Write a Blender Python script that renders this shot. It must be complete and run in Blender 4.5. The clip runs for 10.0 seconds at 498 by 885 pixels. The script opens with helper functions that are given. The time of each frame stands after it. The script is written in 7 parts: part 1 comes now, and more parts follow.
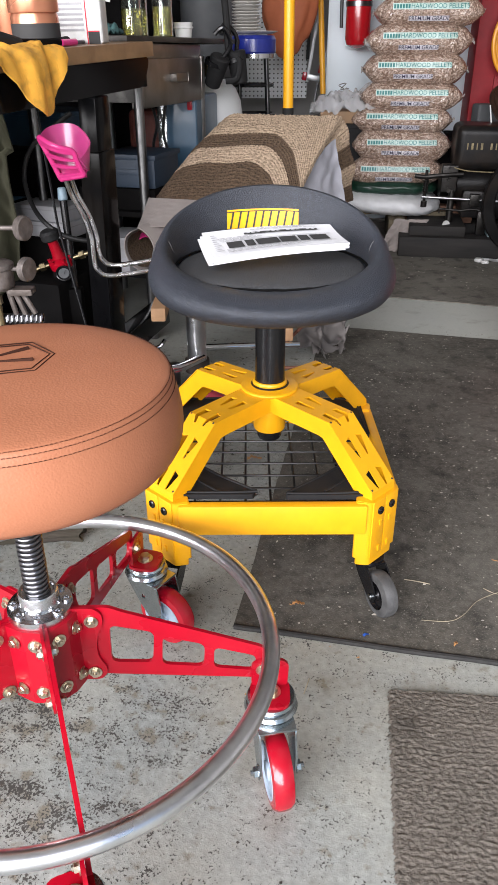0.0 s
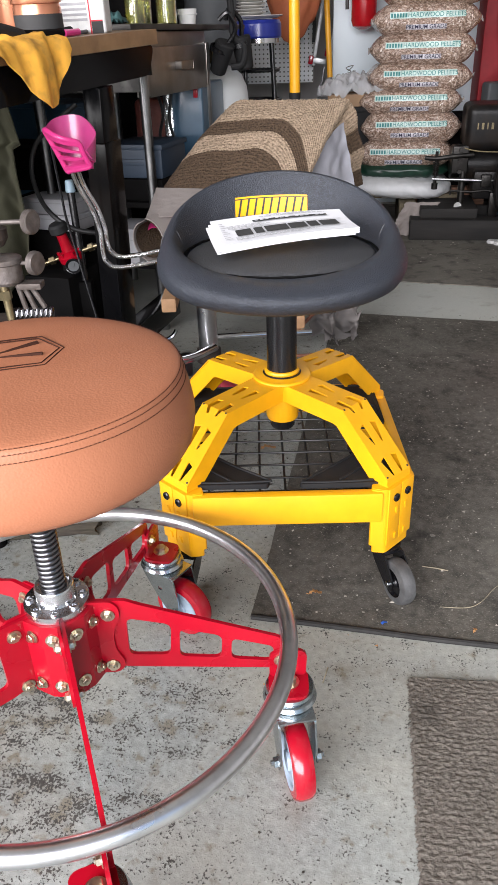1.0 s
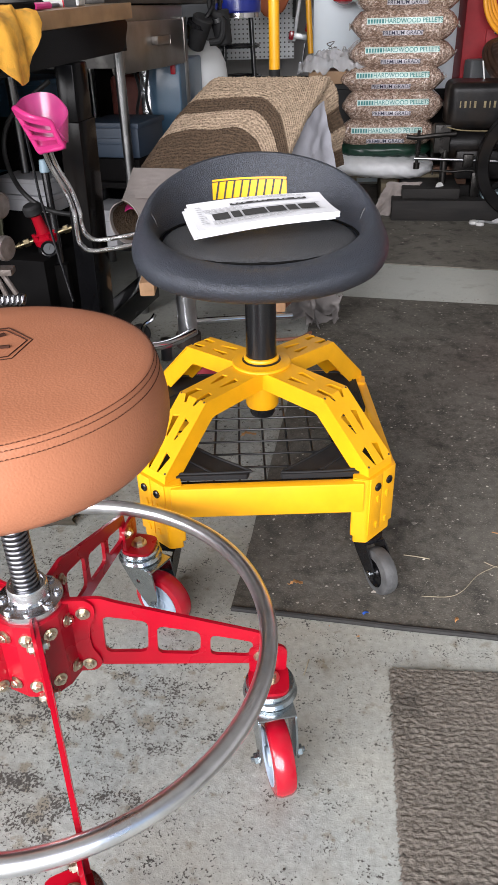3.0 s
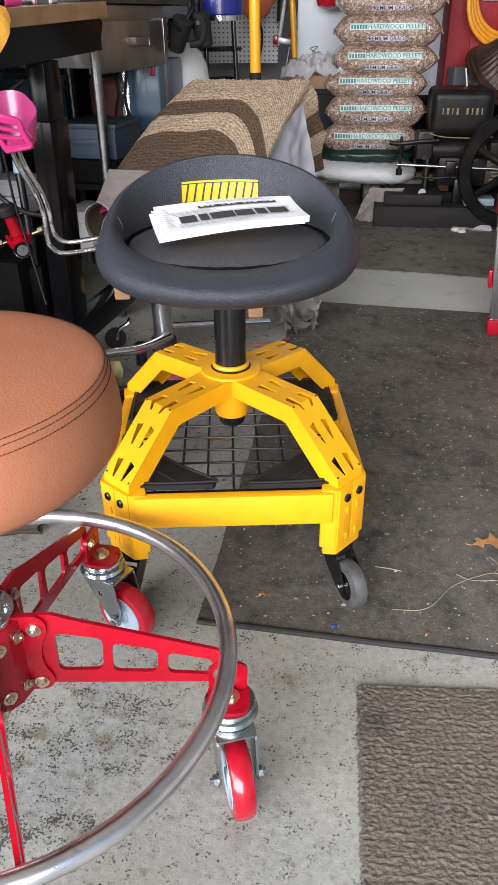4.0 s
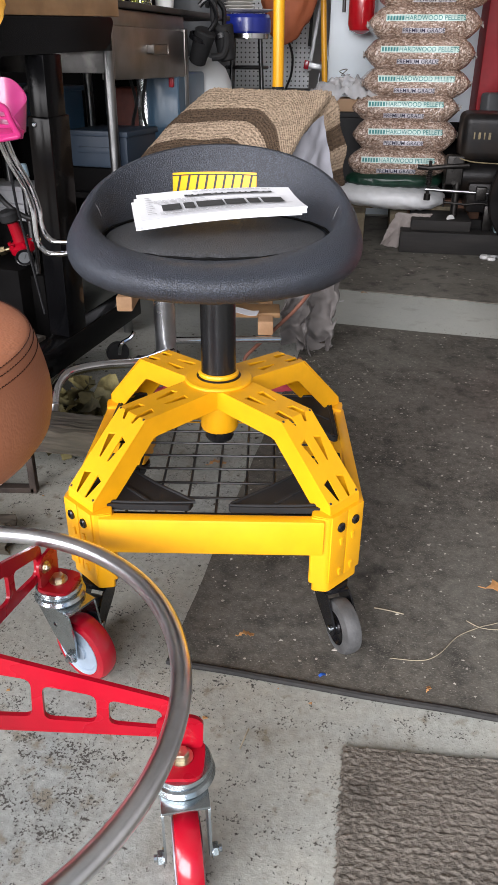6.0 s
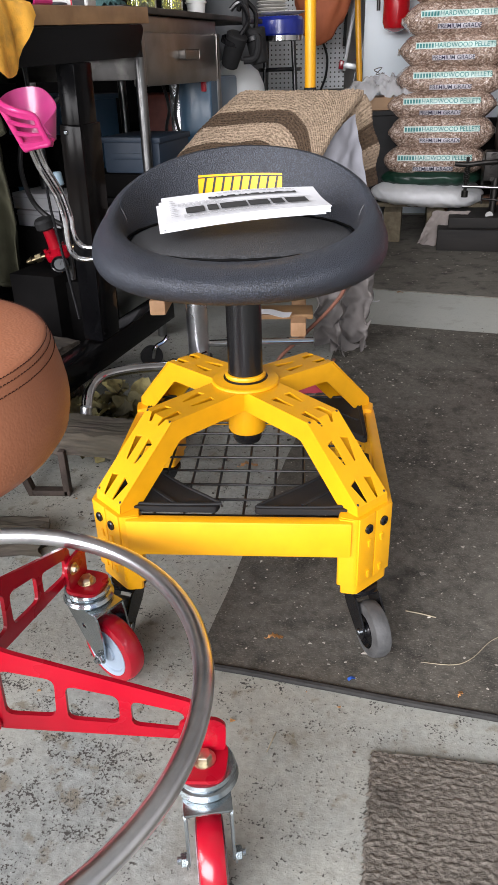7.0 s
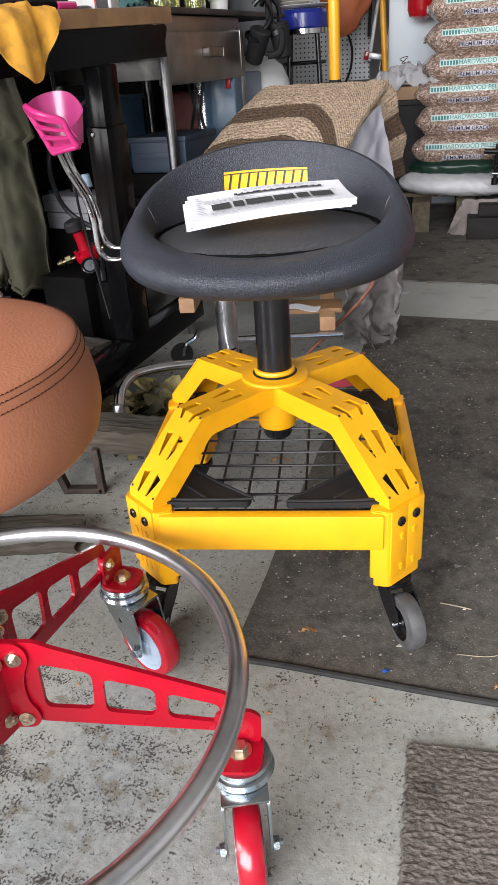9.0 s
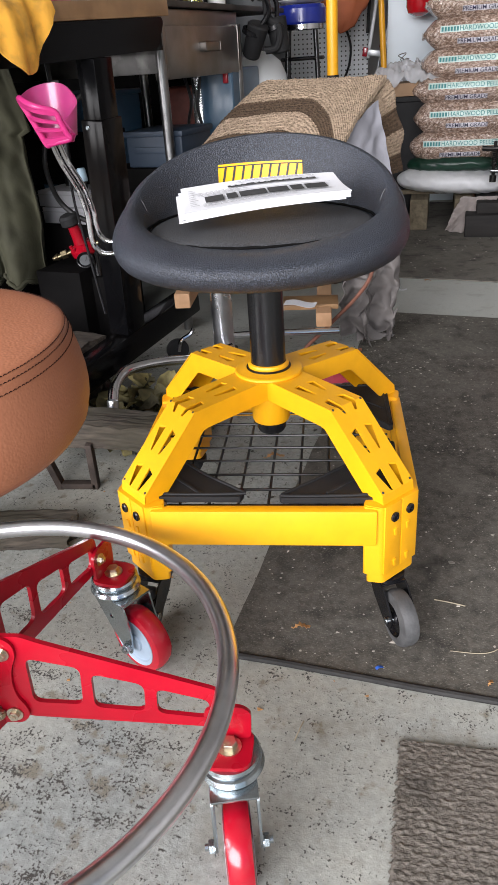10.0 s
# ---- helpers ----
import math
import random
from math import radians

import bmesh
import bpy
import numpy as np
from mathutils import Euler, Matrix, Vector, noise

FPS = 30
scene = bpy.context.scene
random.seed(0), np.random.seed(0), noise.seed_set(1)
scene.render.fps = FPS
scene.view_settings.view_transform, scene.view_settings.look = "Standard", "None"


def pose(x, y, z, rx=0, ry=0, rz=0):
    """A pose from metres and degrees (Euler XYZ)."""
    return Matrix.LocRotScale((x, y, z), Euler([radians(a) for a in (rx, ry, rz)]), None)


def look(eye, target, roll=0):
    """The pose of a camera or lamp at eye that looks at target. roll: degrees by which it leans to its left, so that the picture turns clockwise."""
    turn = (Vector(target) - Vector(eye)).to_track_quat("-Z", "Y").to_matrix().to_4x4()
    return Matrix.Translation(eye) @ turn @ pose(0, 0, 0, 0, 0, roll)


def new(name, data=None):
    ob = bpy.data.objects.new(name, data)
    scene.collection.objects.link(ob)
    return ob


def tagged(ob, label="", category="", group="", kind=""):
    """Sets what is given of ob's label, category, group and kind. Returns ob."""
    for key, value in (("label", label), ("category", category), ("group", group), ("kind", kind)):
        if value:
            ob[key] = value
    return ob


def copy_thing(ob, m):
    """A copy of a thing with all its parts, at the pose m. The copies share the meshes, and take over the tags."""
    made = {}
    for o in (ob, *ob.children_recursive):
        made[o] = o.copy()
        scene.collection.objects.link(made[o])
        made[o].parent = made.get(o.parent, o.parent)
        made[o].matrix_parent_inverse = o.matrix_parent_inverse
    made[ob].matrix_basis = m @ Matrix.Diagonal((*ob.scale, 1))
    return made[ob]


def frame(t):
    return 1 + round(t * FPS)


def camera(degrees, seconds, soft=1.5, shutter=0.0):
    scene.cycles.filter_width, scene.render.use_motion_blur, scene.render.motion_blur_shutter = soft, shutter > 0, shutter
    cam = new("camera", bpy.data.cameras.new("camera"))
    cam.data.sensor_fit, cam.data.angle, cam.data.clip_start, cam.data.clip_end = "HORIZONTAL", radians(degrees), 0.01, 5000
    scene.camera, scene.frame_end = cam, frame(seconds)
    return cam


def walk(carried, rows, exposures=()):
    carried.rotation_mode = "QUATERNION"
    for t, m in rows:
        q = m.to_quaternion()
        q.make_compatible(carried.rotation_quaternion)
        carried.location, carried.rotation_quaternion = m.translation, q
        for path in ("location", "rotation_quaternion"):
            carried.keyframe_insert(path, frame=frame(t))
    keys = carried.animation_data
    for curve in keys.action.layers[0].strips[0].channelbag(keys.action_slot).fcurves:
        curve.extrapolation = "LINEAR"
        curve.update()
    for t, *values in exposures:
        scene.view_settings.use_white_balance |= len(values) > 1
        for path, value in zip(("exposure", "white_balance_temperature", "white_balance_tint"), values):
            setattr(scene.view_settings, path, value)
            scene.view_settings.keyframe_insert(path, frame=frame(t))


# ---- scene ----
cam = camera(37.7, 10.0, soft=0.6)
PATH = [
    (0, (-0.044, -1.352, 0.978), (-0.042, 0.41, 0.031), -0.2),
    (0.5, (-0.041, -1.346, 0.976), (-0.09, 0.408, 0.017), -1.9),
    (1, (-0.042, -1.344, 0.975), (-0.08, 0.404, 0.002), -2.1),
    (1.5, (-0.045, -1.335, 0.97), (-0.081, 0.398, -0.028), -2.6),
    (2, (-0.045, -1.328, 0.978), (-0.066, 0.398, -0.034), -2.3),
    (3.5, (-0.019, -1.297, 0.974), (0.004, 0.422, -0.047), -1.3),
    (4, (0.001, -1.281, 0.967), (0.044, 0.444, -0.045), -0.7),
    (4.5, (0.011, -1.286, 0.963), (0.063, 0.44, -0.046), -0.6),
    (5, (0.032, -1.282, 0.942), (0.091, 0.444, -0.066), -0.2),
    (5.2, (0.053, -1.257, 0.92), (0.104, 0.472, -0.084), -0.2),
    (6.3, (0.083, -1.156, 0.869), (0.007, 0.618, -0.05), -0.2),
    (6.5, (0.094, -1.16, 0.877), (-0.014, 0.614, -0.041), -1.0),
    (7, (0.096, -1.16, 0.867), (-0.047, 0.607, -0.059), -1.8),
    (7.5, (0.099, -1.163, 0.868), (-0.079, 0.599, -0.061), -2.7),
    (8, (0.1, -1.164, 0.871), (-0.103, 0.594, -0.062), -3.6),
    (8.5, (0.102, -1.166, 0.87), (-0.119, 0.59, -0.061), -4.1),
    (9, (0.1, -1.166, 0.868), (-0.132, 0.588, -0.063), -4.3),
    (9.5, (0.104, -1.165, 0.867), (-0.133, 0.587, -0.067), -4.4),
    (10, (0.107, -1.16, 0.858), (-0.12, 0.593, -0.078), -4.0),
]
walk(cam, [(t, look(eye, target, roll)) for t, eye, target, roll in PATH])

# ---- world and light ----
GA = -11.0  # the garage's axes against the stool's
GM = pose(0, 0, 0, 0, 0, GA)
world = bpy.data.worlds.new("sky")
scene.world = world
world.use_nodes = True
wn = world.node_tree.nodes
sky = wn.new("ShaderNodeTexSky")
sky.sky_type = "NISHITA"
sky.sun_disc = False
sky.sun_elevation = radians(70)
sky.sun_rotation = radians(207)
wn["Background"].inputs[1].default_value = 0.15
world.node_tree.links.new(sky.outputs[0], wn["Background"].inputs[0])

sun_data = bpy.data.lights.new("sun", "SUN")
sun_data.energy = 1.2
sun_data.angle = radians(14)
sun_data.color = (1.0, 0.98, 0.95)
sun = new("sun", sun_data)
sun.matrix_world = look((-1.6, -3.0, 9.5), (0.0, 0.0, 0.0))

door_sky = bpy.data.lights.new("door_daylight", "AREA")
door_sky.shape = "RECTANGLE"
door_sky.size, door_sky.size_y = 9.0, 3.6
door_sky.energy = 1790
door_sky.color = (0.965, 0.937, 0.970)
door_light = new("door_daylight", door_sky)
door_light.matrix_world = look(GM @ Vector((-1.8, -5.6, 2.7)), GM @ Vector((0.4, 1.6, 0.75)))



# ---- materials ----
def material(name, color, rough=0.5, metal=0.0, var=0.12, scale=30.0, bump=0.0, bump_scale=200.0, coat=0.0, spec=0.5,
             second=None, second_scale=6.0, second_amount=0.5, island=0.0):
    """Base colour with two scales of variation, roughness variation and fine relief."""
    m = bpy.data.materials.new(name)
    m.use_nodes = True
    nt = m.node_tree
    n, l = nt.nodes, nt.links
    b = n["Principled BSDF"]
    tc = n.new("ShaderNodeTexCoord")
    fine = n.new("ShaderNodeTexNoise")
    fine.inputs["Scale"].default_value = scale
    fine.inputs["Detail"].default_value = 6
    l.new(tc.outputs["Object"], fine.inputs["Vector"])
    big = n.new("ShaderNodeTexNoise")
    big.inputs["Scale"].default_value = second_scale
    big.inputs["Detail"].default_value = 4
    l.new(tc.outputs["Object"], big.inputs["Vector"])
    dark = [c * (1 - var) for c in color]
    lite = [min(1.0, c * (1 + var)) for c in color]
    r1 = n.new("ShaderNodeValToRGB")
    r1.color_ramp.elements[0].position, r1.color_ramp.elements[1].position = 0.3, 0.7
    r1.color_ramp.elements[0].color = (*dark, 1)
    r1.color_ramp.elements[1].color = (*lite, 1)
    l.new(fine.outputs["Fac"], r1.inputs[0])
    out = r1.outputs[0]
    if second:
        r2 = n.new("ShaderNodeValToRGB")
        r2.color_ramp.elements[0].position, r2.color_ramp.elements[1].position = 0.48, 0.62
        r2.color_ramp.elements[0].color = (0, 0, 0, 1)
        r2.color_ramp.elements[1].color = (second_amount, second_amount, second_amount, 1)
        l.new(big.outputs["Fac"], r2.inputs[0])
        mx = n.new("ShaderNodeMix")
        mx.data_type = "RGBA"
        l.new(r2.outputs[0], mx.inputs[0])
        l.new(out, mx.inputs[6])
        mx.inputs[7].default_value = (*second, 1)
        out = mx.outputs[2]
    if island:
        oi = n.new("ShaderNodeNewGeometry")
        mul = n.new("ShaderNodeMapRange")
        mul.inputs[3].default_value, mul.inputs[4].default_value = 1 - island, 1 + island
        l.new(oi.outputs["Random Per Island"], mul.inputs[0])
        hsv = n.new("ShaderNodeHueSaturation")
        l.new(mul.outputs[0], hsv.inputs["Value"])
        l.new(out, hsv.inputs["Color"])
        out = hsv.outputs[0]
    l.new(out, b.inputs["Base Color"])
    rr = n.new("ShaderNodeMapRange")
    rr.inputs[3].default_value, rr.inputs[4].default_value = max(0.02, rough * 0.8), min(1.0, rough * 1.2)
    l.new(big.outputs["Fac"], rr.inputs[0])
    l.new(rr.outputs[0], b.inputs["Roughness"])
    b.inputs["Metallic"].default_value = metal
    b.inputs["Coat Weight"].default_value = coat
    b.inputs["Coat Roughness"].default_value = 0.08
    b.inputs["Specular IOR Level"].default_value = spec
    if bump:
        bn = n.new("ShaderNodeTexNoise")
        bn.inputs["Scale"].default_value = bump_scale
        bn.inputs["Detail"].default_value = 3
        l.new(tc.outputs["Object"], bn.inputs["Vector"])
        bp = n.new("ShaderNodeBump")
        bp.inputs["Strength"].default_value = bump
        bp.inputs["Distance"].default_value = 0.002
        l.new(bn.outputs["Fac"], bp.inputs["Height"])
        l.new(bp.outputs[0], b.inputs["Normal"])
    return m


def ramp(nt, source, stops):
    r = nt.nodes.new("ShaderNodeValToRGB")
    while len(r.color_ramp.elements) < len(stops):
        r.color_ramp.elements.new(0.5)
    for e, (p, c) in zip(r.color_ramp.elements, stops):
        e.position, e.color = p, (*c, 1)
    nt.links.new(source, r.inputs[0])
    return r.outputs[0]


def noise_node(nt, scale, detail=5, rough=0.55, stretch=None):
    tc = nt.nodes.new("ShaderNodeTexCoord")
    src = tc.outputs["Object"]
    if stretch:
        mp = nt.nodes.new("ShaderNodeMapping")
        mp.inputs["Scale"].default_value = stretch
        nt.links.new(src, mp.inputs[0])
        src = mp.outputs[0]
    t = nt.nodes.new("ShaderNodeTexNoise")
    t.inputs["Scale"].default_value, t.inputs["Detail"].default_value = scale, detail
    t.inputs["Roughness"].default_value = rough
    nt.links.new(src, t.inputs["Vector"])
    return t.outputs["Fac"]


def mix(nt, fac, a, b):
    m = nt.nodes.new("ShaderNodeMix")
    m.data_type = "RGBA"
    for value, slot in ((fac, 0), (a, 6), (b, 7)):
        if isinstance(value, tuple):
            m.inputs[slot].default_value = (*value, 1)
        elif isinstance(value, float):
            m.inputs[slot].default_value = value
        else:
            nt.links.new(value, m.inputs[slot])
    return m.outputs[2]


def bump_to(nt, height, strength, distance):
    bp = nt.nodes.new("ShaderNodeBump")
    bp.inputs["Strength"].default_value, bp.inputs["Distance"].default_value = strength, distance
    nt.links.new(height, bp.inputs["Height"])
    nt.links.new(bp.outputs[0], nt.nodes["Principled BSDF"].inputs["Normal"])


def blank(name, rough=0.6):
    m = bpy.data.materials.new(name)
    m.use_nodes = True
    m.node_tree.nodes["Principled BSDF"].inputs["Roughness"].default_value = rough
    return m, m.node_tree, m.node_tree.nodes["Principled BSDF"]


def math_node(nt, op, a, b, c=None):
    m = nt.nodes.new("ShaderNodeMath")
    m.operation = op
    for slot, value in enumerate((a, b, c)):
        if isinstance(value, (int, float)):
            m.inputs[slot].default_value = value
        elif value is not None:
            nt.links.new(value, m.inputs[slot])
    return m.outputs[0]


def concrete_material():
    m, nt, b = blank("concrete", 0.75)
    grain = noise_node(nt, 90, 8)
    cloud = noise_node(nt, 2.2, 5)
    flake = noise_node(nt, 230, 12, 0.66)
    where = noise_node(nt, 9.0, 8, 0.65, (0.7, 1.3, 1))
    base = ramp(nt, grain, [(0.25, (0.172, 0.185, 0.175)), (0.75, (0.328, 0.347, 0.328))])
    base = mix(nt, ramp(nt, cloud, [(0.35, (0, 0, 0)), (0.7, (0.6, 0.6, 0.6))]), base, (0.42, 0.395, 0.320))
    # worn area where the paint has flaked off
    tcz = nt.nodes.new("ShaderNodeTexCoord")
    away = nt.nodes.new("ShaderNodeVectorMath")
    away.operation = "DISTANCE"
    away.inputs[1].default_value = (-0.36, -0.66, 0.0)
    nt.links.new(tcz.outputs["Object"], away.inputs[0])
    worn = math_node(nt, "MULTIPLY_ADD", away.outputs["Value"], -0.50, 0.31)
    worn = math_node(nt, "MULTIPLY_ADD", where, 0.85, worn)
    zone = ramp(nt, worn, [(0.52, (0.0, 0.0, 0.0)), (0.84, (1.0, 1.0, 1.0))])
    zone_v = math_node(nt, "MULTIPLY", zone, 1.0)
    dense = math_node(nt, "MULTIPLY_ADD", zone_v, 0.150, flake)
    patch = noise_node(nt, 34, 10, 0.62)
    dense = math_node(nt, "MULTIPLY_ADD", patch, 0.62, dense)
    dense = math_node(nt, "SUBTRACT", dense, 0.33)
    bare = ramp(nt, math_node(nt, "MULTIPLY_ADD", zone_v, 0.12, noise_node(nt, 26, 9, 0.6)), [(0.60, (0, 0, 0)), (0.68, (0.7, 0.7, 0.7))])
    chips = ramp(nt, dense, [(0.590, (0, 0, 0)), (0.612, (1, 1, 1))])
    grime = ramp(nt, zone_v, [(0.3, (0, 0, 0)), (1.0, (0.52, 0.52, 0.52))])
    base = mix(nt, grime, base, (0.120, 0.116, 0.104))
    base = mix(nt, bare, base, (0.15, 0.125, 0.085))
    base = mix(nt, chips, base, (0.045, 0.041, 0.036))
    # paler colour far from the stool, painting in light the back floor lacks
    far_lift = nt.nodes.new("ShaderNodeMapRange")
    far_lift.inputs[1].default_value, far_lift.inputs[2].default_value = 1.9, 2.6
    far_lift.inputs[4].default_value = 0.75
    nt.links.new(math_node(nt, "MULTIPLY_ADD", where, 0.5, away.outputs["Value"]), far_lift.inputs[0])
    base = mix(nt, far_lift.outputs[0], base, (0.47, 0.485, 0.445))
    spots = ramp(nt, noise_node(nt, 240, 2), [(0.69, (0, 0, 0)), (0.73, (0.8, 0.8, 0.8))])
    base = mix(nt, spots, base, (0.06, 0.055, 0.05))
    pale = ramp(nt, noise_node(nt, 170, 2), [(0.70, (0, 0, 0)), (0.74, (0.5, 0.5, 0.5))])
    base = mix(nt, pale, base, (0.50, 0.48, 0.45))
    brown = ramp(nt, noise_node(nt, 6.5, 8), [(0.56, (0, 0, 0)), (0.74, (0.48, 0.48, 0.48))])
    base = mix(nt, brown, base, (0.12, 0.095, 0.058))
    nt.links.new(base, b.inputs["Base Color"])
    bump_to(nt, flake, 0.35, 0.003)
    return m


def rubber_mat_material(name, dusty):
    """Dark rubber under dust; dusty sets the pale cover, as dust and painted-in light."""
    m, nt, b = blank(name, 0.85)
    base = ramp(nt, noise_node(nt, 60, 10, 0.7), [(0.25, (0.024, 0.022, 0.019)), (0.8, (0.140, 0.128, 0.106))])
    base = mix(nt, ramp(nt, noise_node(nt, 3.0, 8, 0.65), [(0.42 - 0.2 * dusty, (0, 0, 0)), (0.68 - 0.1 * dusty, (0.35 + 0.35 * dusty,) * 3)]), base, (0.205, 0.195, 0.168))
    base = mix(nt, ramp(nt, noise_node(nt, 14, 6), [(0.52, (0, 0, 0)), (0.68, (0.55, 0.55, 0.55))]), base, (0.018, 0.017, 0.016))
    dust = ramp(nt, noise_node(nt, 360, 5, 0.7, (0.6, 1.3, 1)), [(0.55, (0, 0, 0)), (0.68, (0.8, 0.8, 0.8))])
    base = mix(nt, dust, base, (0.24, 0.225, 0.19))
    wet = ramp(nt, noise_node(nt, 5.0, 6, 0.6), [(0.60, (0, 0, 0)), (0.72, (0.75, 0.75, 0.75))])
    base = mix(nt, wet, base, (0.010, 0.010, 0.009))
    nt.links.new(base, b.inputs["Base Color"])
    b.inputs["Specular IOR Level"].default_value = 0.25
    bump_to(nt, noise_node(nt, 120, 5), 0.5, 0.002)
    return m


def wood_material(name, c0, c1, along="x", grain=30.0, rough=0.6, bump=0.25, stain=None):
    m, nt, b = blank(name, rough)
    st = {"x": (0.12, 1, 1), "y": (1, 0.12, 1), "z": (1, 1, 0.12)}[along]
    g = noise_node(nt, grain, 6, 0.6, st)
    base = ramp(nt, g, [(0.3, c0), (0.7, c1)])
    if stain:
        base = mix(nt, ramp(nt, noise_node(nt, 9, 4), [(0.45, (0, 0, 0)), (0.65, (0.8, 0.8, 0.8))]), base, stain)
    nt.links.new(base, b.inputs["Base Color"])
    bump_to(nt, g, bump, 0.002)
    return m


def leather_material():
    m, nt, b = blank("brown_leather", 0.48)
    b.inputs["Specular IOR Level"].default_value = 0.22
    base = ramp(nt, noise_node(nt, 9, 4), [(0.3, (0.310, 0.120, 0.062)), (0.7, (0.358, 0.143, 0.076))])
    nt.links.new(base, b.inputs["Base Color"])
    tc = nt.nodes.new("ShaderNodeTexCoord")
    v = nt.nodes.new("ShaderNodeTexVoronoi")
    v.inputs["Scale"].default_value = 400
    v.feature = "SMOOTH_F1"
    nt.links.new(tc.outputs["Object"], v.inputs["Vector"])
    bump_to(nt, v.outputs["Distance"], 0.22, 0.0012)
    return m


def vinyl_material(name, color, rough, scale, strength, depth=0.0012):
    m, nt, b = blank(name, rough)
    fine = noise_node(nt, scale, 3, 0.6)
    cloud = noise_node(nt, 8, 4)
    base = ramp(nt, cloud, [(0.3, tuple(c * 0.8 for c in color)), (0.7, tuple(c * 1.2 for c in color))])
    # grain tops up to four times paler: the sparkle is painted into the colour
    base = mix(nt, ramp(nt, fine, [(0.47, (0, 0, 0)), (0.64, (0.8, 0.8, 0.8))]), base, tuple(c * 4.0 for c in color))
    nt.links.new(base, b.inputs["Base Color"])
    shine = nt.nodes.new("ShaderNodeMapRange")
    shine.inputs[3].default_value, shine.inputs[4].default_value = rough * 0.8, rough * 1.25
    nt.links.new(noise_node(nt, 14, 4), shine.inputs[0])
    nt.links.new(shine.outputs[0], b.inputs["Roughness"])
    bump_to(nt, fine, strength, depth)
    b.inputs["Specular IOR Level"].default_value = 0.5
    return m


CONCRETE = concrete_material()
RUBBER = rubber_mat_material("rubber_mat", 0.0)
# far mat: dusty, and lightened in colour to offset the lamp's fall-off
DUSTY_LIT_RUBBER = rubber_mat_material("dusty_lit_rubber_mat", 1.0)
YELLOW = material("yellow_powder_coat", (0.80, 0.375, 0.004), 0.42, var=0.05, bump=0.08, bump_scale=900, coat=0.15)
VINYL = vinyl_material("black_grained_vinyl", (0.0155, 0.0180, 0.0235), 0.42, 470, 1.0, 0.0020)
PAD = vinyl_material("black_pad_fabric", (0.026, 0.027, 0.029), 0.62, 480, 1.0, 0.0020)
BLACK_METAL = material("black_gloss_metal", (0.007, 0.007, 0.008), 0.25, var=0.2)
BLACK_PLASTIC = material("black_plastic", (0.013, 0.013, 0.0135), 0.68, spec=0.3, var=0.2, bump=0.2, bump_scale=500)
WIRE = material("black_wire", (0.012, 0.012, 0.012), 0.4, var=0.2)
TYRE = material("grey_worn_rubber", (0.075, 0.075, 0.075), 0.7, var=0.3, scale=50, bump=0.4, bump_scale=150)
LEATHER = leather_material()
STITCH = material("dark_stitching", (0.035, 0.014, 0.009), 0.95, spec=0.1)
RED = material("red_gloss_paint", (0.31, 0.002, 0.012), 0.28, var=0.06, spec=0.3, coat=0.15, bump=0.04, bump_scale=600)
RED_WHEEL = material("red_polyurethane", (0.36, 0.004, 0.016), 0.22, var=0.15, scale=12, coat=0.3)
ZINC = material("zinc_plate", (0.40, 0.44, 0.46), 0.24, metal=1.0, var=0.1, scale=40)
YZINC = material("yellow_zinc", (0.60, 0.55, 0.43), 0.3, metal=1.0, var=0.25, scale=90)
ALU = material("machined_aluminium", (0.60, 0.61, 0.63), 0.24, metal=1.0, var=0.06, scale=120)
STEEL = material("brushed_steel", (0.69, 0.70, 0.72), 0.29, metal=1.0, var=0.18, scale=22, bump=0.05, bump_scale=300)
TUBE_STEEL = material("dull_tube_steel", (0.24, 0.24, 0.24), 0.32, metal=1.0, var=0.2, scale=20)
CHROME = material("chrome", (0.62, 0.62, 0.63), 0.14, metal=1.0, var=0.12, scale=20)
DARK_STEEL = material("dark_threaded_steel", (0.16, 0.16, 0.17), 0.3, metal=1.0, var=0.1)
HUB_GREY = material("blue_grey_plastic", (0.30, 0.37, 0.45), 0.5, var=0.06)
WHITE_PAPER = material("white_paper", (0.60, 0.605, 0.62), 0.7, var=0.02)
INK = material("black_ink", (0.03, 0.03, 0.03), 0.7, var=0.1)
GREY_INK = material("grey_ink", (0.35, 0.35, 0.36), 0.8, var=0.1)
BADGE_YELLOW = material("yellow_print", (0.86, 0.43, 0.006), 0.55, var=0.05)


# ---- geometry helpers ----
def mesh_of(bm, mat, name, smooth=True, angle=28):
    me = bpy.data.meshes.new(name)
    bmesh.ops.recalc_face_normals(bm, faces=bm.faces)
    bm.to_mesh(me)
    bm.free()
    for m in mat if isinstance(mat, (list, tuple)) else (mat,):
        me.materials.append(m)
    if smooth:
        me.shade_smooth()
        me.set_sharp_from_angle(angle=radians(angle))
    return me


def thing(name, m, label, category, group="", kind=""):
    """An Empty at a thing's base."""
    ob = new(name)
    ob.empty_display_size = 0.05
    ob.matrix_world = m if isinstance(m, Matrix) else Matrix.Translation(m)
    return tagged(ob, label, category, group, kind)


def part(name, bm, mat, parent, label="", smooth=True, angle=28):
    ob = new(name, mesh_of(bm, mat, name, smooth, angle))
    ob.parent = parent
    if label:
        tagged(ob, label)
    return ob


def solo(name, bm, mat, m, label, category, group="", kind="", smooth=True, angle=28):
    """A thing of a single mesh."""
    ob = new(name, mesh_of(bm, mat, name, smooth, angle))
    ob.matrix_world = m if isinstance(m, Matrix) else Matrix.Translation(m)
    return tagged(ob, label, category, group, kind)


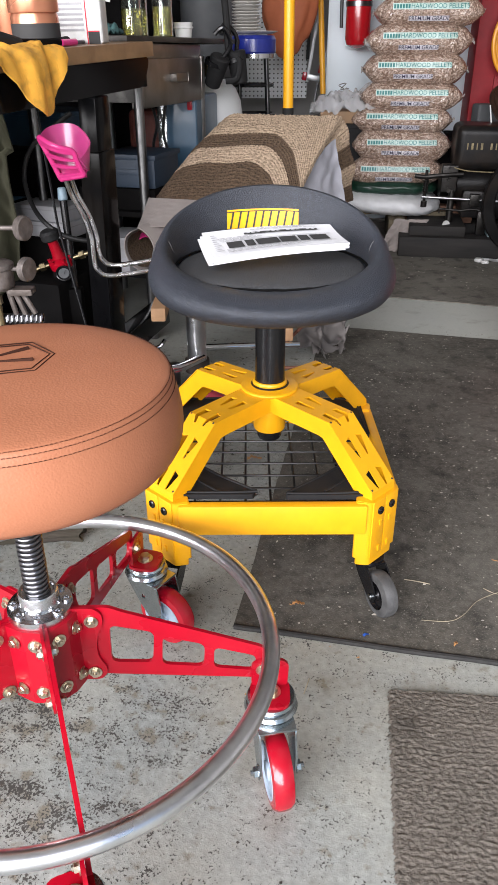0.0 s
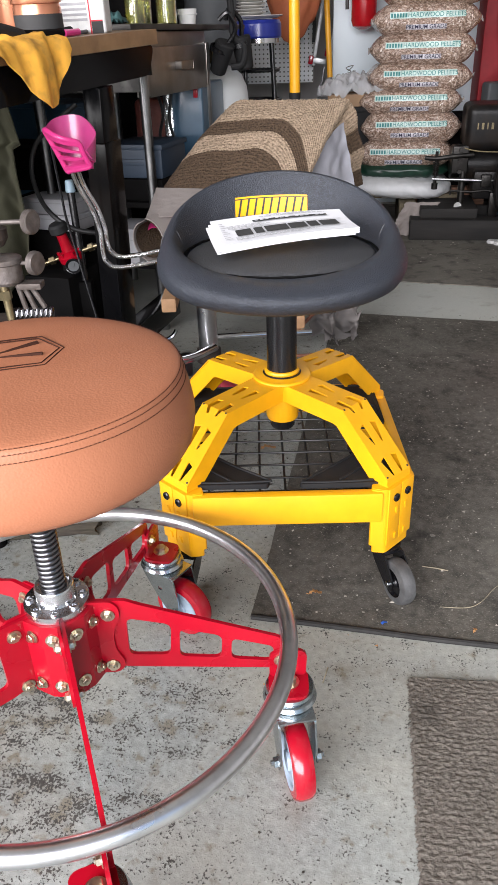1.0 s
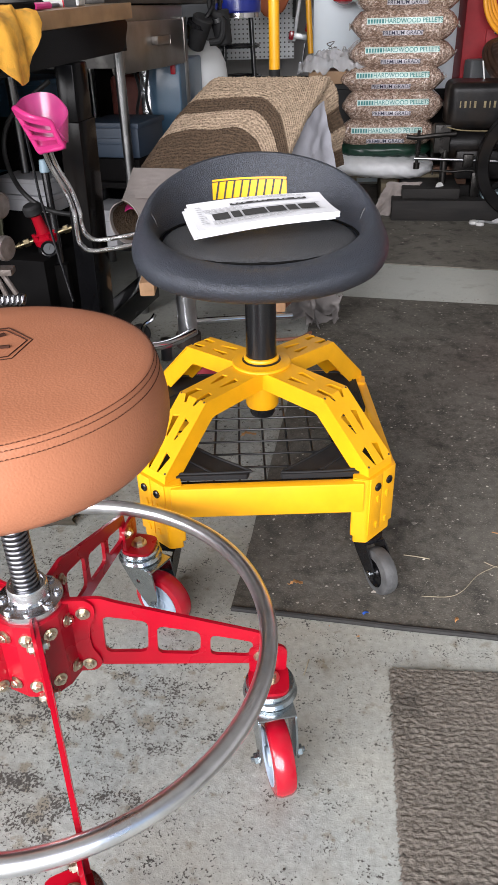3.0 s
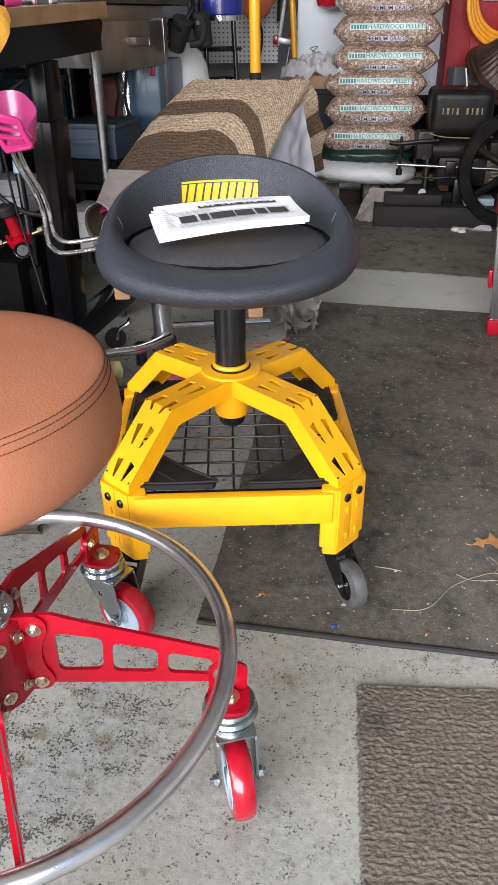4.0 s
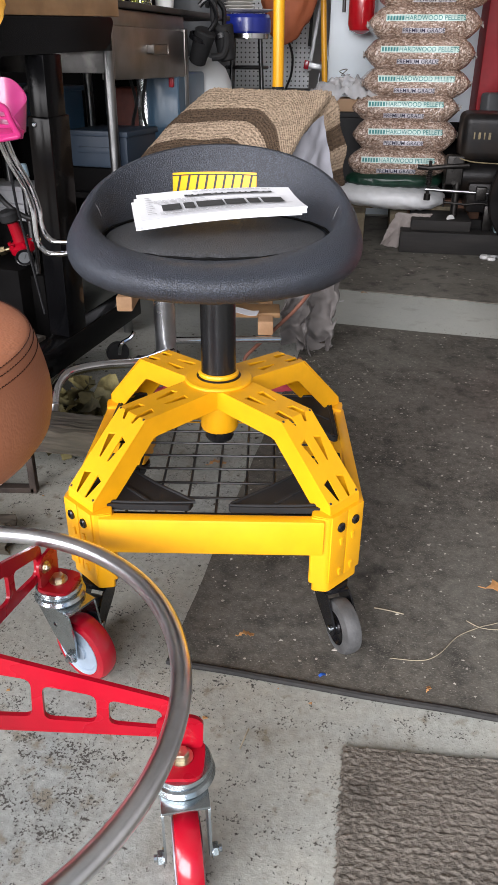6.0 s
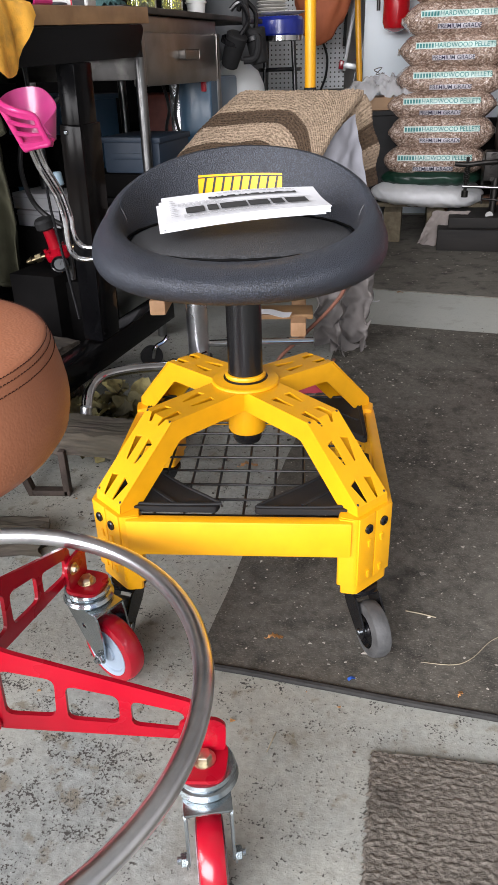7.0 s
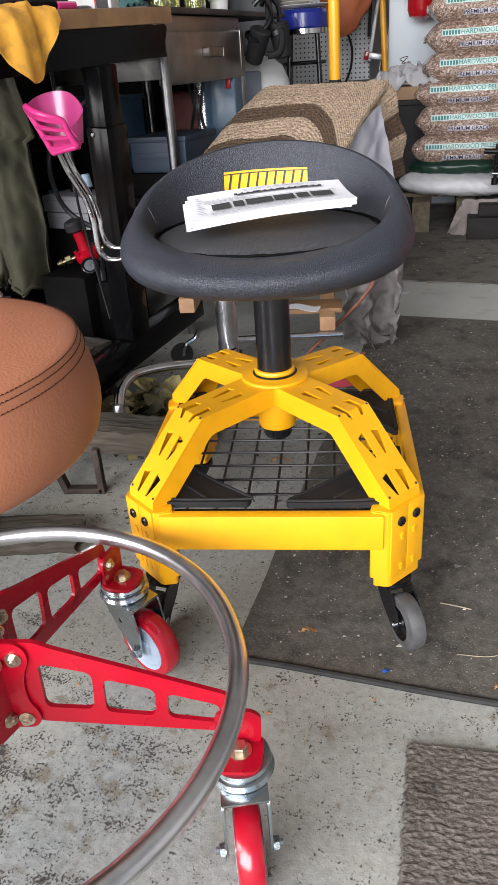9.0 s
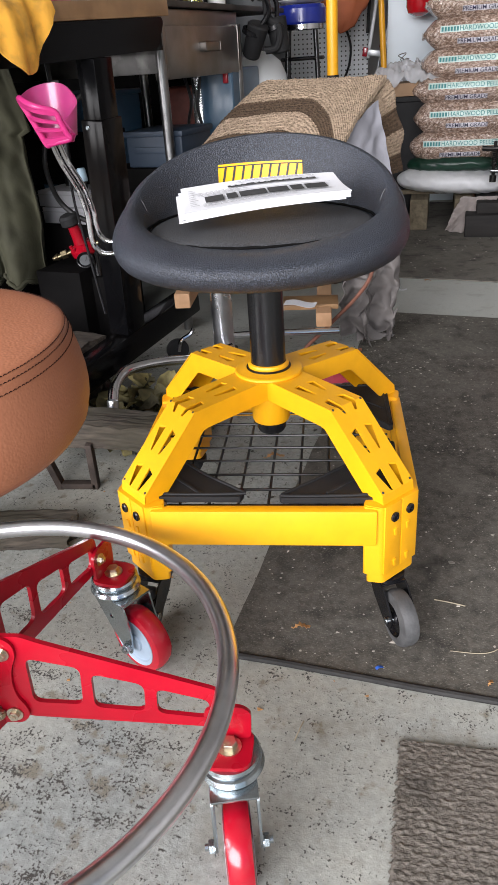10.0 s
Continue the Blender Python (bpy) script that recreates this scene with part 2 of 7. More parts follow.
def again(name, ob, m, parent, label=""):
    """Another part on the same mesh."""
    o = new(name, ob.data)
    o.parent = parent
    o.matrix_basis = m
    if label:
        tagged(o, label)
    return o


def bev(bm, geom_edges, r, seg=2):
    if r > 0:
        bmesh.ops.bevel(bm, geom=geom_edges, offset=r, segments=seg, profile=0.6, affect="EDGES")


def box(sx, sy, sz, at=(0, 0, 0), r=0.0, seg=2, bm=None, m=None):
    tmp = bmesh.new()
    bmesh.ops.create_cube(tmp, size=1.0, matrix=Matrix.Diagonal((sx, sy, sz, 1)))
    bev(tmp, tmp.edges[:], r, seg)
    bmesh.ops.transform(tmp, matrix=Matrix.Translation(at) if m is None else m, verts=tmp.verts)
    return merge(bm, tmp)


def merge(bm, tmp):
    if bm is None:
        return tmp
    me = bpy.data.meshes.new("tmp")
    tmp.to_mesh(me)
    tmp.free()
    bm.from_mesh(me)
    bpy.data.meshes.remove(me)
    return bm


def axis_matrix(p0, p1):
    p0, p1 = Vector(p0), Vector(p1)
    q = (p1 - p0).to_track_quat("Z", "Y").to_matrix().to_4x4()
    return Matrix.Translation(p0) @ q


def rod(p0, p1, r, r2=None, seg=20, bev_r=0.0, bm=None):
    """A round bar from p0 to p1."""
    p0, p1 = Vector(p0), Vector(p1)
    h = (p1 - p0).length
    r2 = r if r2 is None else r2
    prof = [(0, 0), (r - bev_r, 0), (r, bev_r), (r2, h - bev_r), (r2 - bev_r, h), (0, h)] if bev_r else [(0, 0), (r, 0), (r2, h), (0, h)]
    tmp = lathe(prof, seg)
    bmesh.ops.transform(tmp, matrix=axis_matrix(p0, p1), verts=tmp.verts)
    return merge(bm, tmp)


def lathe(prof, seg=32, bm=None, m=None):
    """A turned shape from (radius, height) pairs."""
    tmp = bmesh.new()
    rings = []
    for r, z in prof:
        if r <= 1e-6:
            rings.append([tmp.verts.new((0, 0, z))])
        else:
            rings.append([tmp.verts.new((r * math.cos(2 * math.pi * i / seg), r * math.sin(2 * math.pi * i / seg), z)) for i in range(seg)])
    for a, b in zip(rings, rings[1:]):
        for i in range(seg):
            j = (i + 1) % seg
            vs = [a[i % len(a)], a[j % len(a)], b[j % len(b)], b[i % len(b)]]
            vs = list(dict.fromkeys(vs))
            if len(vs) > 2:
                tmp.faces.new(vs)
    if m is not None:
        bmesh.ops.transform(tmp, matrix=m, verts=tmp.verts)
    return merge(bm, tmp)


def smooth_path(pts, n=8, closed=False):
    """A Catmull-Rom line through the points."""
    P = [Vector(p) for p in pts]
    out = []
    count = len(P) if closed else len(P) - 1
    for i in range(count):
        if closed:
            a, b, c, d = P[i - 1], P[i], P[(i + 1) % len(P)], P[(i + 2) % len(P)]
        else:
            a, b, c, d = P[max(i - 1, 0)], P[i], P[i + 1], P[min(i + 2, len(P) - 1)]
        for k in range(n):
            t = k / n
            out.append(0.5 * ((2 * b) + (c - a) * t + (2 * a - 5 * b + 4 * c - d) * t * t + (3 * b - a - 3 * c + d) * t ** 3))
    if not closed:
        out.append(P[-1])
    return out


def tube(path, r, seg=10, closed=False, bm=None):
    """A tube along a line; r may be a list."""
    P = [Vector(p) for p in path]
    n = len(P)
    tmp = bmesh.new()
    rings = []
    up = Vector((0, 0, 1))
    for i, p in enumerate(P):
        if closed:
            d = P[(i + 1) % n] - P[i - 1]
        else:
            d = P[min(i + 1, n - 1)] - P[max(i - 1, 0)]
        d.normalize()
        if i == 0:
            ref = up if abs(d.z) < 0.9 else Vector((1, 0, 0))
            x = d.cross(ref).normalized()
        else:
            x = (x - d * x.dot(d)).normalized()
        y = d.cross(x)
        rr = r[i] if isinstance(r, (list, tuple)) else r
        rings.append([tmp.verts.new(p + rr * (math.cos(a) * x + math.sin(a) * y)) for a in [2 * math.pi * k / seg for k in range(seg)]])
    pairs = list(zip(rings, rings[1:])) + ([(rings[-1], rings[0])] if closed else [])
    for a, b in pairs:
        for k in range(seg):
            tmp.faces.new((a[k], a[(k + 1) % seg], b[(k + 1) % seg], b[k]))
    if not closed:
        tmp.faces.new(rings[0])
        tmp.faces.new(rings[-1][::-1])
    return merge(bm, tmp)


def plate(outline, holes, thick, m=None, bevel=0.0, bm=None):
    """A flat plate in x, y with holes, thick along z from 0."""
    tmp = bmesh.new()
    edges = []
    for loop in [outline, *holes]:
        vs = [tmp.verts.new((x, y, 0)) for x, y in loop]
        edges += [tmp.edges.new((vs[i], vs[(i + 1) % len(vs)])) for i in range(len(vs))]
    bmesh.ops.triangle_fill(tmp, use_beauty=True, use_dissolve=False, edges=edges)
    res = bmesh.ops.extrude_face_region(tmp, geom=tmp.faces[:])
    bmesh.ops.translate(tmp, vec=(0, 0, thick), verts=[g for g in res["geom"] if isinstance(g, bmesh.types.BMVert)])
    if m is not None:
        bmesh.ops.transform(tmp, matrix=m, verts=tmp.verts)
    return merge(bm, tmp)


def rounded(pts, r, n=4):
    """A polygon with rounded corners."""
    out = []
    P = [Vector(p) for p in pts]
    for i, p in enumerate(P):
        a, c = P[i - 1], P[(i + 1) % len(P)]
        da, dc = (a - p), (c - p)
        k = min(r, da.length * 0.45, dc.length * 0.45)
        s, e = p + da.normalized() * k, p + dc.normalized() * k
        for j in range(n + 1):
            t = j / n
            out.append(tuple((1 - t) ** 2 * s + 2 * t * (1 - t) * p + t * t * e))
    return out


def hexbolt(r=0.008, h=0.006, washer=0.011, shank=0.0):
    """A hex head on a washer, its seat at z = 0."""
    bm = lathe([(0, 0), (washer, 0), (washer, 0.0015), (0, 0.0015)], 18)
    lathe([(0, 0.0015), (r, 0.0015), (r, h), (r * 0.86, h + 0.001), (0, h + 0.001)], 6, bm)
    if shank:
        lathe([(0, h), (r * 0.5, h), (r * 0.5, h + shank), (0, h + shank)], 10, bm)
    return bm


def grid_sheet(fn, nu, nv, thick=0.0):
    """A sheet from fn(u, v), u and v from 0 to 1."""
    bm = bmesh.new()
    vs = [[bm.verts.new(fn(i / nu, j / nv)) for j in range(nv + 1)] for i in range(nu + 1)]
    for i in range(nu):
        for j in range(nv):
            bm.faces.new((vs[i][j], vs[i + 1][j], vs[i + 1][j + 1], vs[i][j + 1]))
    if thick:
        bmesh.ops.recalc_face_normals(bm, faces=bm.faces)
        bmesh.ops.solidify(bm, geom=bm.faces[:], thickness=thick)
    return bm


def bilinear(a, b, c, d, u, v):
    return Vector(a).lerp(Vector(b), u).lerp(Vector(d).lerp(Vector(c), u), v)


def wobble(v, scale, amount, seed=0.0):
    return amount * noise.noise((v[0] * scale + seed, v[1] * scale + seed * 1.7, v[2] * scale - seed))


# ---- the garage ----
def slab(name, u0, u1, v0, v1, z0, z1, mat, label, category):
    bm = box(u1 - u0, v1 - v0, z1 - z0, ((u0 + u1) / 2, (v0 + v1) / 2, (z0 + z1) / 2))
    return solo(name, bm, mat, GM, label, category, kind="structure", smooth=False)


WALL = material("painted_wall", (0.34, 0.33, 0.32), 0.8, var=0.06, scale=8, bump=0.1, bump_scale=80)
WHITE_WALL = material("white_painted_panel", (0.68, 0.76, 0.81), 0.55, var=0.03, scale=5, bump=0.05)
CEIL = material("ceiling_paint", (0.56, 0.555, 0.54), 0.85, var=0.05)
DRIVE = material("driveway_asphalt", (0.07, 0.07, 0.07), 0.9, var=0.3, scale=40, bump=0.4)

slab("ground", -30, 30, -60, -2.41, -0.3, -0.02, DRIVE, "grey asphalt driveway outside the garage door", "driveway")
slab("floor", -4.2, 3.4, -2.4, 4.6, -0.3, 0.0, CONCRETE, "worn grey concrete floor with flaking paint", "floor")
slab("wall_back", -4.2, 3.4, 4.45, 4.6, 0.0, 2.95, WALL, "back wall of the garage in dull paint", "wall")
slab("wall_left", -4.35, -4.2, -2.4, 4.6, 0.0, 2.95, WALL, "side wall of the garage in dull paint", "wall")
slab("wall_right", 3.4, 3.55, -2.4, 4.6, 0.0, 2.95, WALL, "side wall of the garage in dull paint", "wall")
slab("ceiling", -4.35, 3.55, -2.4, 4.6, 2.95, 3.1, CEIL, "pale garage ceiling", "ceiling")
slab("wall_front_left", -4.35, -4.0, -2.55, -2.4, 0.0, 2.95, WALL, "front wall pier beside the garage door", "wall")
slab("wall_front_right", 2.9, 3.55, -2.55, -2.4, 0.0, 2.95, WALL, "front wall pier beside the garage door", "wall")
slab("wall_front_header", -4.0, 2.9, -2.55, -2.4, 2.6, 2.95, WALL, "header over the open garage door", "wall")


# ---- rolling stool with the yellow frame ----
def leg_point(s, t, path):
    """A place on the folded leg: s along the fold line, t across."""
    for (r0, z0), (r1, z1) in zip(path, path[1:]):
        d = math.hypot(r1 - r0, z1 - z0)
        if s <= d or (r1, z1) == path[-1]:
            k = s / d
            return r0 + (r1 - r0) * k, z0 + (z1 - z0) * k
        s -= d


LEG_PATH = [(0.02, 0.381), (0.183, 0.374), (0.290, 0.268), (0.2930, 0.248)]
LEG_W = 0.069


def leg_top():
    """The folded top plate of a leg, with its tapering slots in pairs."""
    L1 = math.hypot(0.163, 0.007)
    L2 = math.hypot(0.107, 0.106)
    w = LEG_W / 2
    end = L1 + L2 + 0.0202
    outline = [(0, -w), (end, -w), (end, w), (0, w)]
    holes = []
    for sgn in (-1, 1):
        # between the hub and the first fold, wide end to the hub
        holes.append([(0.064, 0.0085 * sgn), (0.067, 0.0215 * sgn), (0.105, 0.0140 * sgn), (0.107, 0.0095 * sgn)])
        # the bent slots that wrap the first fold
        holes.append([(L1 - 0.031, 0.0088 * sgn), (L1 - 0.028, 0.0212 * sgn), (L1 - 0.006, 0.0218 * sgn), (L1 + 0.0145, 0.0130 * sgn), (L1 + 0.0135, 0.0085 * sgn), (L1 - 0.001, 0.0108 * sgn)])
        # two pairs down the slope
        holes.append([(L1 + 0.0385, 0.0085 * sgn), (L1 + 0.0440, 0.0225 * sgn), (L1 + 0.0835, 0.0125 * sgn), (L1 + 0.0845, 0.0090 * sgn)])
        holes.append([(L1 + 0.1095, 0.0085 * sgn), (L1 + 0.1150, 0.0230 * sgn), (L1 + 0.1485, 0.0140 * sgn), (L1 + 0.1500, 0.0095 * sgn)])
    tmp = plate(outline, holes, -0.003)
    for fold in (L1, L1 + L2):
        bmesh.ops.bisect_plane(tmp, geom=tmp.verts[:] + tmp.edges[:] + tmp.faces[:], plane_co=(fold, 0, 0), plane_no=(1, 0, 0))
    for v in tmp.verts:
        r, z = leg_point(max(v.co.x, 0), v.co.y, LEG_PATH)
        v.co = Vector((r, v.co.y, z + v.co.z))
    return tmp


def leg_side(sgn):
    out = [(0.025, 0.3777), (0.1822, 0.3705), (0.2888, 0.2660), (0.2915, 0.248), (0.258, 0.248), (0.169, 0.337), (0.160, 0.3395), (0.03, 0.3445)]
    m = Matrix(((1, 0, 0, 0), (0, 0, 1, (LEG_W / 2 - 0.0035) if sgn > 0 else -LEG_W / 2 + 0.0005), (0, 1, 0, 0), (0, 0, 0, 1)))
    return plate(out, [], 0.003, m)


def caster_yellow(parent, at, turn, name="caster"):
    """Black swivel caster with a worn grey wheel; turn is the way the wheel trails."""
    bm = lathe([(0, 0.118), (0.017, 0.118), (0.017, 0.108), (0.030, 0.104), (0.030, 0.096), (0.022, 0.094), (0, 0.094)], 24)
    for sgn in (-1, 1):
        pts = rounded([(-0.022, 0.098), (0.034, 0.098), (0.070, 0.054), (0.062, 0.034), (0.046, 0.034), (0.0, 0.066)], 0.012)
        m = Matrix(((1, 0, 0, 0), (0, 0, 1, 0.019 * sgn - (0.003 if sgn < 0 else 0)), (0, 1, 0, 0), (0, 0, 0, 1)))
        plate(pts, [], 0.003, m, bm=bm)
    box(0.05, 0.042, 0.004, (0.004, 0, 0.0965), 0.001, bm=bm)
    c = part(name, bm, BLACK_METAL, parent, "black steel swivel caster fork")
    c.matrix_basis = Matrix.Translation(at) @ pose(0, 0, 0, 0, 0, turn)
    w = lathe([(0.029, -0.0150), (0.034, -0.0155), (0.0440, -0.012), (0.0465, -0.006), (0.0465, 0.006), (0.0440, 0.012), (0.034, 0.0155), (0.029, 0.0150)], 44)
    bmesh.ops.transform(w, matrix=Matrix.Translation((0.054, 0, 0.047)) @ pose(0, 0, 0, 90), verts=w.verts)
    part("tyre", w, TYRE, c, "worn grey rubber tyre")
    w = lathe([(0, -0.014), (0.009, -0.014), (0.012, -0.010), (0.025, -0.009), (0.029, -0.0142), (0.0295, 0.0), (0.029, 0.0142), (0.025, 0.009), (0.012, 0.010), (0.009, 0.014), (0, 0.014)], 32)
    bmesh.ops.transform(w, matrix=Matrix.Translation((0.054, 0, 0.047)) @ pose(0, 0, 0, 90), verts=w.verts)
    part("rim", w, BLACK_METAL, c)
    ax = rod((0.054, -0.0265, 0.047), (0.054, 0.0265, 0.047), 0.0062, seg=16, bev_r=0.001)
    part("axle", ax, ZINC, c, "bright axle rivet")
    return c


def yellow_stool():
    st = thing("rolling_stool", (0, 0, 0), "yellow steel rolling shop stool with a black padded bucket seat", "stool")
    legs = leg_top()
    lt = side_a = side_b = None
    column = None
    for k in range(4):
        turn = pose(0, 0, 0, 0, 0, -45 + 90 * k)
        if lt is None:
            lt = part("leg", legs, YELLOW, st, "yellow folded steel leg with slots", angle=20)
            lt.matrix_basis = turn
            leg = lt
            side_a = part("leg_side", leg_side(-1), YELLOW, leg)
            side_b = part("leg_side", leg_side(1), YELLOW, leg)
            rivet = part("rivet", lathe([(0, 0), (0.0022, 0), (0.0018, 0.001), (0, 0.0012)], 10), INK, leg)
            rivet.matrix_basis = Matrix.Translation((0.1835, -0.0305, 0.3733)) @ pose(0, 0, 0, 0, 22, 0)
            rv2 = again("rivet", rivet, Matrix.Translation((0.2870, -0.0305, 0.2712)) @ pose(0, 0, 0, 0, 45, 0), leg)
            rv3 = again("rivet", rivet, Matrix.Translation((0.1835, 0.0305, 0.3733)) @ pose(0, 0, 0, 0, 22, 0), leg)
            rv4 = again("rivet", rivet, Matrix.Translation((0.2870, 0.0305, 0.2712)) @ pose(0, 0, 0, 0, 45, 0), leg)
        else:
            leg = again("leg", lt, turn, st, "yellow folded steel leg with slots")
            for o in (side_a, side_b, rivet, rv2, rv3, rv4):
                again("leg_side" if "side" in o.name else "rivet", o, o.matrix_basis.copy(), leg)
        # corner column with its chamfered outer face
        if column is None:
            pent = rounded([(0.152, -0.234), (0.182, -0.239), (0.239, -0.182), (0.234, -0.152), (0.165, -0.165)], 0.006, 3)
            bm = plate(pent, [], 0.124, Matrix.Translation((0, 0, 0.128)))
            low = rounded([(0.158, -0.231), (0.184, -0.235), (0.235, -0.184), (0.231, -0.158), (0.170, -0.170)], 0.006, 3)
            plate(low, [], 0.02, Matrix.Translation((0, 0, 0.110)), bm=bm)
            # raised halves of the outer face, leaving the seam
            face = Matrix.Translation((0.2105, -0.2105, 0.191)) @ pose(0, 0, 0, 0, 0, -45)
            for sgn in (-1, 1):
                box(0.004, 0.037, 0.124, bm=bm, r=0.0015, m=face @ Matrix.Translation((0.0, 0.0195 * sgn, 0)))
                for dz in (-0.048, 0.010):
                    box(0.006, 0.007, 0.013, bm=bm, r=0.0012, m=face @ Matrix.Translation((0.0016, 0.014 * sgn, dz)) @ pose(0, 0, 0, 12, 0, 0))
            # closed top
            pent2 = rounded([(0.154, -0.230), (0.182, -0.2385), (0.2385, -0.182), (0.230, -0.154), (0.168, -0.166)], 0.005, 3)
            plate(pent2, [], 0.003, Matrix.Translation((0, 0, 0.2500)), bm=bm)
            column = part("column", bm, YELLOW, st, "yellow corner column")
            column.matrix_basis = Matrix()
            col = column
            b = lathe([(0, 0), (0.008, 0), (0.008, 0.003), (0.006, 0.0045), (0.0035, 0.0045), (0.003, 0.002), (0, 0.002)], 20)
            bolt = part("bolt", b, BLACK_METAL, col, "black socket bolt")
            bolt.matrix_basis = face @ Matrix.Translation((0.0018, -0.0173, 0.038)) @ pose(0, 0, 0, 0, 90, 0)
            bolt2 = again("bolt", bolt, face @ Matrix.Translation((0.0018, 0.0173, 0.038)) @ pose(0, 0, 0, 0, 90, 0), col, "black socket bolt")
        else:
            col = again("column", column, pose(0, 0, 0, 0, 0, 90 * k), st, "yellow corner column")
            for o in (bolt, bolt2):
                again("bolt", o, o.matrix_basis.copy(), col, "black socket bolt")
    # side rails
    rail = None
    for k in range(4):
        if rail is None:
            bm = box(0.346, 0.020, 0.0625, (0, -0.234, 0.2185), 0.004)
            rail = part("rail", bm, YELLOW, st, "yellow flat side rail")
        else:
            again("rail", rail, pose(0, 0, 0, 0, 0, 90 * k) @ Matrix.Translation((0, 0.009 if k == 3 else 0.004, -0.003)), st, "yellow flat side rail")
    # corner trays
    tray = None
    for k in range(4):
        if tray is None:
            tri = rounded([(0.180, -0.215), (0.186, -0.186), (0.212, -0.180), (0.213, -0.035), (0.196, -0.030), (0.150, -0.090), (0.090, -0.150), (0.024, -0.208), (0.028, -0.216)], 0.004, 3)
            bm = plate(tri, [], 0.010, Matrix.Translation((0, 0, 0.247)))
            # raised lip round the edge and a ridge across
            lip = [Vector((x, y, 0.2575)) for x, y in ((0.203, -0.176), (0.204, -0.040), (0.194, -0.038), (0.148, -0.096), (0.096, -0.148), (0.038, -0.199), (0.040, -0.211), (0.176, -0.205))]
            tube(smooth_path(lip, 3, closed=True), 0.0026, 8, closed=True, bm=bm)
            box(0.150, 0.006, 0.005, bm=bm, r=0.002, m=Matrix.Translation((0.151, -0.151, 0.257)) @ pose(0, 0, 0, 0, 0, 45))
            tray = part("corner_tray", bm, BLACK_PLASTIC, st, "black plastic corner tray")
        else:
            again("corner_tray", tray, pose(0, 0, 0, 0, 0, 90 * k), st, "black plastic corner tray")
    # wire shelf
    wire = part("wire", rod((0, -0.212, 0.196), (0, 0.212, 0.196), 0.0024, seg=8), WIRE, st, "black shelf wire")
    wire.matrix_basis = Matrix.Translation((-0.2, 0, 0))
    for i in range(9):
        p = -0.2 + 0.05 * i
        if i:
            again("wire", wire, Matrix.Translation((p, 0, 0)), st, "black shelf wire")
        again("wire", wire, pose(0, p, 0.0045, 0, 0, 90), st, "black shelf wire")
    # hub
    part("hub_plate", lathe([(0.02, 0.3785), (0.056, 0.3785), (0.0585, 0.3805), (0.0580, 0.3835), (0.0560, 0.3850), (0.042, 0.3858), (0.0385, 0.3870), (0.02, 0.3870)], 56), YELLOW, st)
    part("hub_ring", lathe([(0.030, 0.3865), (0.0378, 0.3865), (0.0382, 0.3885), (0.0370, 0.3900), (0.030, 0.3900)], 48), BLACK_METAL, st)
    part("hub_collar", lathe([(0.028, 0.3895), (0.0345, 0.3895), (0.0352, 0.3930), (0.0340, 0.3965), (0.0305, 0.3975), (0.0298, 0.3940), (0.028, 0.3940)], 48), YELLOW, st)
    part("hub_cup", lathe([(0, 0.372), (0.0330, 0.372), (0.0330, 0.2925), (0.031, 0.288), (0.0, 0.288)], 44), YELLOW, st, "yellow hub cup")
    part("cup_nut", lathe([(0, 0.292), (0.0255, 0.292), (0.0255, 0.273), (0.0225, 0.267), (0.012, 0.267), (0.0, 0.268)], 32), BLACK_METAL, st)
    part("lift_post", lathe([(0.0295, 0.385), (0.0295, 0.575), (0.0, 0.575)], 48), BLACK_METAL, st, "gloss black lift post")
    pin = part("post_screw", lathe([(0, 0), (0.0032, 0), (0.0030, 0.0012), (0, 0.0014)], 12), DARK_STEEL, st)
    pin.matrix_basis = Matrix.Translation((0.008, -0.0286, 0.560)) @ pose(0, 0, 0, 90)
    # casters
    caster_yellow(st, (0.192, -0.192, 0), -68)
    caster_yellow(st, (-0.192, -0.192, 0), -104)
    caster_yellow(st, (0.192, 0.192, 0), -40)
    caster_yellow(st, (-0.192, 0.192, 0), 200)
    stool_seat(st)
    return st


# near-black colour carries the shade in the pad's seam crease
SEAM_SHADE = material("black_seam_shade", (0.004, 0.004, 0.004), 0.9, spec=0.05)
GREY_STEEL_SEAM = material("worn_grey_seam", (0.06, 0.06, 0.063), 0.6, var=0.2)
PAD_R, PAD_Z, RIM_Z = 0.178, 0.6265, 0.634


def rim_lift(a):
    """How high the rim stands at the angle a (90 degrees is the back)."""
    s = math.sin(a)
    k = max(0.0, s)
    return k


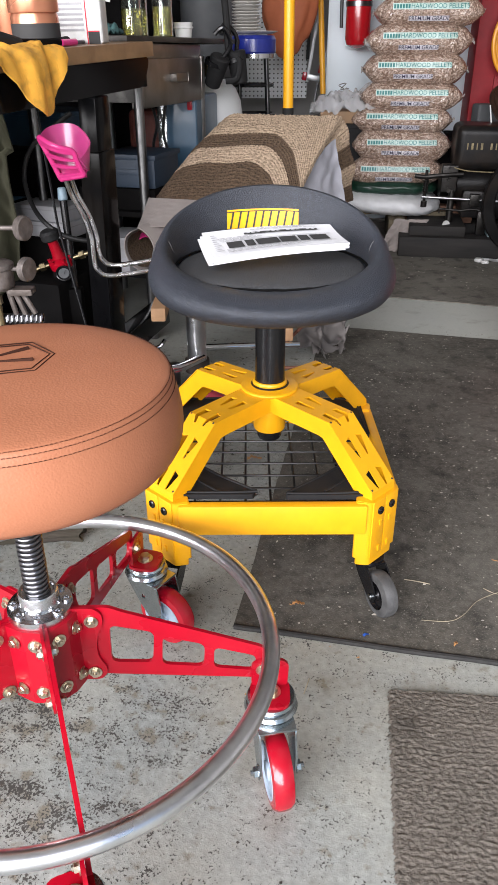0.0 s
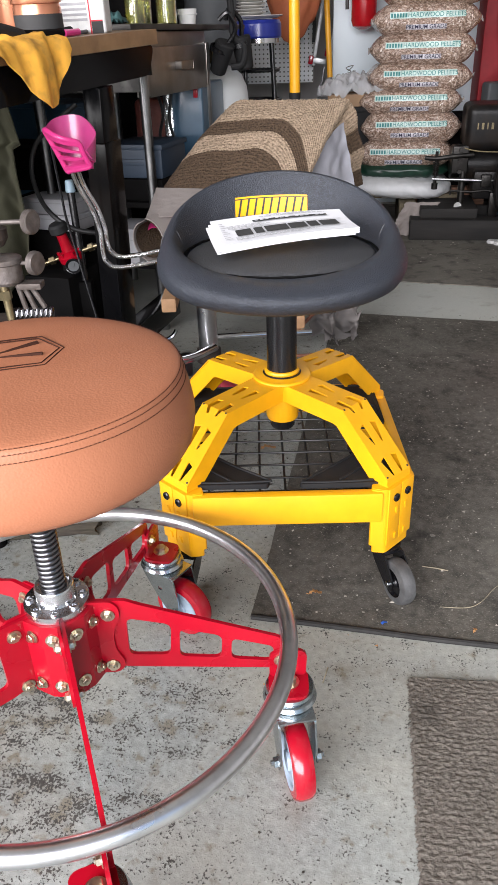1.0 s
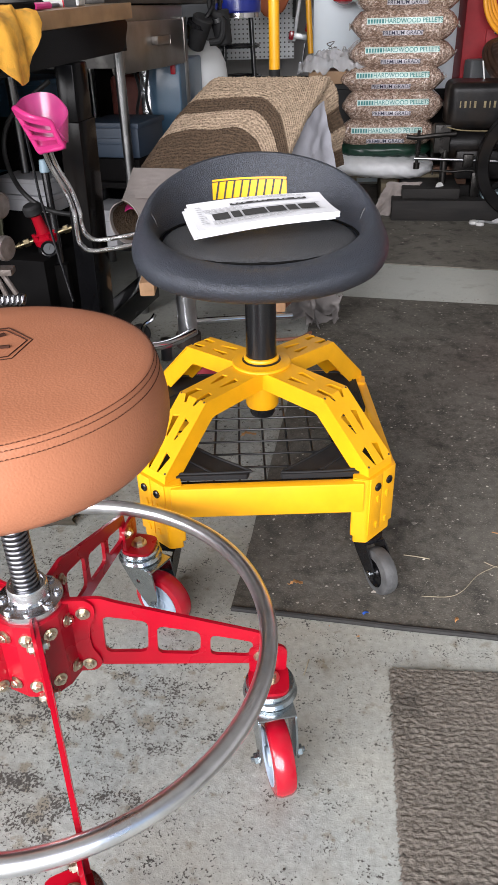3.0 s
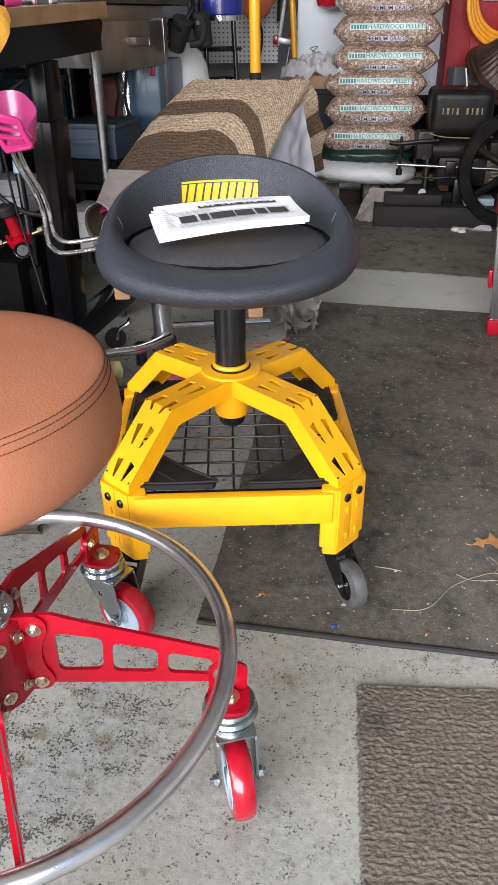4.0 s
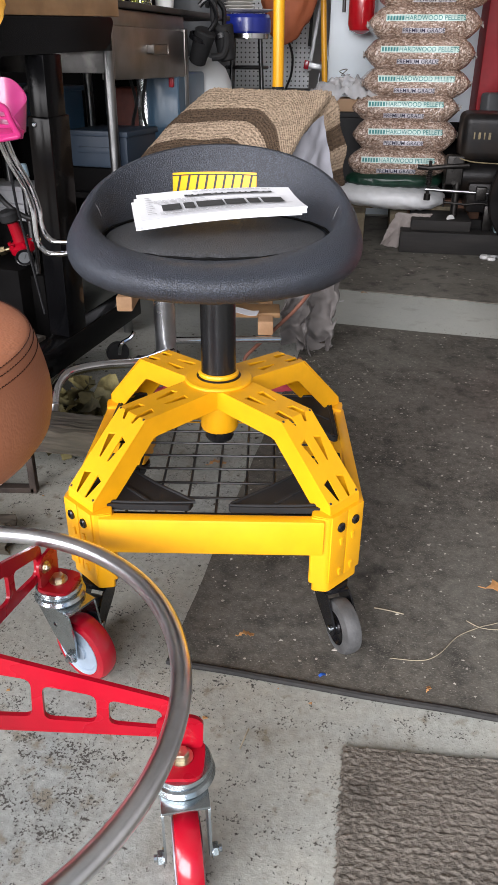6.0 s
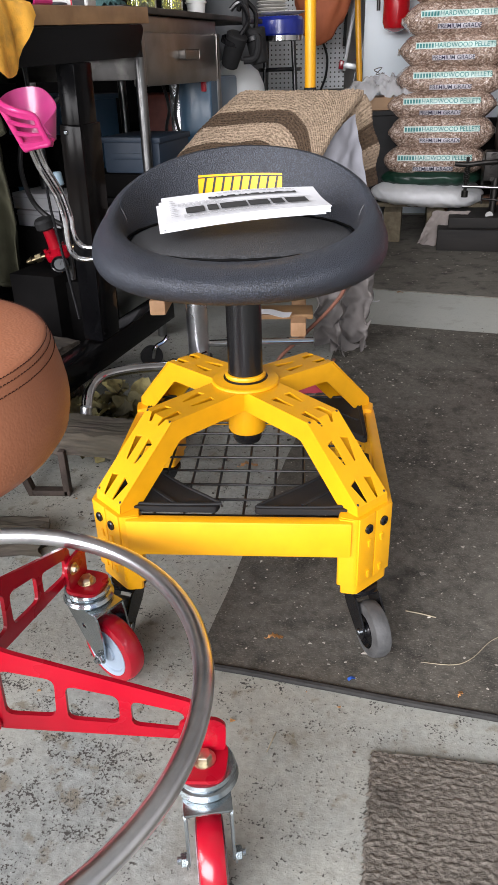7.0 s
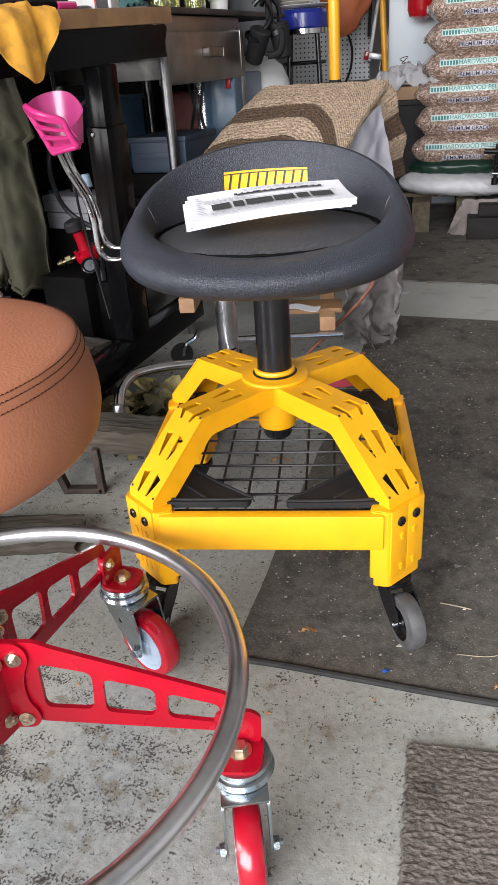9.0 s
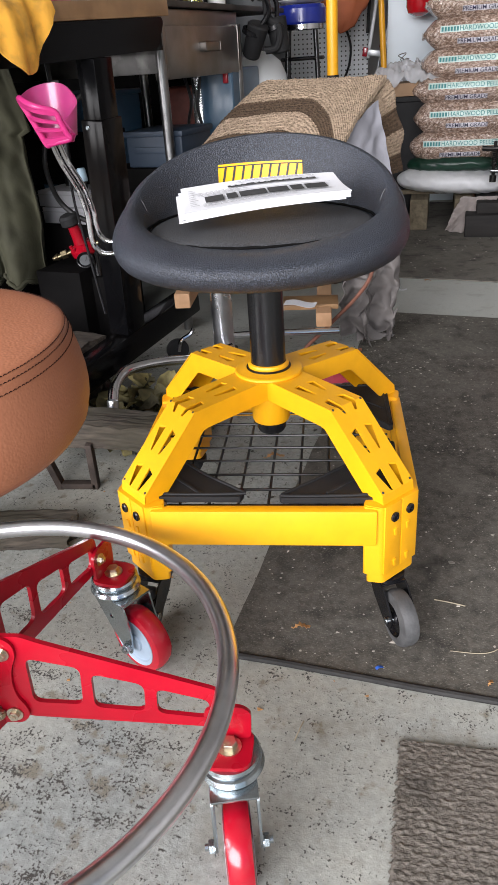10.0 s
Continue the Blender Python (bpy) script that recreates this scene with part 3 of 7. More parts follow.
def stool_seat(st):
    n = 96
    bm = bmesh.new()
    rings = []
    for i in range(n):
        a = 2 * math.pi * i / n
        k = rim_lift(a)
        front = max(0.0, -math.sin(a))
        ca, sa = math.cos(a), math.sin(a)
        s_up = max(0.0, sa)
        h = 0.028 + 0.072 * s_up - 0.041 * front   # height of the rim over the pad
        out = 0.224 + 0.028 * front - 0.002 * k
        rin = PAD_R + 0.0008 - 0.0145 * front
        lean = 0.010 * k
        top_r = (rin + out) / 2 + lean * 0.6
        prof = [(rin - 0.002, PAD_Z - 0.020), (rin, PAD_Z - 0.012), (rin + 0.0005, PAD_Z - 0.003), (rin + 0.004 + 0.3 * lean, PAD_Z + 0.006 + h * 0.45), (rin + 0.013 + lean * 0.6, RIM_Z + h * 0.86 + 0.001),
                (top_r - 0.006, RIM_Z + h + 0.006), (top_r + 0.008, RIM_Z + h + 0.004), (out - 0.008, RIM_Z + h * 0.82 - 0.004),
                (out - 0.001, RIM_Z + h * 0.55 - 0.014), (out, RIM_Z + h * 0.2 - 0.026), (out - 0.010, RIM_Z - 0.046), (out - 0.034, RIM_Z - 0.058), (0.12, RIM_Z - 0.060)]
        rings.append([bm.verts.new((r * ca, r * sa * (0.985 if sa > 0 else 1.0), z)) for r, z in prof])
    for i in range(n):
        A, B = rings[i], rings[(i + 1) % n]
        for j in range(len(A) - 1):
            bm.faces.new((A[j], B[j], B[j + 1], A[j + 1]))
    bm.faces.new([r[-1] for r in rings])
    rim = part("seat_rim", bm, VINYL, st, "black grained vinyl rim rising to a low backrest", angle=80)
    md = rim.modifiers.new("smooth", "SUBSURF")
    md.levels = md.render_levels = 1
    prof = [(0.0, PAD_Z + 0.0040), (0.08, PAD_Z + 0.0036), (0.14, PAD_Z + 0.0026), (PAD_R - 0.012, PAD_Z + 0.0012), (PAD_R - 0.0065, PAD_Z - 0.0015), (PAD_R - 0.0035, PAD_Z - 0.006), (PAD_R - 0.0025, PAD_Z - 0.014), (PAD_R - 0.0025, PAD_Z - 0.024), (0, PAD_Z - 0.024)]
    pad = lathe(prof, 96)
    for v in pad.verts:
        if v.co.y < 0:
            v.co.y *= 1 - 0.080 * min(1.0, -v.co.y / max(1e-6, math.hypot(v.co.x, v.co.y)))
    part("seat_pad", pad, PAD, st, "black textured seat pad", angle=60)
    # raised tube along the pad's seam, added to draw the crease's dark line
    crease_line = []
    for i in range(120):
        a = 2 * math.pi * i / 120
        r = PAD_R - 0.0005
        crease_line.append(Vector((r * math.cos(a), r * math.sin(a) * (1 - (0.081 * -math.sin(a) if math.sin(a) < 0 else 0.0)), PAD_Z - 0.0002 + 0.0007 * math.sin(31 * a) * math.sin(7 * a))))
    part("pad_seam_shade", tube(crease_line, 0.0021, 8, closed=True), SEAM_SHADE, st, "black tube for the seam and its crease shade round the pad")
    part("seat_plate", lathe([(0, 0.570), (0.11, 0.570), (0.115, 0.576), (0, 0.58)], 40), BLACK_METAL, st)
    # seams across the rim at both sides
    for sgn in (-1, 1):
        pts = [(sgn * r * math.cos(radians(6)), r * math.sin(radians(6)), z) for r, z in ((0.1830, PAD_Z + 0.014), (0.1895, RIM_Z + 0.0275), (0.202, RIM_Z + 0.0385), (0.213, RIM_Z + 0.031), (0.2215, RIM_Z + 0.014), (0.2250, RIM_Z - 0.004))]
        part("seam", tube(smooth_path(pts, 4), 0.0010, 6), GREY_STEEL_SEAM, rim, "pale worn seam")
    # print on the backrest: a yellow block with dark strokes
    badge = backrest_patch(-0.085, 0.060, 0.024, 0.060, 0.0012)
    bd = part("badge", badge, BADGE_YELLOW, st, "yellow printed badge on the backrest")
    for k in range(9):
        x0 = -0.080 + 0.0155 * k
        part("badge_stroke", backrest_patch(x0, x0 + 0.0036, 0.024, 0.0552, 0.0020, 0.006), INK, bd)
    part("badge_line", backrest_patch(-0.085, 0.060, 0.0550, 0.0568, 0.0020), INK, bd)


def backrest_patch(x0, x1, h0, h1, off, slant=0.0):
    """A thin patch that follows the inner face of the backrest."""
    def fn(u, v):
        x = x0 + (x1 - x0) * u + slant * v
        h = h0 + (h1 - h0) * v
        lean = 0.010
        r = PAD_R + 0.002 + 0.0035 + 0.3 * lean + (h - 0.040) * 0.18 - off
        y = math.sqrt(r * r - x * x) * 0.985
        return (x, y, RIM_Z + h)
    return grid_sheet(fn, 24 if x1 - x0 > 0.02 else 3, 4)


stool = yellow_stool()


# ---- rolling stool with the red base ----
RC = Vector((-0.327, -0.584, 0.0))
ARM_ANGLES = [1.4, 76.2, 147.0, 218.0, 290.5]


def red_arm_plate():
    out = [(0.030, 0.312), (0.090, 0.312), (0.110, 0.303), (0.300, 0.235), (0.307, 0.227), (0.307, 0.178), (0.288, 0.1765), (0.082, 0.190), (0.064, 0.196), (0.030, 0.196)]
    out = rounded(out, 0.006, 3)
    holes = [rounded([(0.090, 0.2805), (0.151, 0.2660), (0.146, 0.2095), (0.088, 0.2125)], 0.011, 4),
             rounded([(0.162, 0.2575), (0.221, 0.2415), (0.218, 0.2000), (0.159, 0.2055)], 0.011, 4),
             rounded([(0.234, 0.2355), (0.294, 0.2175), (0.290, 0.1900), (0.232, 0.1975)], 0.010, 4)]
    m = Matrix(((1, 0, 0, 0), (0, 0, 1, -0.003), (0, 1, 0, 0), (0, 0, 0, 1)))
    return plate(out, holes, 0.006, m)


def red_caster(parent, at, turn):
    bm = lathe([(0, 0.160), (0.034, 0.160), (0.036, 0.156), (0.034, 0.151), (0.030, 0.150), (0.036, 0.147), (0.039, 0.142), (0.036, 0.137), (0.030, 0.136), (0, 0.136)], 40)
    box(0.075, 0.054, 0.004, (0.010, 0, 0.134), 0.001, bm=bm)
    for sgn in (-1, 1):
        pts = rounded([(-0.028, 0.135), (0.046, 0.135), (0.056, 0.085), (0.052, 0.050), (0.036, 0.050), (0.010, 0.078)], 0.010)
        m = Matrix(((1, 0, 0, 0), (0, 0, 1, 0.0245 * sgn - (0.003 if sgn < 0 else 0)), (0, 1, 0, 0), (0, 0, 0, 1)))
        plate(pts, [rounded([(0.010, 0.108), (0.018, 0.108), (0.018, 0.100), (0.010, 0.100)], 0.003)], 0.003, m, bm=bm)
    c = part("caster", bm, ZINC, parent, "bright zinc swivel caster fork")
    c.matrix_basis = Matrix.Translation(at) @ pose(0, 0, 0, 0, 0, turn)
    at_w = Matrix.Translation((0.045, 0, 0.057)) @ pose(0, 0, 0, 90)
    w = lathe([(0.040, -0.0155), (0.047, -0.0160), (0.053, -0.014), (0.0565, -0.008), (0.057, 0.0), (0.0565, 0.008), (0.053, 0.014), (0.047, 0.0160), (0.040, 0.0155)], 56)
    bmesh.ops.transform(w, matrix=at_w, verts=w.verts)
    part("tyre", w, RED_WHEEL, c, "red polyurethane tyre")
    w = lathe([(0, -0.017), (0.014, -0.017), (0.015, -0.0135), (0.034, -0.0125), (0.036, -0.015), (0.041, -0.0165), (0.041, 0.0165), (0.036, 0.015), (0.034, 0.0125), (0.015, 0.0135), (0.014, 0.017), (0, 0.017)], 44)
    bmesh.ops.transform(w, matrix=at_w, verts=w.verts)
    part("rim", w, HUB_GREY, c, "blue-grey plastic wheel centre")
    for sgn in (-1, 1):
        b = hexbolt(0.0085, 0.007, 0.011, 0.005)
        bmesh.ops.transform(b, matrix=Matrix.Translation((0.045, 0.0275 * sgn, 0.057)) @ pose(0, 0, 0, -90 * sgn), verts=b.verts)
        part("axle_nut", b, ZINC, c)
    return c


def red_stool():
    st = thing("rolling_stool", Matrix.Translation(RC), "red steel rolling stool with a round brown leather seat", "stool")
    # centre box of folded red plates
    for k, a in enumerate(ARM_ANGLES):
        turn = pose(0, 0, 0, 0, 0, a)
        if k == 0:
            arm0 = part("arm", red_arm_plate(), RED, st, "red arm plate with three windows")
            arm0.matrix_basis = turn
            arm = arm0
        else:
            arm = again("arm", arm0, turn, st, "red arm plate with three windows")
        # clamp plate beside the arm at the hub, with an S-shaped edge
        if k == 0:
            out = rounded([(0.030, 0.314), (0.072, 0.314), (0.082, 0.304), (0.083, 0.288), (0.074, 0.268), (0.070, 0.246), (0.072, 0.224), (0.080, 0.210), (0.082, 0.196), (0.072, 0.184), (0.030, 0.184)], 0.008, 3)
            m = Matrix(((1, 0, 0, 0), (0, 0, 1, -0.0075), (0, 1, 0, 0), (0, 0, 0, 1)))
            cl0 = part("clamp_plate", plate(out, [], 0.0042, m), RED, arm)
            bs = hexbolt(0.0066, 0.0058, 0.0098, 0.003)
            bolts = []
            for bx, bz in ((0.067, 0.2915), (0.064, 0.1990)):
                o = part("bolt", bs, YZINC, arm, "yellow zinc bolt") if not bolts else again("bolt", bolts[0], Matrix(), arm, "yellow zinc bolt")
                o.matrix_basis = Matrix.Translation((bx, -0.0078, bz)) @ pose(0, 0, 0, 90)
                bolts.append(o)
            for bx, bz in ((0.067, 0.2915), (0.064, 0.1990)):
                o = again("bolt", bolts[0], Matrix.Translation((bx, 0.0032, bz)) @ pose(0, 0, 0, -90), arm, "yellow zinc bolt")
                bolts.append(o)
            # end tab, foot plate and pivot bolt
            foot = plate(rounded([(0.284, -0.050), (0.340, -0.050), (0.342, 0.004), (0.284, 0.004)], 0.016, 4), [], 0.005, Matrix.Translation((0, 0, 0.160)))
            tab = rounded([(0.286, 0.165), (0.338, 0.165), (0.340, 0.205), (0.330, 0.214), (0.300, 0.214), (0.286, 0.206)], 0.006, 3)
            plate(tab, [], 0.005, Matrix(((1, 0, 0, 0), (0, 0, 1, -0.0085), (0, 1, 0, 0), (0, 0, 0, 1))), bm=foot)
            fo0 = part("foot_plate", foot, RED, arm, "red foot plate")
            piv = hexbolt(0.0095, 0.0085, 0.0140, 0.0)
            pv0 = part("pivot_bolt", piv, YZINC, arm, "yellow zinc pivot bolt")
            pv0.matrix_basis = Matrix.Translation((0.314, -0.021, 0.165))
            tb = again("bolt", bolts[0], Matrix.Translation((0.302, -0.0090, 0.196)) @ pose(0, 0, 0, 90), arm, "yellow zinc bolt")
            bolts.append(tb)
        else:
            again("clamp_plate", cl0, Matrix(), arm)
            for o in bolts:
                again("bolt", o, o.matrix_basis.copy(), arm, "yellow zinc bolt")
            again("foot_plate", fo0, Matrix(), arm, "red foot plate")
            again("pivot_bolt", pv0, pv0.matrix_basis.copy(), arm, "yellow zinc pivot bolt")
    # hub box between the arms
    n5 = [(0.053 * math.cos(radians(a)), 0.053 * math.sin(radians(a))) for a in ARM_ANGLES]
    mids = [(0.049 * math.cos(radians(a + 36)), 0.049 * math.sin(radians(a + 36))) for a in ARM_ANGLES]
    ring = [p for pair in zip(n5, mids) for p in pair]
    hb = part("hub_box", plate(ring, [], 0.128, Matrix.Translation((0, 0, 0.182))), RED, st, "red folded hub box", angle=15)
    for a in ARM_ANGLES:
        for off in (18, 54):
            for z in (0.288, 0.204):
                o = again("bolt", bolts[0], pose(0, 0, 0, 0, 0, a + off) @ Matrix.Translation((0.0485, 0, z)) @ pose(0, 0, 0, 0, 90, 0), hb, "yellow zinc bolt")
    fl = lathe([(0.012, 0.309), (0.043, 0.309), (0.044, 0.311), (0.0435, 0.320), (0.029, 0.3215), (0.0275, 0.3215), (0.0265, 0.324), (0.0265, 0.341), (0.0250, 0.344), (0.0215, 0.344), (0.020, 0.342), (0.012, 0.342)], 48)
    flo = part("flange", fl, ALU, st, "machined aluminium flange")
    cap = lathe([(0, 0), (0.0065, 0), (0.0065, 0.005), (0.0055, 0.006), (0.0035, 0.006), (0.003, 0.003), (0, 0.003)], 18)
    c0 = None
    for i in range(8):
        a = radians(45 * i + 10)
        m = Matrix.Translation((0.0355 * math.cos(a), 0.0355 * math.sin(a), 0.3185))
        if c0 is None:
            c0 = part("cap_screw", cap, ALU, flo)
            c0.matrix_basis = m
        else:
            again("cap_screw", c0, m, flo)
    # screw with its thread
    bm = rod((0, 0, 0.25), (0, 0, 0.56), 0.0142, seg=24)
    pitch, turns = 0.0075, 36
    tube([(0.0150 * math.cos(t), 0.0150 * math.sin(t), 0.285 + pitch * t / (2 * math.pi)) for t in [2 * math.pi * i / 20 for i in range(20 * turns)]], 0.0024, 6, bm=bm)
    part("screw", bm, DARK_STEEL, st, "dark threaded height screw", angle=60)
    # seat
    prof = [(0.0, 0.6560), (0.06, 0.6555), (0.12, 0.6532), (0.155, 0.6508), (0.175, 0.6480), (0.1835, 0.6462), (0.1872, 0.6444), (0.1886, 0.6412), (0.1893, 0.6396), (0.1905, 0.6375), (0.1918, 0.6318), (0.1935, 0.6240),
            (0.1968, 0.610), (0.1992, 0.595), (0.1996, 0.583), (0.1985, 0.572), (0.1950, 0.558), (0.188, 0.549), (0.176, 0.545), (0.0, 0.545)]
    seat = part("seat", lathe(prof, 120), LEATHER, st, "brown leather round cushion", angle=70)
    for r, z in ((0.1868, 0.6448), (0.1893, 0.6396), (0.1919, 0.6318)):
        bm = bmesh.new()
        count = int(2 * math.pi * r / 0.0048)
        for i in range(count):
            a0, a1 = 2 * math.pi * i / count, 2 * math.pi * (i + 0.68) / count
            tube([((r + 0.0002) * math.cos(a), (r + 0.0002) * math.sin(a), z + 0.0004 + (0.0003 if 0 < j < 2 else -0.0004)) for j, a in enumerate((a0, (a0 + a1) / 2, a1))], 0.00042, 5, bm=bm)
        part("stitching", bm, STITCH, seat, "dark stitching")
    # embossed emblem on the cushion: an elongated hexagon and strokes
    hexa = [(-0.0795, 0.0), (-0.055, 0.0475), (0.055, 0.0475), (0.0795, 0.0), (0.055, -0.0475), (-0.055, -0.0475)]

    def on_top(x, y):
        r = math.hypot(x, y)
        return Vector((x, y, 0.6560 - 0.0030 * (r / 0.12) ** 2 + 0.0001))
    em = bmesh.new()
    for k in (1.0, 0.93):
        loop = [on_top(x * k, y * (k if k == 1 else 0.86)) for x, y in hexa]
        dense = [loop[i].lerp(loop[(i + 1) % 6], j / 6) for i in range(6) for j in range(6)]
        tube([on_top(p.x, p.y) + Vector((0, 0, 0.0007)) for p in dense], 0.0008, 5, closed=True, bm=em)
    for x0, x1, y0, y1 in ((0.006, 0.050, 0.006, 0.026), (0.006, 0.054, -0.008, -0.014), (-0.050, -0.006, 0.024, 0.006), (-0.052, -0.006, -0.014, -0.008)):
        pts = [on_top(x0 + (x1 - x0) * j / 4, y0 + (y1 - y0) * j / 4) + Vector((0, 0, 0.0004)) for j in range(5)]
        tube(pts, [0.0008, 0.0014, 0.002, 0.0026, 0.003], 6, bm=em)
    seat.matrix_basis = pose(0.006, 0.008, 0.003)
    emb = part("emblem", em, STITCH, seat, "dark embossed emblem")
    emb.matrix_basis = pose(-0.031, 0.023, 0.0, 0, 0, 16.5)
    part("seat_plate", lathe([(0, 0.536), (0.10, 0.536), (0.105, 0.540), (0.105, 0.545), (0, 0.545)], 40), BLACK_METAL, st)
    # foot ring
    rp = [(0.003 + 0.3115 * math.cos(a), 0.003 + 0.3115 * math.sin(a), 0.238) for a in [2 * math.pi * i / 160 for i in range(160)]]
    part("foot_ring", tube(rp, 0.0125, 20, closed=True), STEEL, st, "brushed steel foot ring", angle=60)
    # casters, trailing as they were left
    trails = [-79, -35, 150, 230, -60]
    for a, tr in zip(ARM_ANGLES, trails):
        red_caster(st, pose(0, 0, 0, 0, 0, a) @ Vector((0.314, -0.021, 0.0)), tr)
    return st


redstool = red_stool()


# ---- mats and litter on the floor ----
def edge_sheet(corners, thick, n, amount, mat, name, label, category, seed=1.0, kind=""):
    """A mat between four corners with slightly uneven edges and a soft swell."""
    a, b, c, d = [Vector((*p, 0)) for p in corners]
    bm = bmesh.new()
    top = {}
    for i in range(n + 1):
        for j in range(n + 1):
            u, v = i / n, j / n
            p = a.lerp(b, u).lerp(d.lerp(c, u), v)
            if i in (0, n) or j in (0, n):
                p = p + Vector((wobble((p.x, p.y, 0), 9.0, amount, seed), wobble((p.y, p.x, 3), 9.0, amount, seed), 0))
            p.z = thick + wobble((p.x, p.y, 5), 3.0, thick * 0.25, seed)
            top[i, j] = bm.verts.new(p)
    for i in range(n):
        for j in range(n):
            bm.faces.new((top[i, j], top[i + 1, j], top[i + 1, j + 1], top[i, j + 1]))
    ring = [top[i, 0] for i in range(n)] + [top[n, j] for j in range(n)] + [top[i, n] for i in range(n, 0, -1)] + [top[0, j] for j in range(n, 0, -1)]
    low = [bm.verts.new((v.co.x, v.co.y, 0.0005)) for v in ring]
    for k in range(len(ring)):
        bm.faces.new((ring[k], ring[(k + 1) % len(ring)], low[(k + 1) % len(ring)], low[k]))
    return solo(name, bm, mat, Matrix(), label, category, kind=kind, angle=50)


edge_sheet([(-0.073, -0.285), (1.65, -0.64), (2.0, 0.985), (0.262, 1.447)], 0.005, 40, 0.006, RUBBER, "rubber_mat", "dark rubber floor mat littered with dust and chips", "mat", 2.0)
edge_sheet([(0.02, 2.005), (2.2, 1.335), (2.6, 3.1), (0.36, 3.6)], 0.005, 30, 0.005, DUSTY_LIT_RUBBER, "rubber_mat", "dusty dark rubber mat under the engine", "mat", 6.0)


def rug_material():
    m, nt, b = blank("ribbed_grey_rug", 0.95)
    g = noise_node(nt, 170, 4, 0.6, (0.8, 1, 1))
    base = ramp(nt, g, [(0.36, (0.062, 0.053, 0.042)), (0.50, (0.110, 0.096, 0.079)), (0.66, (0.165, 0.147, 0.123))])
    base = mix(nt, ramp(nt, noise_node(nt, 7, 4), [(0.4, (0, 0, 0)), (0.7, (0.5, 0.5, 0.5))]), base, (0.14, 0.12, 0.10))
    base = mix(nt, ramp(nt, noise_node(nt, 5, 3), [(0.64, (0, 0, 0)), (0.70, (0.5, 0.5, 0.5))]), base, (0.03, 0.025, 0.02))
    nt.links.new(base, b.inputs["Base Color"])
    bump_to(nt, g, 1.0, 0.005)
    return m


RUG = rug_material()


def ribbed_rug():
    """Entrance rug whose ribs are real ridges with tufted tops."""
    bm = bmesh.new()
    rows, cols = 330, 240
    a, b = Vector((0.196, -0.446)), Vector((0.90, -0.505))
    d = Vector((0.115, -1.02))
    rng = random.Random(5)
    grid = []
    for j in range(rows + 1):
        v = j / rows
        line = []
        for i in range(cols + 1):
            u = i / cols
            p = a + (b - a) * u + (d - a) * v
            if i == 0:
                p.x += rng.uniform(-0.003, 0.003)
            if j == 0:
                p.y += rng.uniform(-0.003, 0.003)
            rib = 0.5 + 0.5 * math.cos(2 * math.pi * v * 52 + 1.9 * noise.noise((u * 50, v * 40, 1)))
            z = 0.005 + 0.0026 * (0.72 + 0.28 * rib) * (0.35 + 1.0 * max(0.0, 0.5 + 0.9 * noise.noise((p.x * 170, p.y * 210, 4))) + 0.25 * rng.random()) if 0 < i < cols and 0 < j < rows else 0.001
            line.append(bm.verts.new((p.x + rng.uniform(-0.0012, 0.0012), p.y, z)))
        grid.append(line)
    for j in range(rows):
        for i in range(cols):
            bm.faces.new((grid[j][i], grid[j][i + 1], grid[j + 1][i + 1], grid[j + 1][i]))
    return solo("rug", bm, RUG, Matrix(), "grey-brown ribbed entrance rug lying on the concrete", "rug", angle=80)


ribbed_rug()

CHIP = material("pale_chips", (0.25, 0.23, 0.195), 0.8, var=0.4, scale=60, island=0.5)
DIRT = material("dark_crumbs", (0.06, 0.05, 0.04), 0.9, var=0.4, island=0.5)
LEAF = material("dry_oak_leaf", (0.40, 0.20, 0.07), 0.7, var=0.25, scale=80, bump=0.5, bump_scale=120)
STRAW = material("pale_straw", (0.30, 0.26, 0.18), 0.7, var=0.2, scale=60)


def litter(name, count, region, lo, hi, mat, label, seed, z=0.006):
    rng = random.Random(seed)
    bm = bmesh.new()
    for _ in range(count):
        x, y = region(rng)
        s = lo + (hi - lo) * rng.random() ** 3
        turn = rng.uniform(0, 6.28)
        base = z if not callable(z) else z(x, y)
        n = rng.randint(3, 5)
        pts = []
        for k in range(n):
            t = turn + 6.28 * k / n
            r = s * rng.uniform(0.4, 1.0)
            pts.append((x + r * math.cos(t) * 1.3, y + r * math.sin(t), base + rng.uniform(0, s * 0.4)))
        top = [bm.verts.new(p) for p in pts]
        low = [bm.verts.new((p[0], p[1], base - 0.0005)) for p in pts]
        bm.faces.new(top)
        for k in range(n):
            bm.faces.new((top[k], top[(k + 1) % n], low[(k + 1) % n], low[k]))
    return solo(name, bm, mat, Matrix(), label, "litter", kind="stuff", smooth=False)


def on_mat(rng):
    u, v = rng.random() * 0.8, rng.random()
    p = Vector((-0.06, -0.27)).lerp(Vector((1.60, -0.60)), u).lerp(Vector((0.28, 1.45)).lerp(Vector((1.95, 1.15)), u), v)
    return p.x, p.y


litter("floor_chips", 5200, on_mat, 0.0005, 0.0034, CHIP, "pale wood and paint chips scattered on the mat", 3)
litter("floor_chips", 500, lambda r: (r.uniform(0.1, 1.6), r.uniform(1.9, 2.7)), 0.001, 0.006, CHIP, "pale chips scattered before the engine", 4)
litter("floor_crumbs", 500, lambda r: (r.uniform(-0.7, 0.25), r.uniform(-1.0, 0.25)), 0.0008, 0.0032, DIRT, "dark crumbs on the concrete", 8, 0.001)
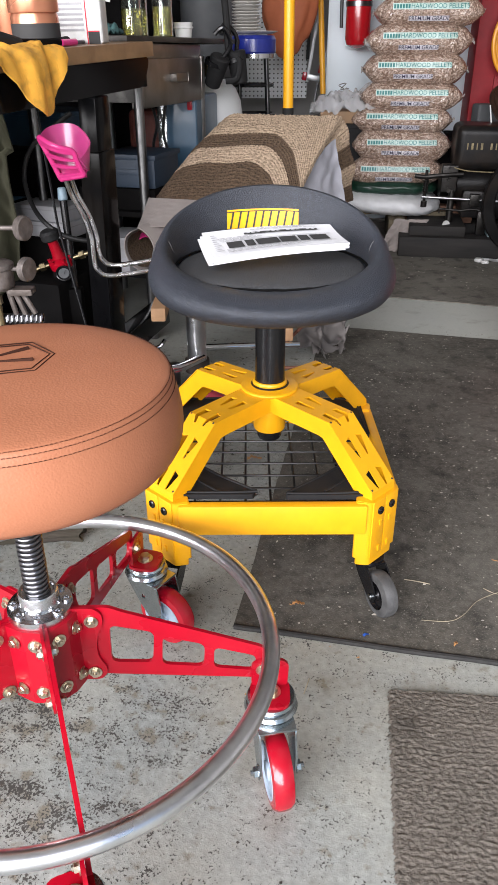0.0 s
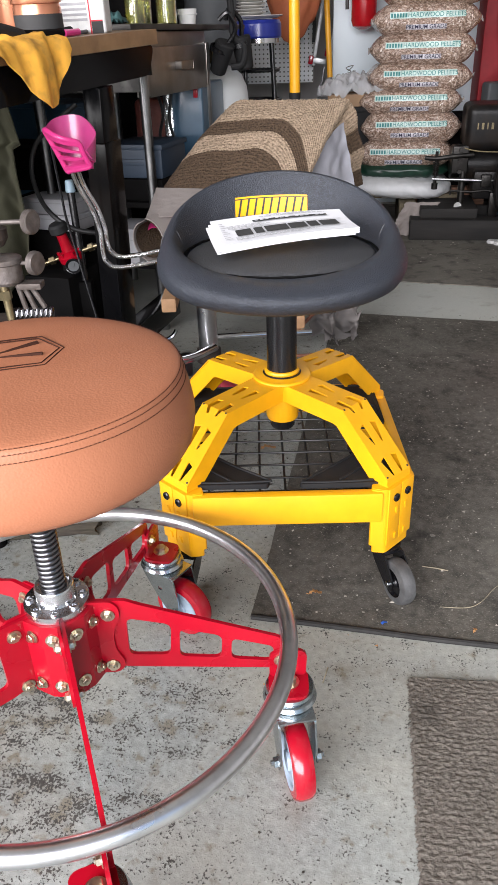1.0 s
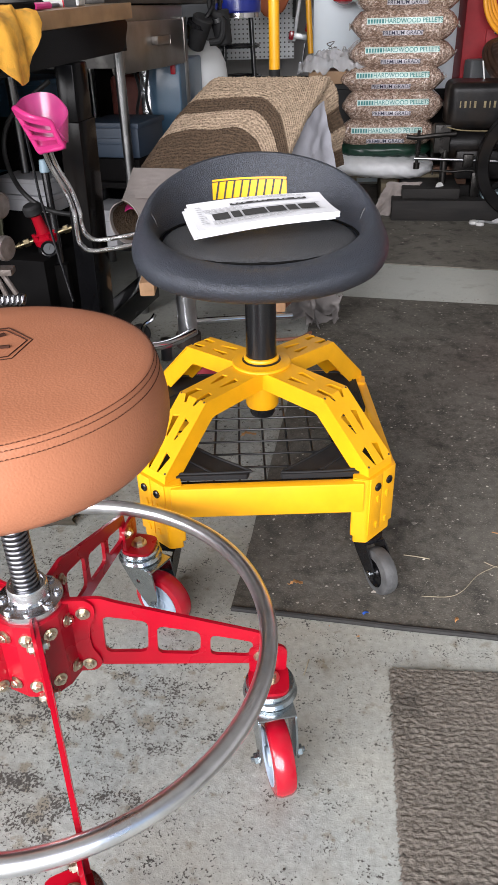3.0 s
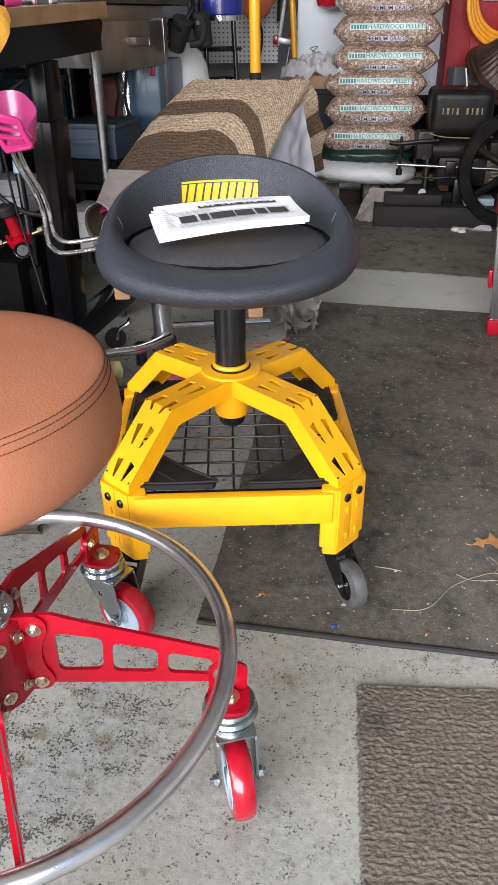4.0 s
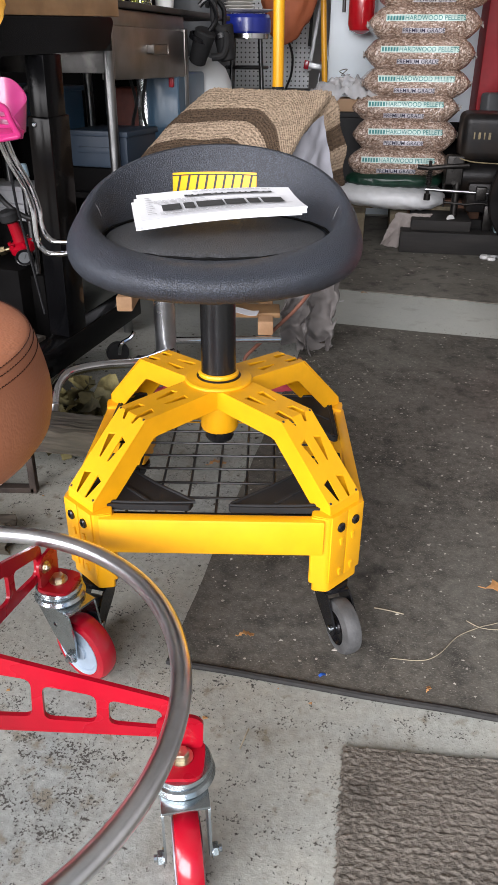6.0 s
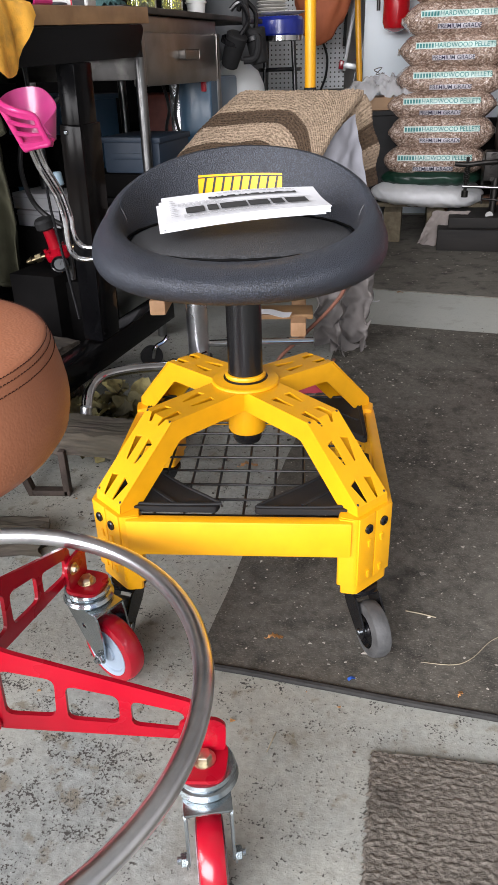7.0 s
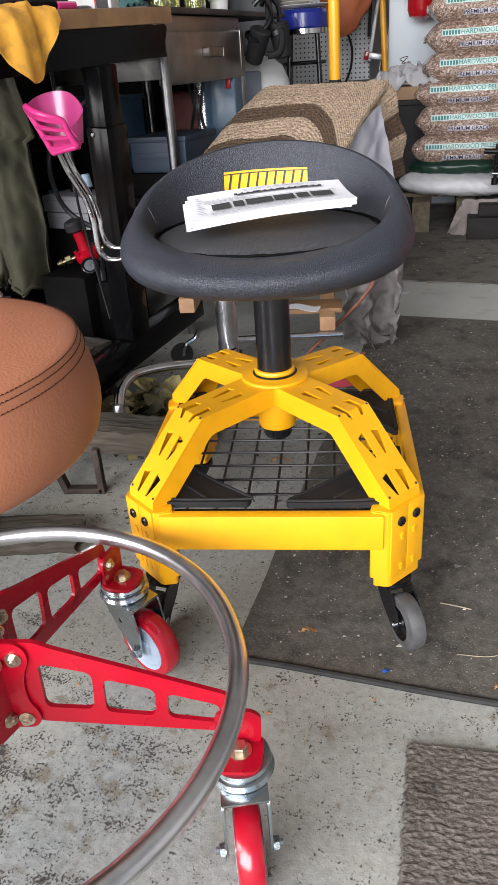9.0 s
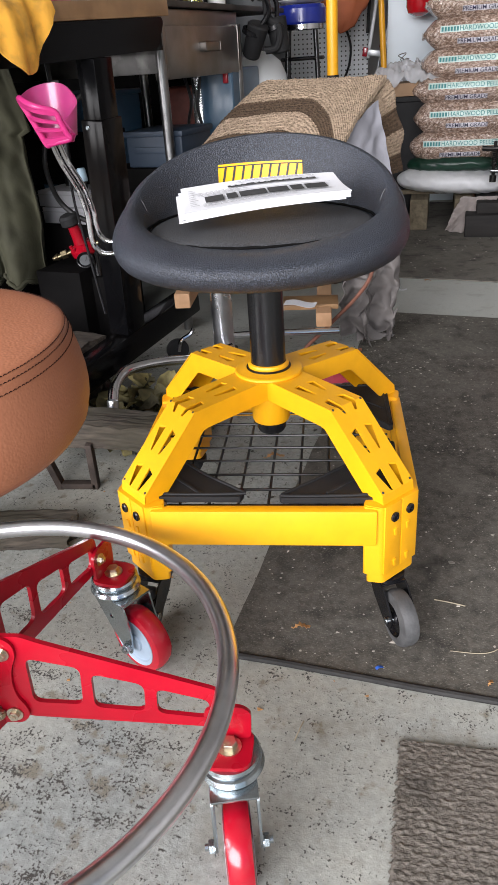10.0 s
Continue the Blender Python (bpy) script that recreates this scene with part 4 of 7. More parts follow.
litter("floor_crumbs", 900, lambda r: (r.uniform(-0.6, 0.35), r.uniform(0.1, 1.3)), 0.001, 0.006, DIRT, "dark crumbs and dirt on the concrete", 9, 0.001)


litter("leaf_crumbs", 60, on_mat, 0.0015, 0.0065, CHIP, "small torn bits of dry leaf on the mat", 21)
litter("leaf_crumbs", 40, lambda r: (r.uniform(-0.5, 0.2), r.uniform(-0.5, 0.7)), 0.0015, 0.006, LEAF, "small torn bits of dry leaf on the concrete", 22, 0.001)
BLUE_FILM = material("blue_plastic_scrap", (0.02, 0.10, 0.45), 0.4, var=0.1)
solo("blue_scrap", grid_sheet(lambda u, v: (0.013 * u, 0.005 * v, 0.002 * math.sin(4 * u)), 6, 3, 0.0006), BLUE_FILM, pose(0.172, -0.318, 0.0075, 0, 0, 30), "tiny blue plastic scrap on the mat", "scrap")
solo("mat_lip", tube([(-0.073 + 1.723 * i / 60, -0.285 - 0.355 * i / 60 + wobble((i * 0.03, 0, 0), 9, 0.004, 2.0), 0.0045) for i in range(61)], 0.0055, 8), material("mat_edge_rubber", (0.016, 0.015, 0.014), 0.75, var=0.4, scale=60, bump=0.5, bump_scale=120), Matrix(), "dark rolled edge of the rubber mat", "mat edge")


def oak_leaf(m, s, label, curl=0.2):
    """A lobed dry leaf with a stem, curled."""
    half = [(0.0, 0.0), (0.10, 0.05), (0.16, 0.16), (0.22, 0.05), (0.34, 0.09), (0.42, 0.26), (0.50, 0.10), (0.60, 0.11), (0.68, 0.24), (0.76, 0.09), (0.88, 0.13), (1.0, 0.02)]
    out = half + [(x, -y) for x, y in reversed(half[1:-1])]
    bm = plate([(x * s, y * s) for x, y in out], [], 0.0006)
    bmesh.ops.subdivide_edges(bm, edges=bm.edges[:], cuts=1)
    for v in bm.verts:
        v.co.z += curl * (v.co.y ** 2) * 6 + curl * s * 0.25 * math.sin(v.co.x / s * 5)
    tube([(0, 0, 0), (-0.12 * s, 0.02 * s, 0.003)], 0.0009, 5, bm=bm)
    lo = min(v.co.z for v in bm.verts)
    bmesh.ops.translate(bm, vec=(0, 0, -lo), verts=bm.verts)
    return solo("dry_leaf", bm, LEAF, m, label, "leaf", group="dry leaves")


oak_leaf(pose(0.490, -0.098, 0.006, 0, 0, 3), 0.112, "large dry brown oak leaf on the rubber mat", 0.25)
oak_leaf(pose(0.040, -0.232, 0.006, 0, 0, 20), 0.030, "small torn dry leaf on the rubber mat", 0.6)
oak_leaf(pose(0.335, -0.345, 0.006, 0, 0, 60), 0.016, "tiny dry leaf scrap on the mat", 0.6)
oak_leaf(pose(-0.05, 0.35, 0.003, 0, 0, 30), 0.05, "dry leaf under the wire shelf", 0.5)


def straw(pts, r, label):
    tmp = tube(smooth_path(pts, 6), r, 6)
    return solo("straw", tmp, STRAW, Matrix(), label, "straw", group="loose straws")


straw([(0.280, -0.150, 0.007), (0.307, -0.160, 0.009), (0.330, -0.166, 0.007)], 0.0011, "short pale straw on the rubber mat")
straw([(0.290, -0.272, 0.006), (0.340, -0.277, 0.007), (0.372, -0.262, 0.008), (0.410, -0.222, 0.008), (0.448, -0.200, 0.008), (0.472, -0.192, 0.009), (0.512, -0.182, 0.009), (0.543, -0.198, 0.007)], 0.0007, "long thin pale stem on the rubber mat")
straw([(0.436, -0.180, 0.007), (0.452, -0.196, 0.008), (0.472, -0.202, 0.008), (0.505, -0.202, 0.007), (0.543, -0.209, 0.006)], 0.0007, "thin pale stem crossing another")
straw([(0.518, -0.130, 0.007), (0.526, -0.158, 0.009), (0.512, -0.182, 0.008)], 0.0006, "thin curled pale stem beside the leaf")
straw([(0.050, -0.450, 0.001), (0.057, -0.432, 0.004), (0.062, -0.415, 0.001)], 0.0010, "short dark stalk on the concrete")


# ---- workbench, metal table and what stands about them ----
BUTCHER = wood_material("butcher_block", (0.27, 0.15, 0.065), (0.42, 0.25, 0.12), "y", 14, 0.45, 0.1, (0.22, 0.12, 0.05))
STAINLESS = material("smudged_stainless", (0.27, 0.255, 0.24), 0.36, metal=1.0, var=0.18, scale=9, second=(0.16, 0.14, 0.12), second_scale=5, second_amount=0.6)
TABLE_TOP = material("dark_worn_steel", (0.06, 0.055, 0.05), 0.5, metal=0.6, var=0.3, scale=14, second=(0.02, 0.018, 0.016), second_scale=6)
# brown second colour paints in the mottled reflections on the black gloss
BLACK_PAINT = material("black_gloss_paint", (0.003, 0.003, 0.0035), 0.14, var=0.3, scale=12, spec=0.09, second=(0.016, 0.012, 0.009), second_scale=3.5, second_amount=0.4)
# near-black base puts the deep shade under the tables into the clutter's colour
DARK = material("shade_dark_clutter", (0.0045, 0.0042, 0.0042), 0.8, spec=0.06, var=0.4, scale=10, bump=0.3, bump_scale=40)
GREY_STEEL = material("grey_painted_steel", (0.10, 0.105, 0.11), 0.45, var=0.2, scale=8)
BLUE_CASE = material("blue_case_shell", (0.035, 0.085, 0.14), 0.35, var=0.15, scale=10, coat=0.2)
BLUE_BIN = material("blue_grey_bin", (0.020, 0.035, 0.058), 0.5, var=0.12, scale=6)
PANEL = material("mottled_steel_panel", (0.085, 0.082, 0.08), 0.36, metal=1.0, var=0.55, scale=9, second=(0.30, 0.29, 0.28), second_scale=12, second_amount=0.5)
PINK = material("pink_plastic", (0.54, 0.03, 0.18), 0.35, var=0.08, scale=10, coat=0.3)
PINK_CLEAR = material("translucent_pink_plastic", (0.62, 0.07, 0.27), 0.3, var=0.15, scale=14, coat=0.3)
PINK_CLEAR.node_tree.nodes["Principled BSDF"].inputs["Transmission Weight"].default_value = 0.45
RAG = material("yellow_shop_rag", (0.86, 0.43, 0.05), 0.95, var=0.15, scale=25, second=(0.20, 0.10, 0.03), second_scale=16, second_amount=0.55, bump=0.9, bump_scale=700)
COPPER = material("copper_coloured_can", (0.62, 0.26, 0.15), 0.28, metal=0.7, var=0.1, scale=8)
WHITE_CAN = material("white_printed_can", (0.66, 0.67, 0.66), 0.4, var=0.12, scale=50)
WHITE = material("white_plastic", (0.72, 0.72, 0.70), 0.45, var=0.05, scale=8)
PALE_CARD = material("pale_cardboard", (0.42, 0.42, 0.44), 0.7, var=0.12, scale=14)
BRASS = material("old_brass", (0.30, 0.245, 0.145), 0.35, metal=1.0, var=0.3, scale=40)
RUST = material("rusty_iron", (0.050, 0.037, 0.030), 0.75, metal=0.3, var=0.4, scale=30, bump=0.6, bump_scale=120)
HOSE = material("black_hose", (0.012, 0.012, 0.012), 0.45, var=0.2)
TARP = material("olive_canvas", (0.054, 0.053, 0.033), 0.8, spec=0.25, var=0.3, scale=12, bump=0.9, bump_scale=34)
OLD_WOOD = wood_material("weathered_timber", (0.012, 0.0095, 0.0075), (0.095, 0.076, 0.058), "x", 110, 0.9, 1.0, (0.040, 0.035, 0.022))
FRESH_WOOD = wood_material("sawn_pine", (0.36, 0.20, 0.10), (0.55, 0.33, 0.18), "y", 18, 0.7, 0.3)
GLASS_LIQ = material("yellow_green_liquid_glass", (0.62, 0.60, 0.16), 0.05, var=0.2, scale=6, coat=0.6)

GLASS_LIQ.node_tree.nodes["Principled BSDF"].inputs["Transmission Weight"].default_value = 0.85

BF = pose(-0.315, 1.060, 0.963, 0, 0, -18) @ pose(0, 0, 0, 2.0, 0, 0)


def workbench():
    b = thing("workbench", BF, "black steel workbench with a thick butcher block top", "workbench")
    # butcher block of glued staves
    n, wid = 8, 0.64 / 8
    for i in range(n):
        bm = box(wid - 0.001, 1.7, 0.038, (-wid * (i + 0.5), -0.85, 0.0205), 0.002)
        part("stave", bm, BUTCHER, b)
    bm = box(0.62, 1.6, 0.012, (-0.325, -0.815, -0.006), 0.002)
    out = rounded([(0.0, 0.0), (-1.60, 0.0), (-1.60, -0.075), (-0.05, -0.075)], 0.03, 5)
    m = Matrix(((0, 0, 1, -0.020), (1, 0, 0, -0.012), (0, 1, 0, 0.0), (0, 0, 0, 1)))
    plate(out, [], 0.012, m, bm=bm)
    box(0.60, 0.012, 0.075, (-0.32, -0.022, -0.04), 0.002, bm=bm)
    part("apron", bm, BLACK_PAINT, b, "dark gloss steel apron")
    for y in (-0.352, -1.45):
        for x in (-0.020, -0.58):
            bm = box(0.050, 0.078, 0.62, (x, y, -0.385), 0.004)
            leg = part("leg", bm, BLACK_PAINT, b, "gloss black square leg")
            leg.matrix_basis = Matrix.Translation((0, 0, -0.08)) @ pose(x, y, 0, 0, 2.6, 0) @ Matrix.Translation((-x, -y, 0.08))
            bm = box(0.060, 0.090, 0.55, (x, y, -0.480), 0.004)
            part("sleeve", bm, BLACK_PAINT, leg)
            if x > -0.1:
                s = lathe([(0, 0), (0.006, 0), (0.006, 0.002), (0.004, 0.0035), (0, 0.0035)], 14)
                o = part("screw", s, ZINC, leg, "bright screw head")
                o.matrix_basis = Matrix.Translation((x - 0.012, y - 0.045, -0.222)) @ pose(0, 0, 0, 90)
    for x in (-0.020, -0.58):
        part("base_rail", box(0.060, 1.50, 0.075, (x - 0.0325, -0.72, -0.795), 0.004), BLACK_PAINT, b, "black base rail")
    return b


workbench()


def metal_table():
    # drawer corner posts at A and F in plan
    t = thing("metal_table", pose(-0.405, 1.326, 0, 0, 0, -17.5), "stainless steel work table with a drawer and tubular legs", "table")
    L, D = 0.585, 0.60
    part("tabletop", box(D + 0.04, L + 0.55, 0.018, (-D / 2, L / 2 + 0.18, 1.012), 0.004), TABLE_TOP, t, "dark worn steel top")
    part("frame", box(D, L + 0.02, 0.050, (-D / 2, L / 2, 0.975), 0.003), STAINLESS, t)
    part("end_panel", box(D - 0.01, 0.006, 0.125, (-D / 2, -0.012, 0.888), 0.002), PANEL, t, "mottled steel end panel")
    dr = part("drawer", box(0.05, L - 0.045, 0.148, (-0.012, L / 2, 0.880), 0.003), STAINLESS, t, "steel drawer front")
    hy = L * 0.52
    h = box(0.006, 0.115, 0.030, (0.036, hy, 0.893), 0.006)
    box(0.024, 0.012, 0.026, (0.024, hy - 0.05, 0.893), 0.003, bm=h)
    box(0.024, 0.012, 0.026, (0.024, hy + 0.05, 0.893), 0.003, bm=h)
    part("handle", h, STAINLESS, dr, "flat steel pull handle")
    part("corner_post", box(0.014, 0.03, 0.15, (0.008, 0.005, 0.885), 0.004), STAINLESS, t)
    part("corner_post", box(0.014, 0.03, 0.15, (0.008, L - 0.005, 0.885), 0.004), STAINLESS, t)
    for x, y in ((0, 0), (0, L), (-0.41, 0.0), (-0.41, L)):
        part("leg", rod((x, y, 0.0), (x, y, 0.96), 0.0165, seg=24), TUBE_STEEL, t, "dull steel tube leg")
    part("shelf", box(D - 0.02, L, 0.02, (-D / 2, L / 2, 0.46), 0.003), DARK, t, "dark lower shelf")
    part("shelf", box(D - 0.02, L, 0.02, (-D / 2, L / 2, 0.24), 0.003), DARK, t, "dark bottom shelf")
    return t


metal_table()


# yellow rag over the bench edge
def rag():
    bm = bmesh.new()
    n, k = 28, 34
    vs = []
    for i in range(n + 1):
        row = []
        u = i / n
        for j in range(k + 1):
            v = j / k
            y = -0.95 + 0.42 * u            # along the bench edge
            lay = 0.13 + 0.04 * math.sin(u * 5)
            hang = 0.012 + 0.122 * math.exp(-(abs(u - 0.70) / (0.25 if u < 0.7 else 0.21)) ** 2.2)
            s = v * (lay + hang)
            fold = 0.010 * math.sin(u * 19 + 2 * v) + 0.006 * math.sin(u * 43)
            if s < lay:
                x, z = -lay + s, 0.0435 + abs(fold) * 0.9 + 0.004 * noise.noise((u * 9, v * 9, 0))
            else:
                x, z = 0.012 + fold * 0.7 + 0.024 * (1 - math.exp(-(s - lay) * 30)), 0.043 - (s - lay) + 0.001
                y = y + (s - lay) * 0.25 * (0.6 - u)
            row.append(bm.verts.new((x, y, z)))
        vs.append(row)
    for i in range(n):
        for j in range(k):
            bm.faces.new((vs[i][j], vs[i + 1][j], vs[i + 1][j + 1], vs[i][j + 1]))
    bmesh.ops.recalc_face_normals(bm, faces=bm.faces)
    bmesh.ops.solidify(bm, geom=bm.faces[:], thickness=0.003)
    return solo("shop_rag", bm, RAG, BF, "soiled yellow microfibre rag hanging over the bench edge", "rag", angle=70)


rag()


def on_bench(x, y, turn=0):
    return BF @ pose(x, y, 0.0395, 0, 0, turn)


def bottle(name, prof, m, mat, label, category, extra=()):
    t = thing(name, m, label, category)
    part("body", lathe(prof, 36), mat, t)
    for nm, pr, mt in extra:
        part(nm, lathe(pr, 32), mt, t)
    return t


bottle("jar", [(0, 0), (0.053, 0), (0.056, 0.004), (0.056, 0.062), (0.053, 0.072), (0, 0.072)], on_bench(-0.098, -0.452), COPPER, "copper-coloured jar with a dark label on the bench", "jar",
       (("label", [(0.0562, 0.008), (0.0566, 0.008), (0.0566, 0.050), (0.0562, 0.050)], INK), ("lid", [(0, 0.072), (0.058, 0.072), (0.059, 0.076), (0.059, 0.100), (0.055, 0.104), (0, 0.104)], COPPER)))
bottle("jar", [(0, 0), (0.040, 0), (0.042, 0.004), (0.042, 0.12), (0, 0.125)], on_bench(-0.234, -0.349), COPPER, "amber jar standing on the bench", "jar",
       (("lid", [(0, 0.125), (0.044, 0.125), (0.044, 0.14), (0, 0.14)], BLACK_PLASTIC),))


def carton(m, sx, sy, sz, mat, label, bars):
    t = thing("can", m, label, "can")
    part("body", box(sx, sy, sz, (0, 0, sz / 2), 0.008, 3), mat, t)
    for (x0, x1, z0, z1, mt) in bars:
        part("label_bar", box(x1 - x0, 0.002, z1 - z0, ((x0 + x1) / 2, -sy / 2 - 0.0005, (z0 + z1) / 2), 0.0), mt, t, smooth=False)
    return t


RED_INK = material("red_ink", (0.55, 0.02, 0.04), 0.6, var=0.1)
carton(on_bench(-0.116, -0.206, 14), 0.135, 0.07, 0.20, WHITE_CAN, "white printed rectangular solvent can on the bench",
       [(-0.055, 0.02, 0.15 - 0.012 * k, 0.156 - 0.012 * k, GREY_INK) for k in range(11)] + [(0.030, 0.060, 0.000, 0.028, INK), (0.030, 0.060, 0.028, 0.031, RED_INK), (0.026, 0.029, 0.0, 0.19, RED_INK)])
carton(on_bench(-0.36, -0.52, 30), 0.08, 0.05, 0.17, WHITE_CAN, "white printed carton on the bench", [(-0.03, 0.03, 0.14 - 0.014 * k, 0.146 - 0.014 * k, GREY_INK) for k in range(8)])


def loose_tool(m, path, r, mat, name, label):
    return solo(name, tube(smooth_path(path, 6), r, 10), mat, m, label, "tool")


loose_tool(on_bench(-0.03, -0.50), [(-0.02, -0.10, 0.012), (0.0, 0.0, 0.010), (-0.03, 0.12, 0.012)], 0.010, DARK, "hand_tool", "dark pliers lying on the bench edge")
loose_tool(on_bench(-0.03, -0.43), [(0.0, -0.03, 0.009), (0.004, 0.03, 0.009)], 0.008, PINK, "hand_tool", "short pink grip on the bench edge")
loose_tool(on_bench(-0.06, -0.70), [(-0.05, -0.10, 0.035), (0.0, 0.0, 0.030), (0.02, 0.08, 0.012)], 0.012, BLACK_PLASTIC, "hand_tool", "black handled tool lying on the rag")
loose_tool(on_bench(-0.10, -0.30), [(-0.06, -0.10, 0.006), (0.03, 0.0, 0.006), (-0.05, 0.14, 0.006)], 0.005, GREY_STEEL, "hand_tool", "grey wrench lying on the bench")

# jars and cups on the metal table
TT = pose(-0.405, 1.326, 1.0215, 0, 0, -17.5)
GREEN_CLOTH = material("teal_cloth", (0.045, 0.11, 0.11), 0.9, var=0.3, scale=30)


def glass_jar(x, y, r, h, label):
    m = TT @ Matrix.Translation((x, y, 0))
    t = thing("glass_jar", m, label, "jar", group="glass jars")
    part("liquid", lathe([(0, 0.004), (r - 0.004, 0.004), (r - 0.003, h * 0.55), (0, h * 0.55)], 32), GLASS_LIQ, t, "yellow-green liquid")
    part("glass", lathe([(0, 0), (r - 0.003, 0), (r, 0.003), (r, h * 0.9), (r - 0.006, h), (r - 0.009, h), (r - 0.003, h * 0.88), (r - 0.0025, 0.006), (0, 0.005)], 36), CLEAR, t)
    return t


def glass_material():
    m, nt, b = blank("clear_glass", 0.03)
    b.inputs["Transmission Weight"].default_value = 1.0
    b.inputs["IOR"].default_value = 1.45
    g = ramp(nt, noise_node(nt, 6, 2), [(0.3, (0.93, 0.95, 0.92)), (0.7, (0.97, 0.98, 0.96))])
    nt.links.new(g, b.inputs["Base Color"])
    return m


CLEAR = glass_material()
glass_jar(-0.10, 0.20, 0.036, 0.15, "clear jar half full of yellow-green liquid")
glass_jar(-0.04, 0.33, 0.036, 0.17, "clear jar half full of yellow-green liquid")
glass_jar(-0.13, 0.32, 0.034, 0.16, "clear jar with a pale liquid at the back")
bottle("plastic_cup", [(0, 0), (0.030, 0), (0.036, 0.05), (0.034, 0.05), (0.028, 0.004), (0, 0.004)], TT @ Matrix.Translation((-0.03, 0.50, 0)), WHITE, "stack of white plastic cups on the table", "cup",
       (("rim", [(0.033, 0.03), (0.038, 0.031), (0.038, 0.036), (0.033, 0.036)], WHITE),))
solo("cloth", grid_sheet(lambda u, v: (-0.07 + 0.09 * u, 0.08 * v, 0.006 + 0.03 * abs(noise.noise((u * 4, v * 3, 2))) + 0.03 * math.sin(math.pi * u) * math.sin(math.pi * v)), 20, 16, 0.002), GREEN_CLOTH,
     TT @ Matrix.Translation((-0.10, 0.02, 0)), "crumpled teal cloth on the metal table", "cloth", angle=70)
solo("plastic_sheet", grid_sheet(lambda u, v: (-0.22 + 0.36 * u, 0.25 * v, 0.10 + 0.03 * noise.noise((u * 6, v * 5, 7)) + 0.03 * math.sin(u * 9)), 26, 14, 0.003), WHITE,
     TT @ Matrix.Translation((-0.22, 0.10, 0.03)) @ pose(0, 0, 0, 55, 0, 0), "crumpled pale plastic sheet behind the jars", "sheet", angle=70)

# things under the metal table
MT = pose(-0.405, 1.326, 0, 0, 0, -17.5)


def bin_box(name, m, sx, sy, sz, mat, label, category, lip=0.012):
    t = thing(name, m, label, category)
    bm = box(sx, sy, sz, (0, 0, sz / 2), 0.008, 2)
    part("body", bm, mat, t)
    part("rim", box(sx + lip, sy + lip, 0.018, (0, 0, sz - 0.004), 0.004), mat, t)
    part("front_rib", box(sx * 0.7, 0.006, 0.02, (0, -sy / 2 - 0.002, sz * 0.5), 0.002), mat, t)
    return t


bin_box("storage_bin", MT @ Matrix.Translation((-0.075, 0.14, 0.546)), 0.21, 0.22, 0.108, BLUE_BIN, "blue-grey plastic storage bin on a dark tray", "bin")
solo("tray", box(0.30, 0.24, 0.074, (0, 0, 0.037), 0.006), DARK, MT @ Matrix.Translation((-0.12, 0.14, 0.471)), "dark shallow tray on the table's shelf", "tray")
bin_box("storage_bin", MT @ Matrix.Translation((-0.55, 0.30, 0.471)), 0.30, 0.30, 0.17, DARK, "dark storage bin on the table's shelf", "bin")
for x, y, z, sx, sz, lab in ((-0.38, 0.10, 0.2515, 0.17, 0.062, "white cardboard box on the lower shelf"), (-0.37, 0.10, 0.315, 0.16, 0.055, "white cardboard box stacked on another"), (-0.12, 0.06, 0.2515, 0.11, 0.13, "pale cardboard box on the lower shelf")):
    bx = thing("cardboard_box", MT @ Matrix.Translation((x, y, z)), lab, "box", group="boxes under the table")
    part("body", box(sx, 0.18, sz, (0, 0, sz / 2), 0.003), PALE_CARD, bx)
    part("lid_seam", box(sx + 0.002, 0.182, 0.003, (0, 0, sz * 0.7), 0.0), GREY_INK, bx, smooth=False)


def flight_case():
    t = thing("tool_case", pose(-0.30, 1.98, 0.0, 0, 0, -12), "dark blue hard case with aluminium edges standing upright", "case")
    part("shell", box(0.13, 0.34, 0.82, (0.03, 0, 0.41), 0.012, 3), BLUE_CASE, t)
    part("edge_strip", box(0.034, 0.012, 0.82, (-0.046, -0.170, 0.41), 0.003), ALU, t, "aluminium edge strip")
    part("edge_strip", box(0.012, 0.344, 0.82, (-0.062, 0, 0.41), 0.003), ALU, t, "aluminium edge strip")
    part("corner_guard", box(0.03, 0.014, 0.05, (-0.025, -0.174, 0.60), 0.006), BLACK_METAL, t, "black riveted corner guard")
    part("latch", box(0.018, 0.018, 0.035, (0.07, -0.174, 0.79), 0.004), RED, t, "red latch")
    return t


flight_case()
CABLE = material("dark_red_cable", (0.13, 0.03, 0.02), 0.6, var=0.3)
solo("tool_bag", box(0.16, 0.10, 0.30, (0, 0, 0.15), 0.03, 4), CABLE, pose(-0.44, 1.90, 0.471, 0, 0, -12), "dark red tool bag under the table", "bag")
for k, pts in enumerate(([(-0.42, 1.80, 0.80), (-0.40, 1.78, 0.72), (-0.42, 1.80, 0.64), (-0.39, 1.79, 0.58)], [(-0.36, 1.78, 0.80), (-0.375, 1.77, 0.70), (-0.36, 1.78, 0.62)])):
    solo("black_lead", tube(smooth_path(pts, 8), 0.006, 8), HOSE, Matrix(), "black lead hanging under the table", "lead")

# white tank, black holsters and the dark drum beyond
TANK = material("white_tank_paint", (0.70, 0.72, 0.72), 0.4, var=0.05, scale=5)
tk = thing("gas_tank", (-0.215, 2.30, 0), "white painted gas tank with a domed shoulder", "tank")
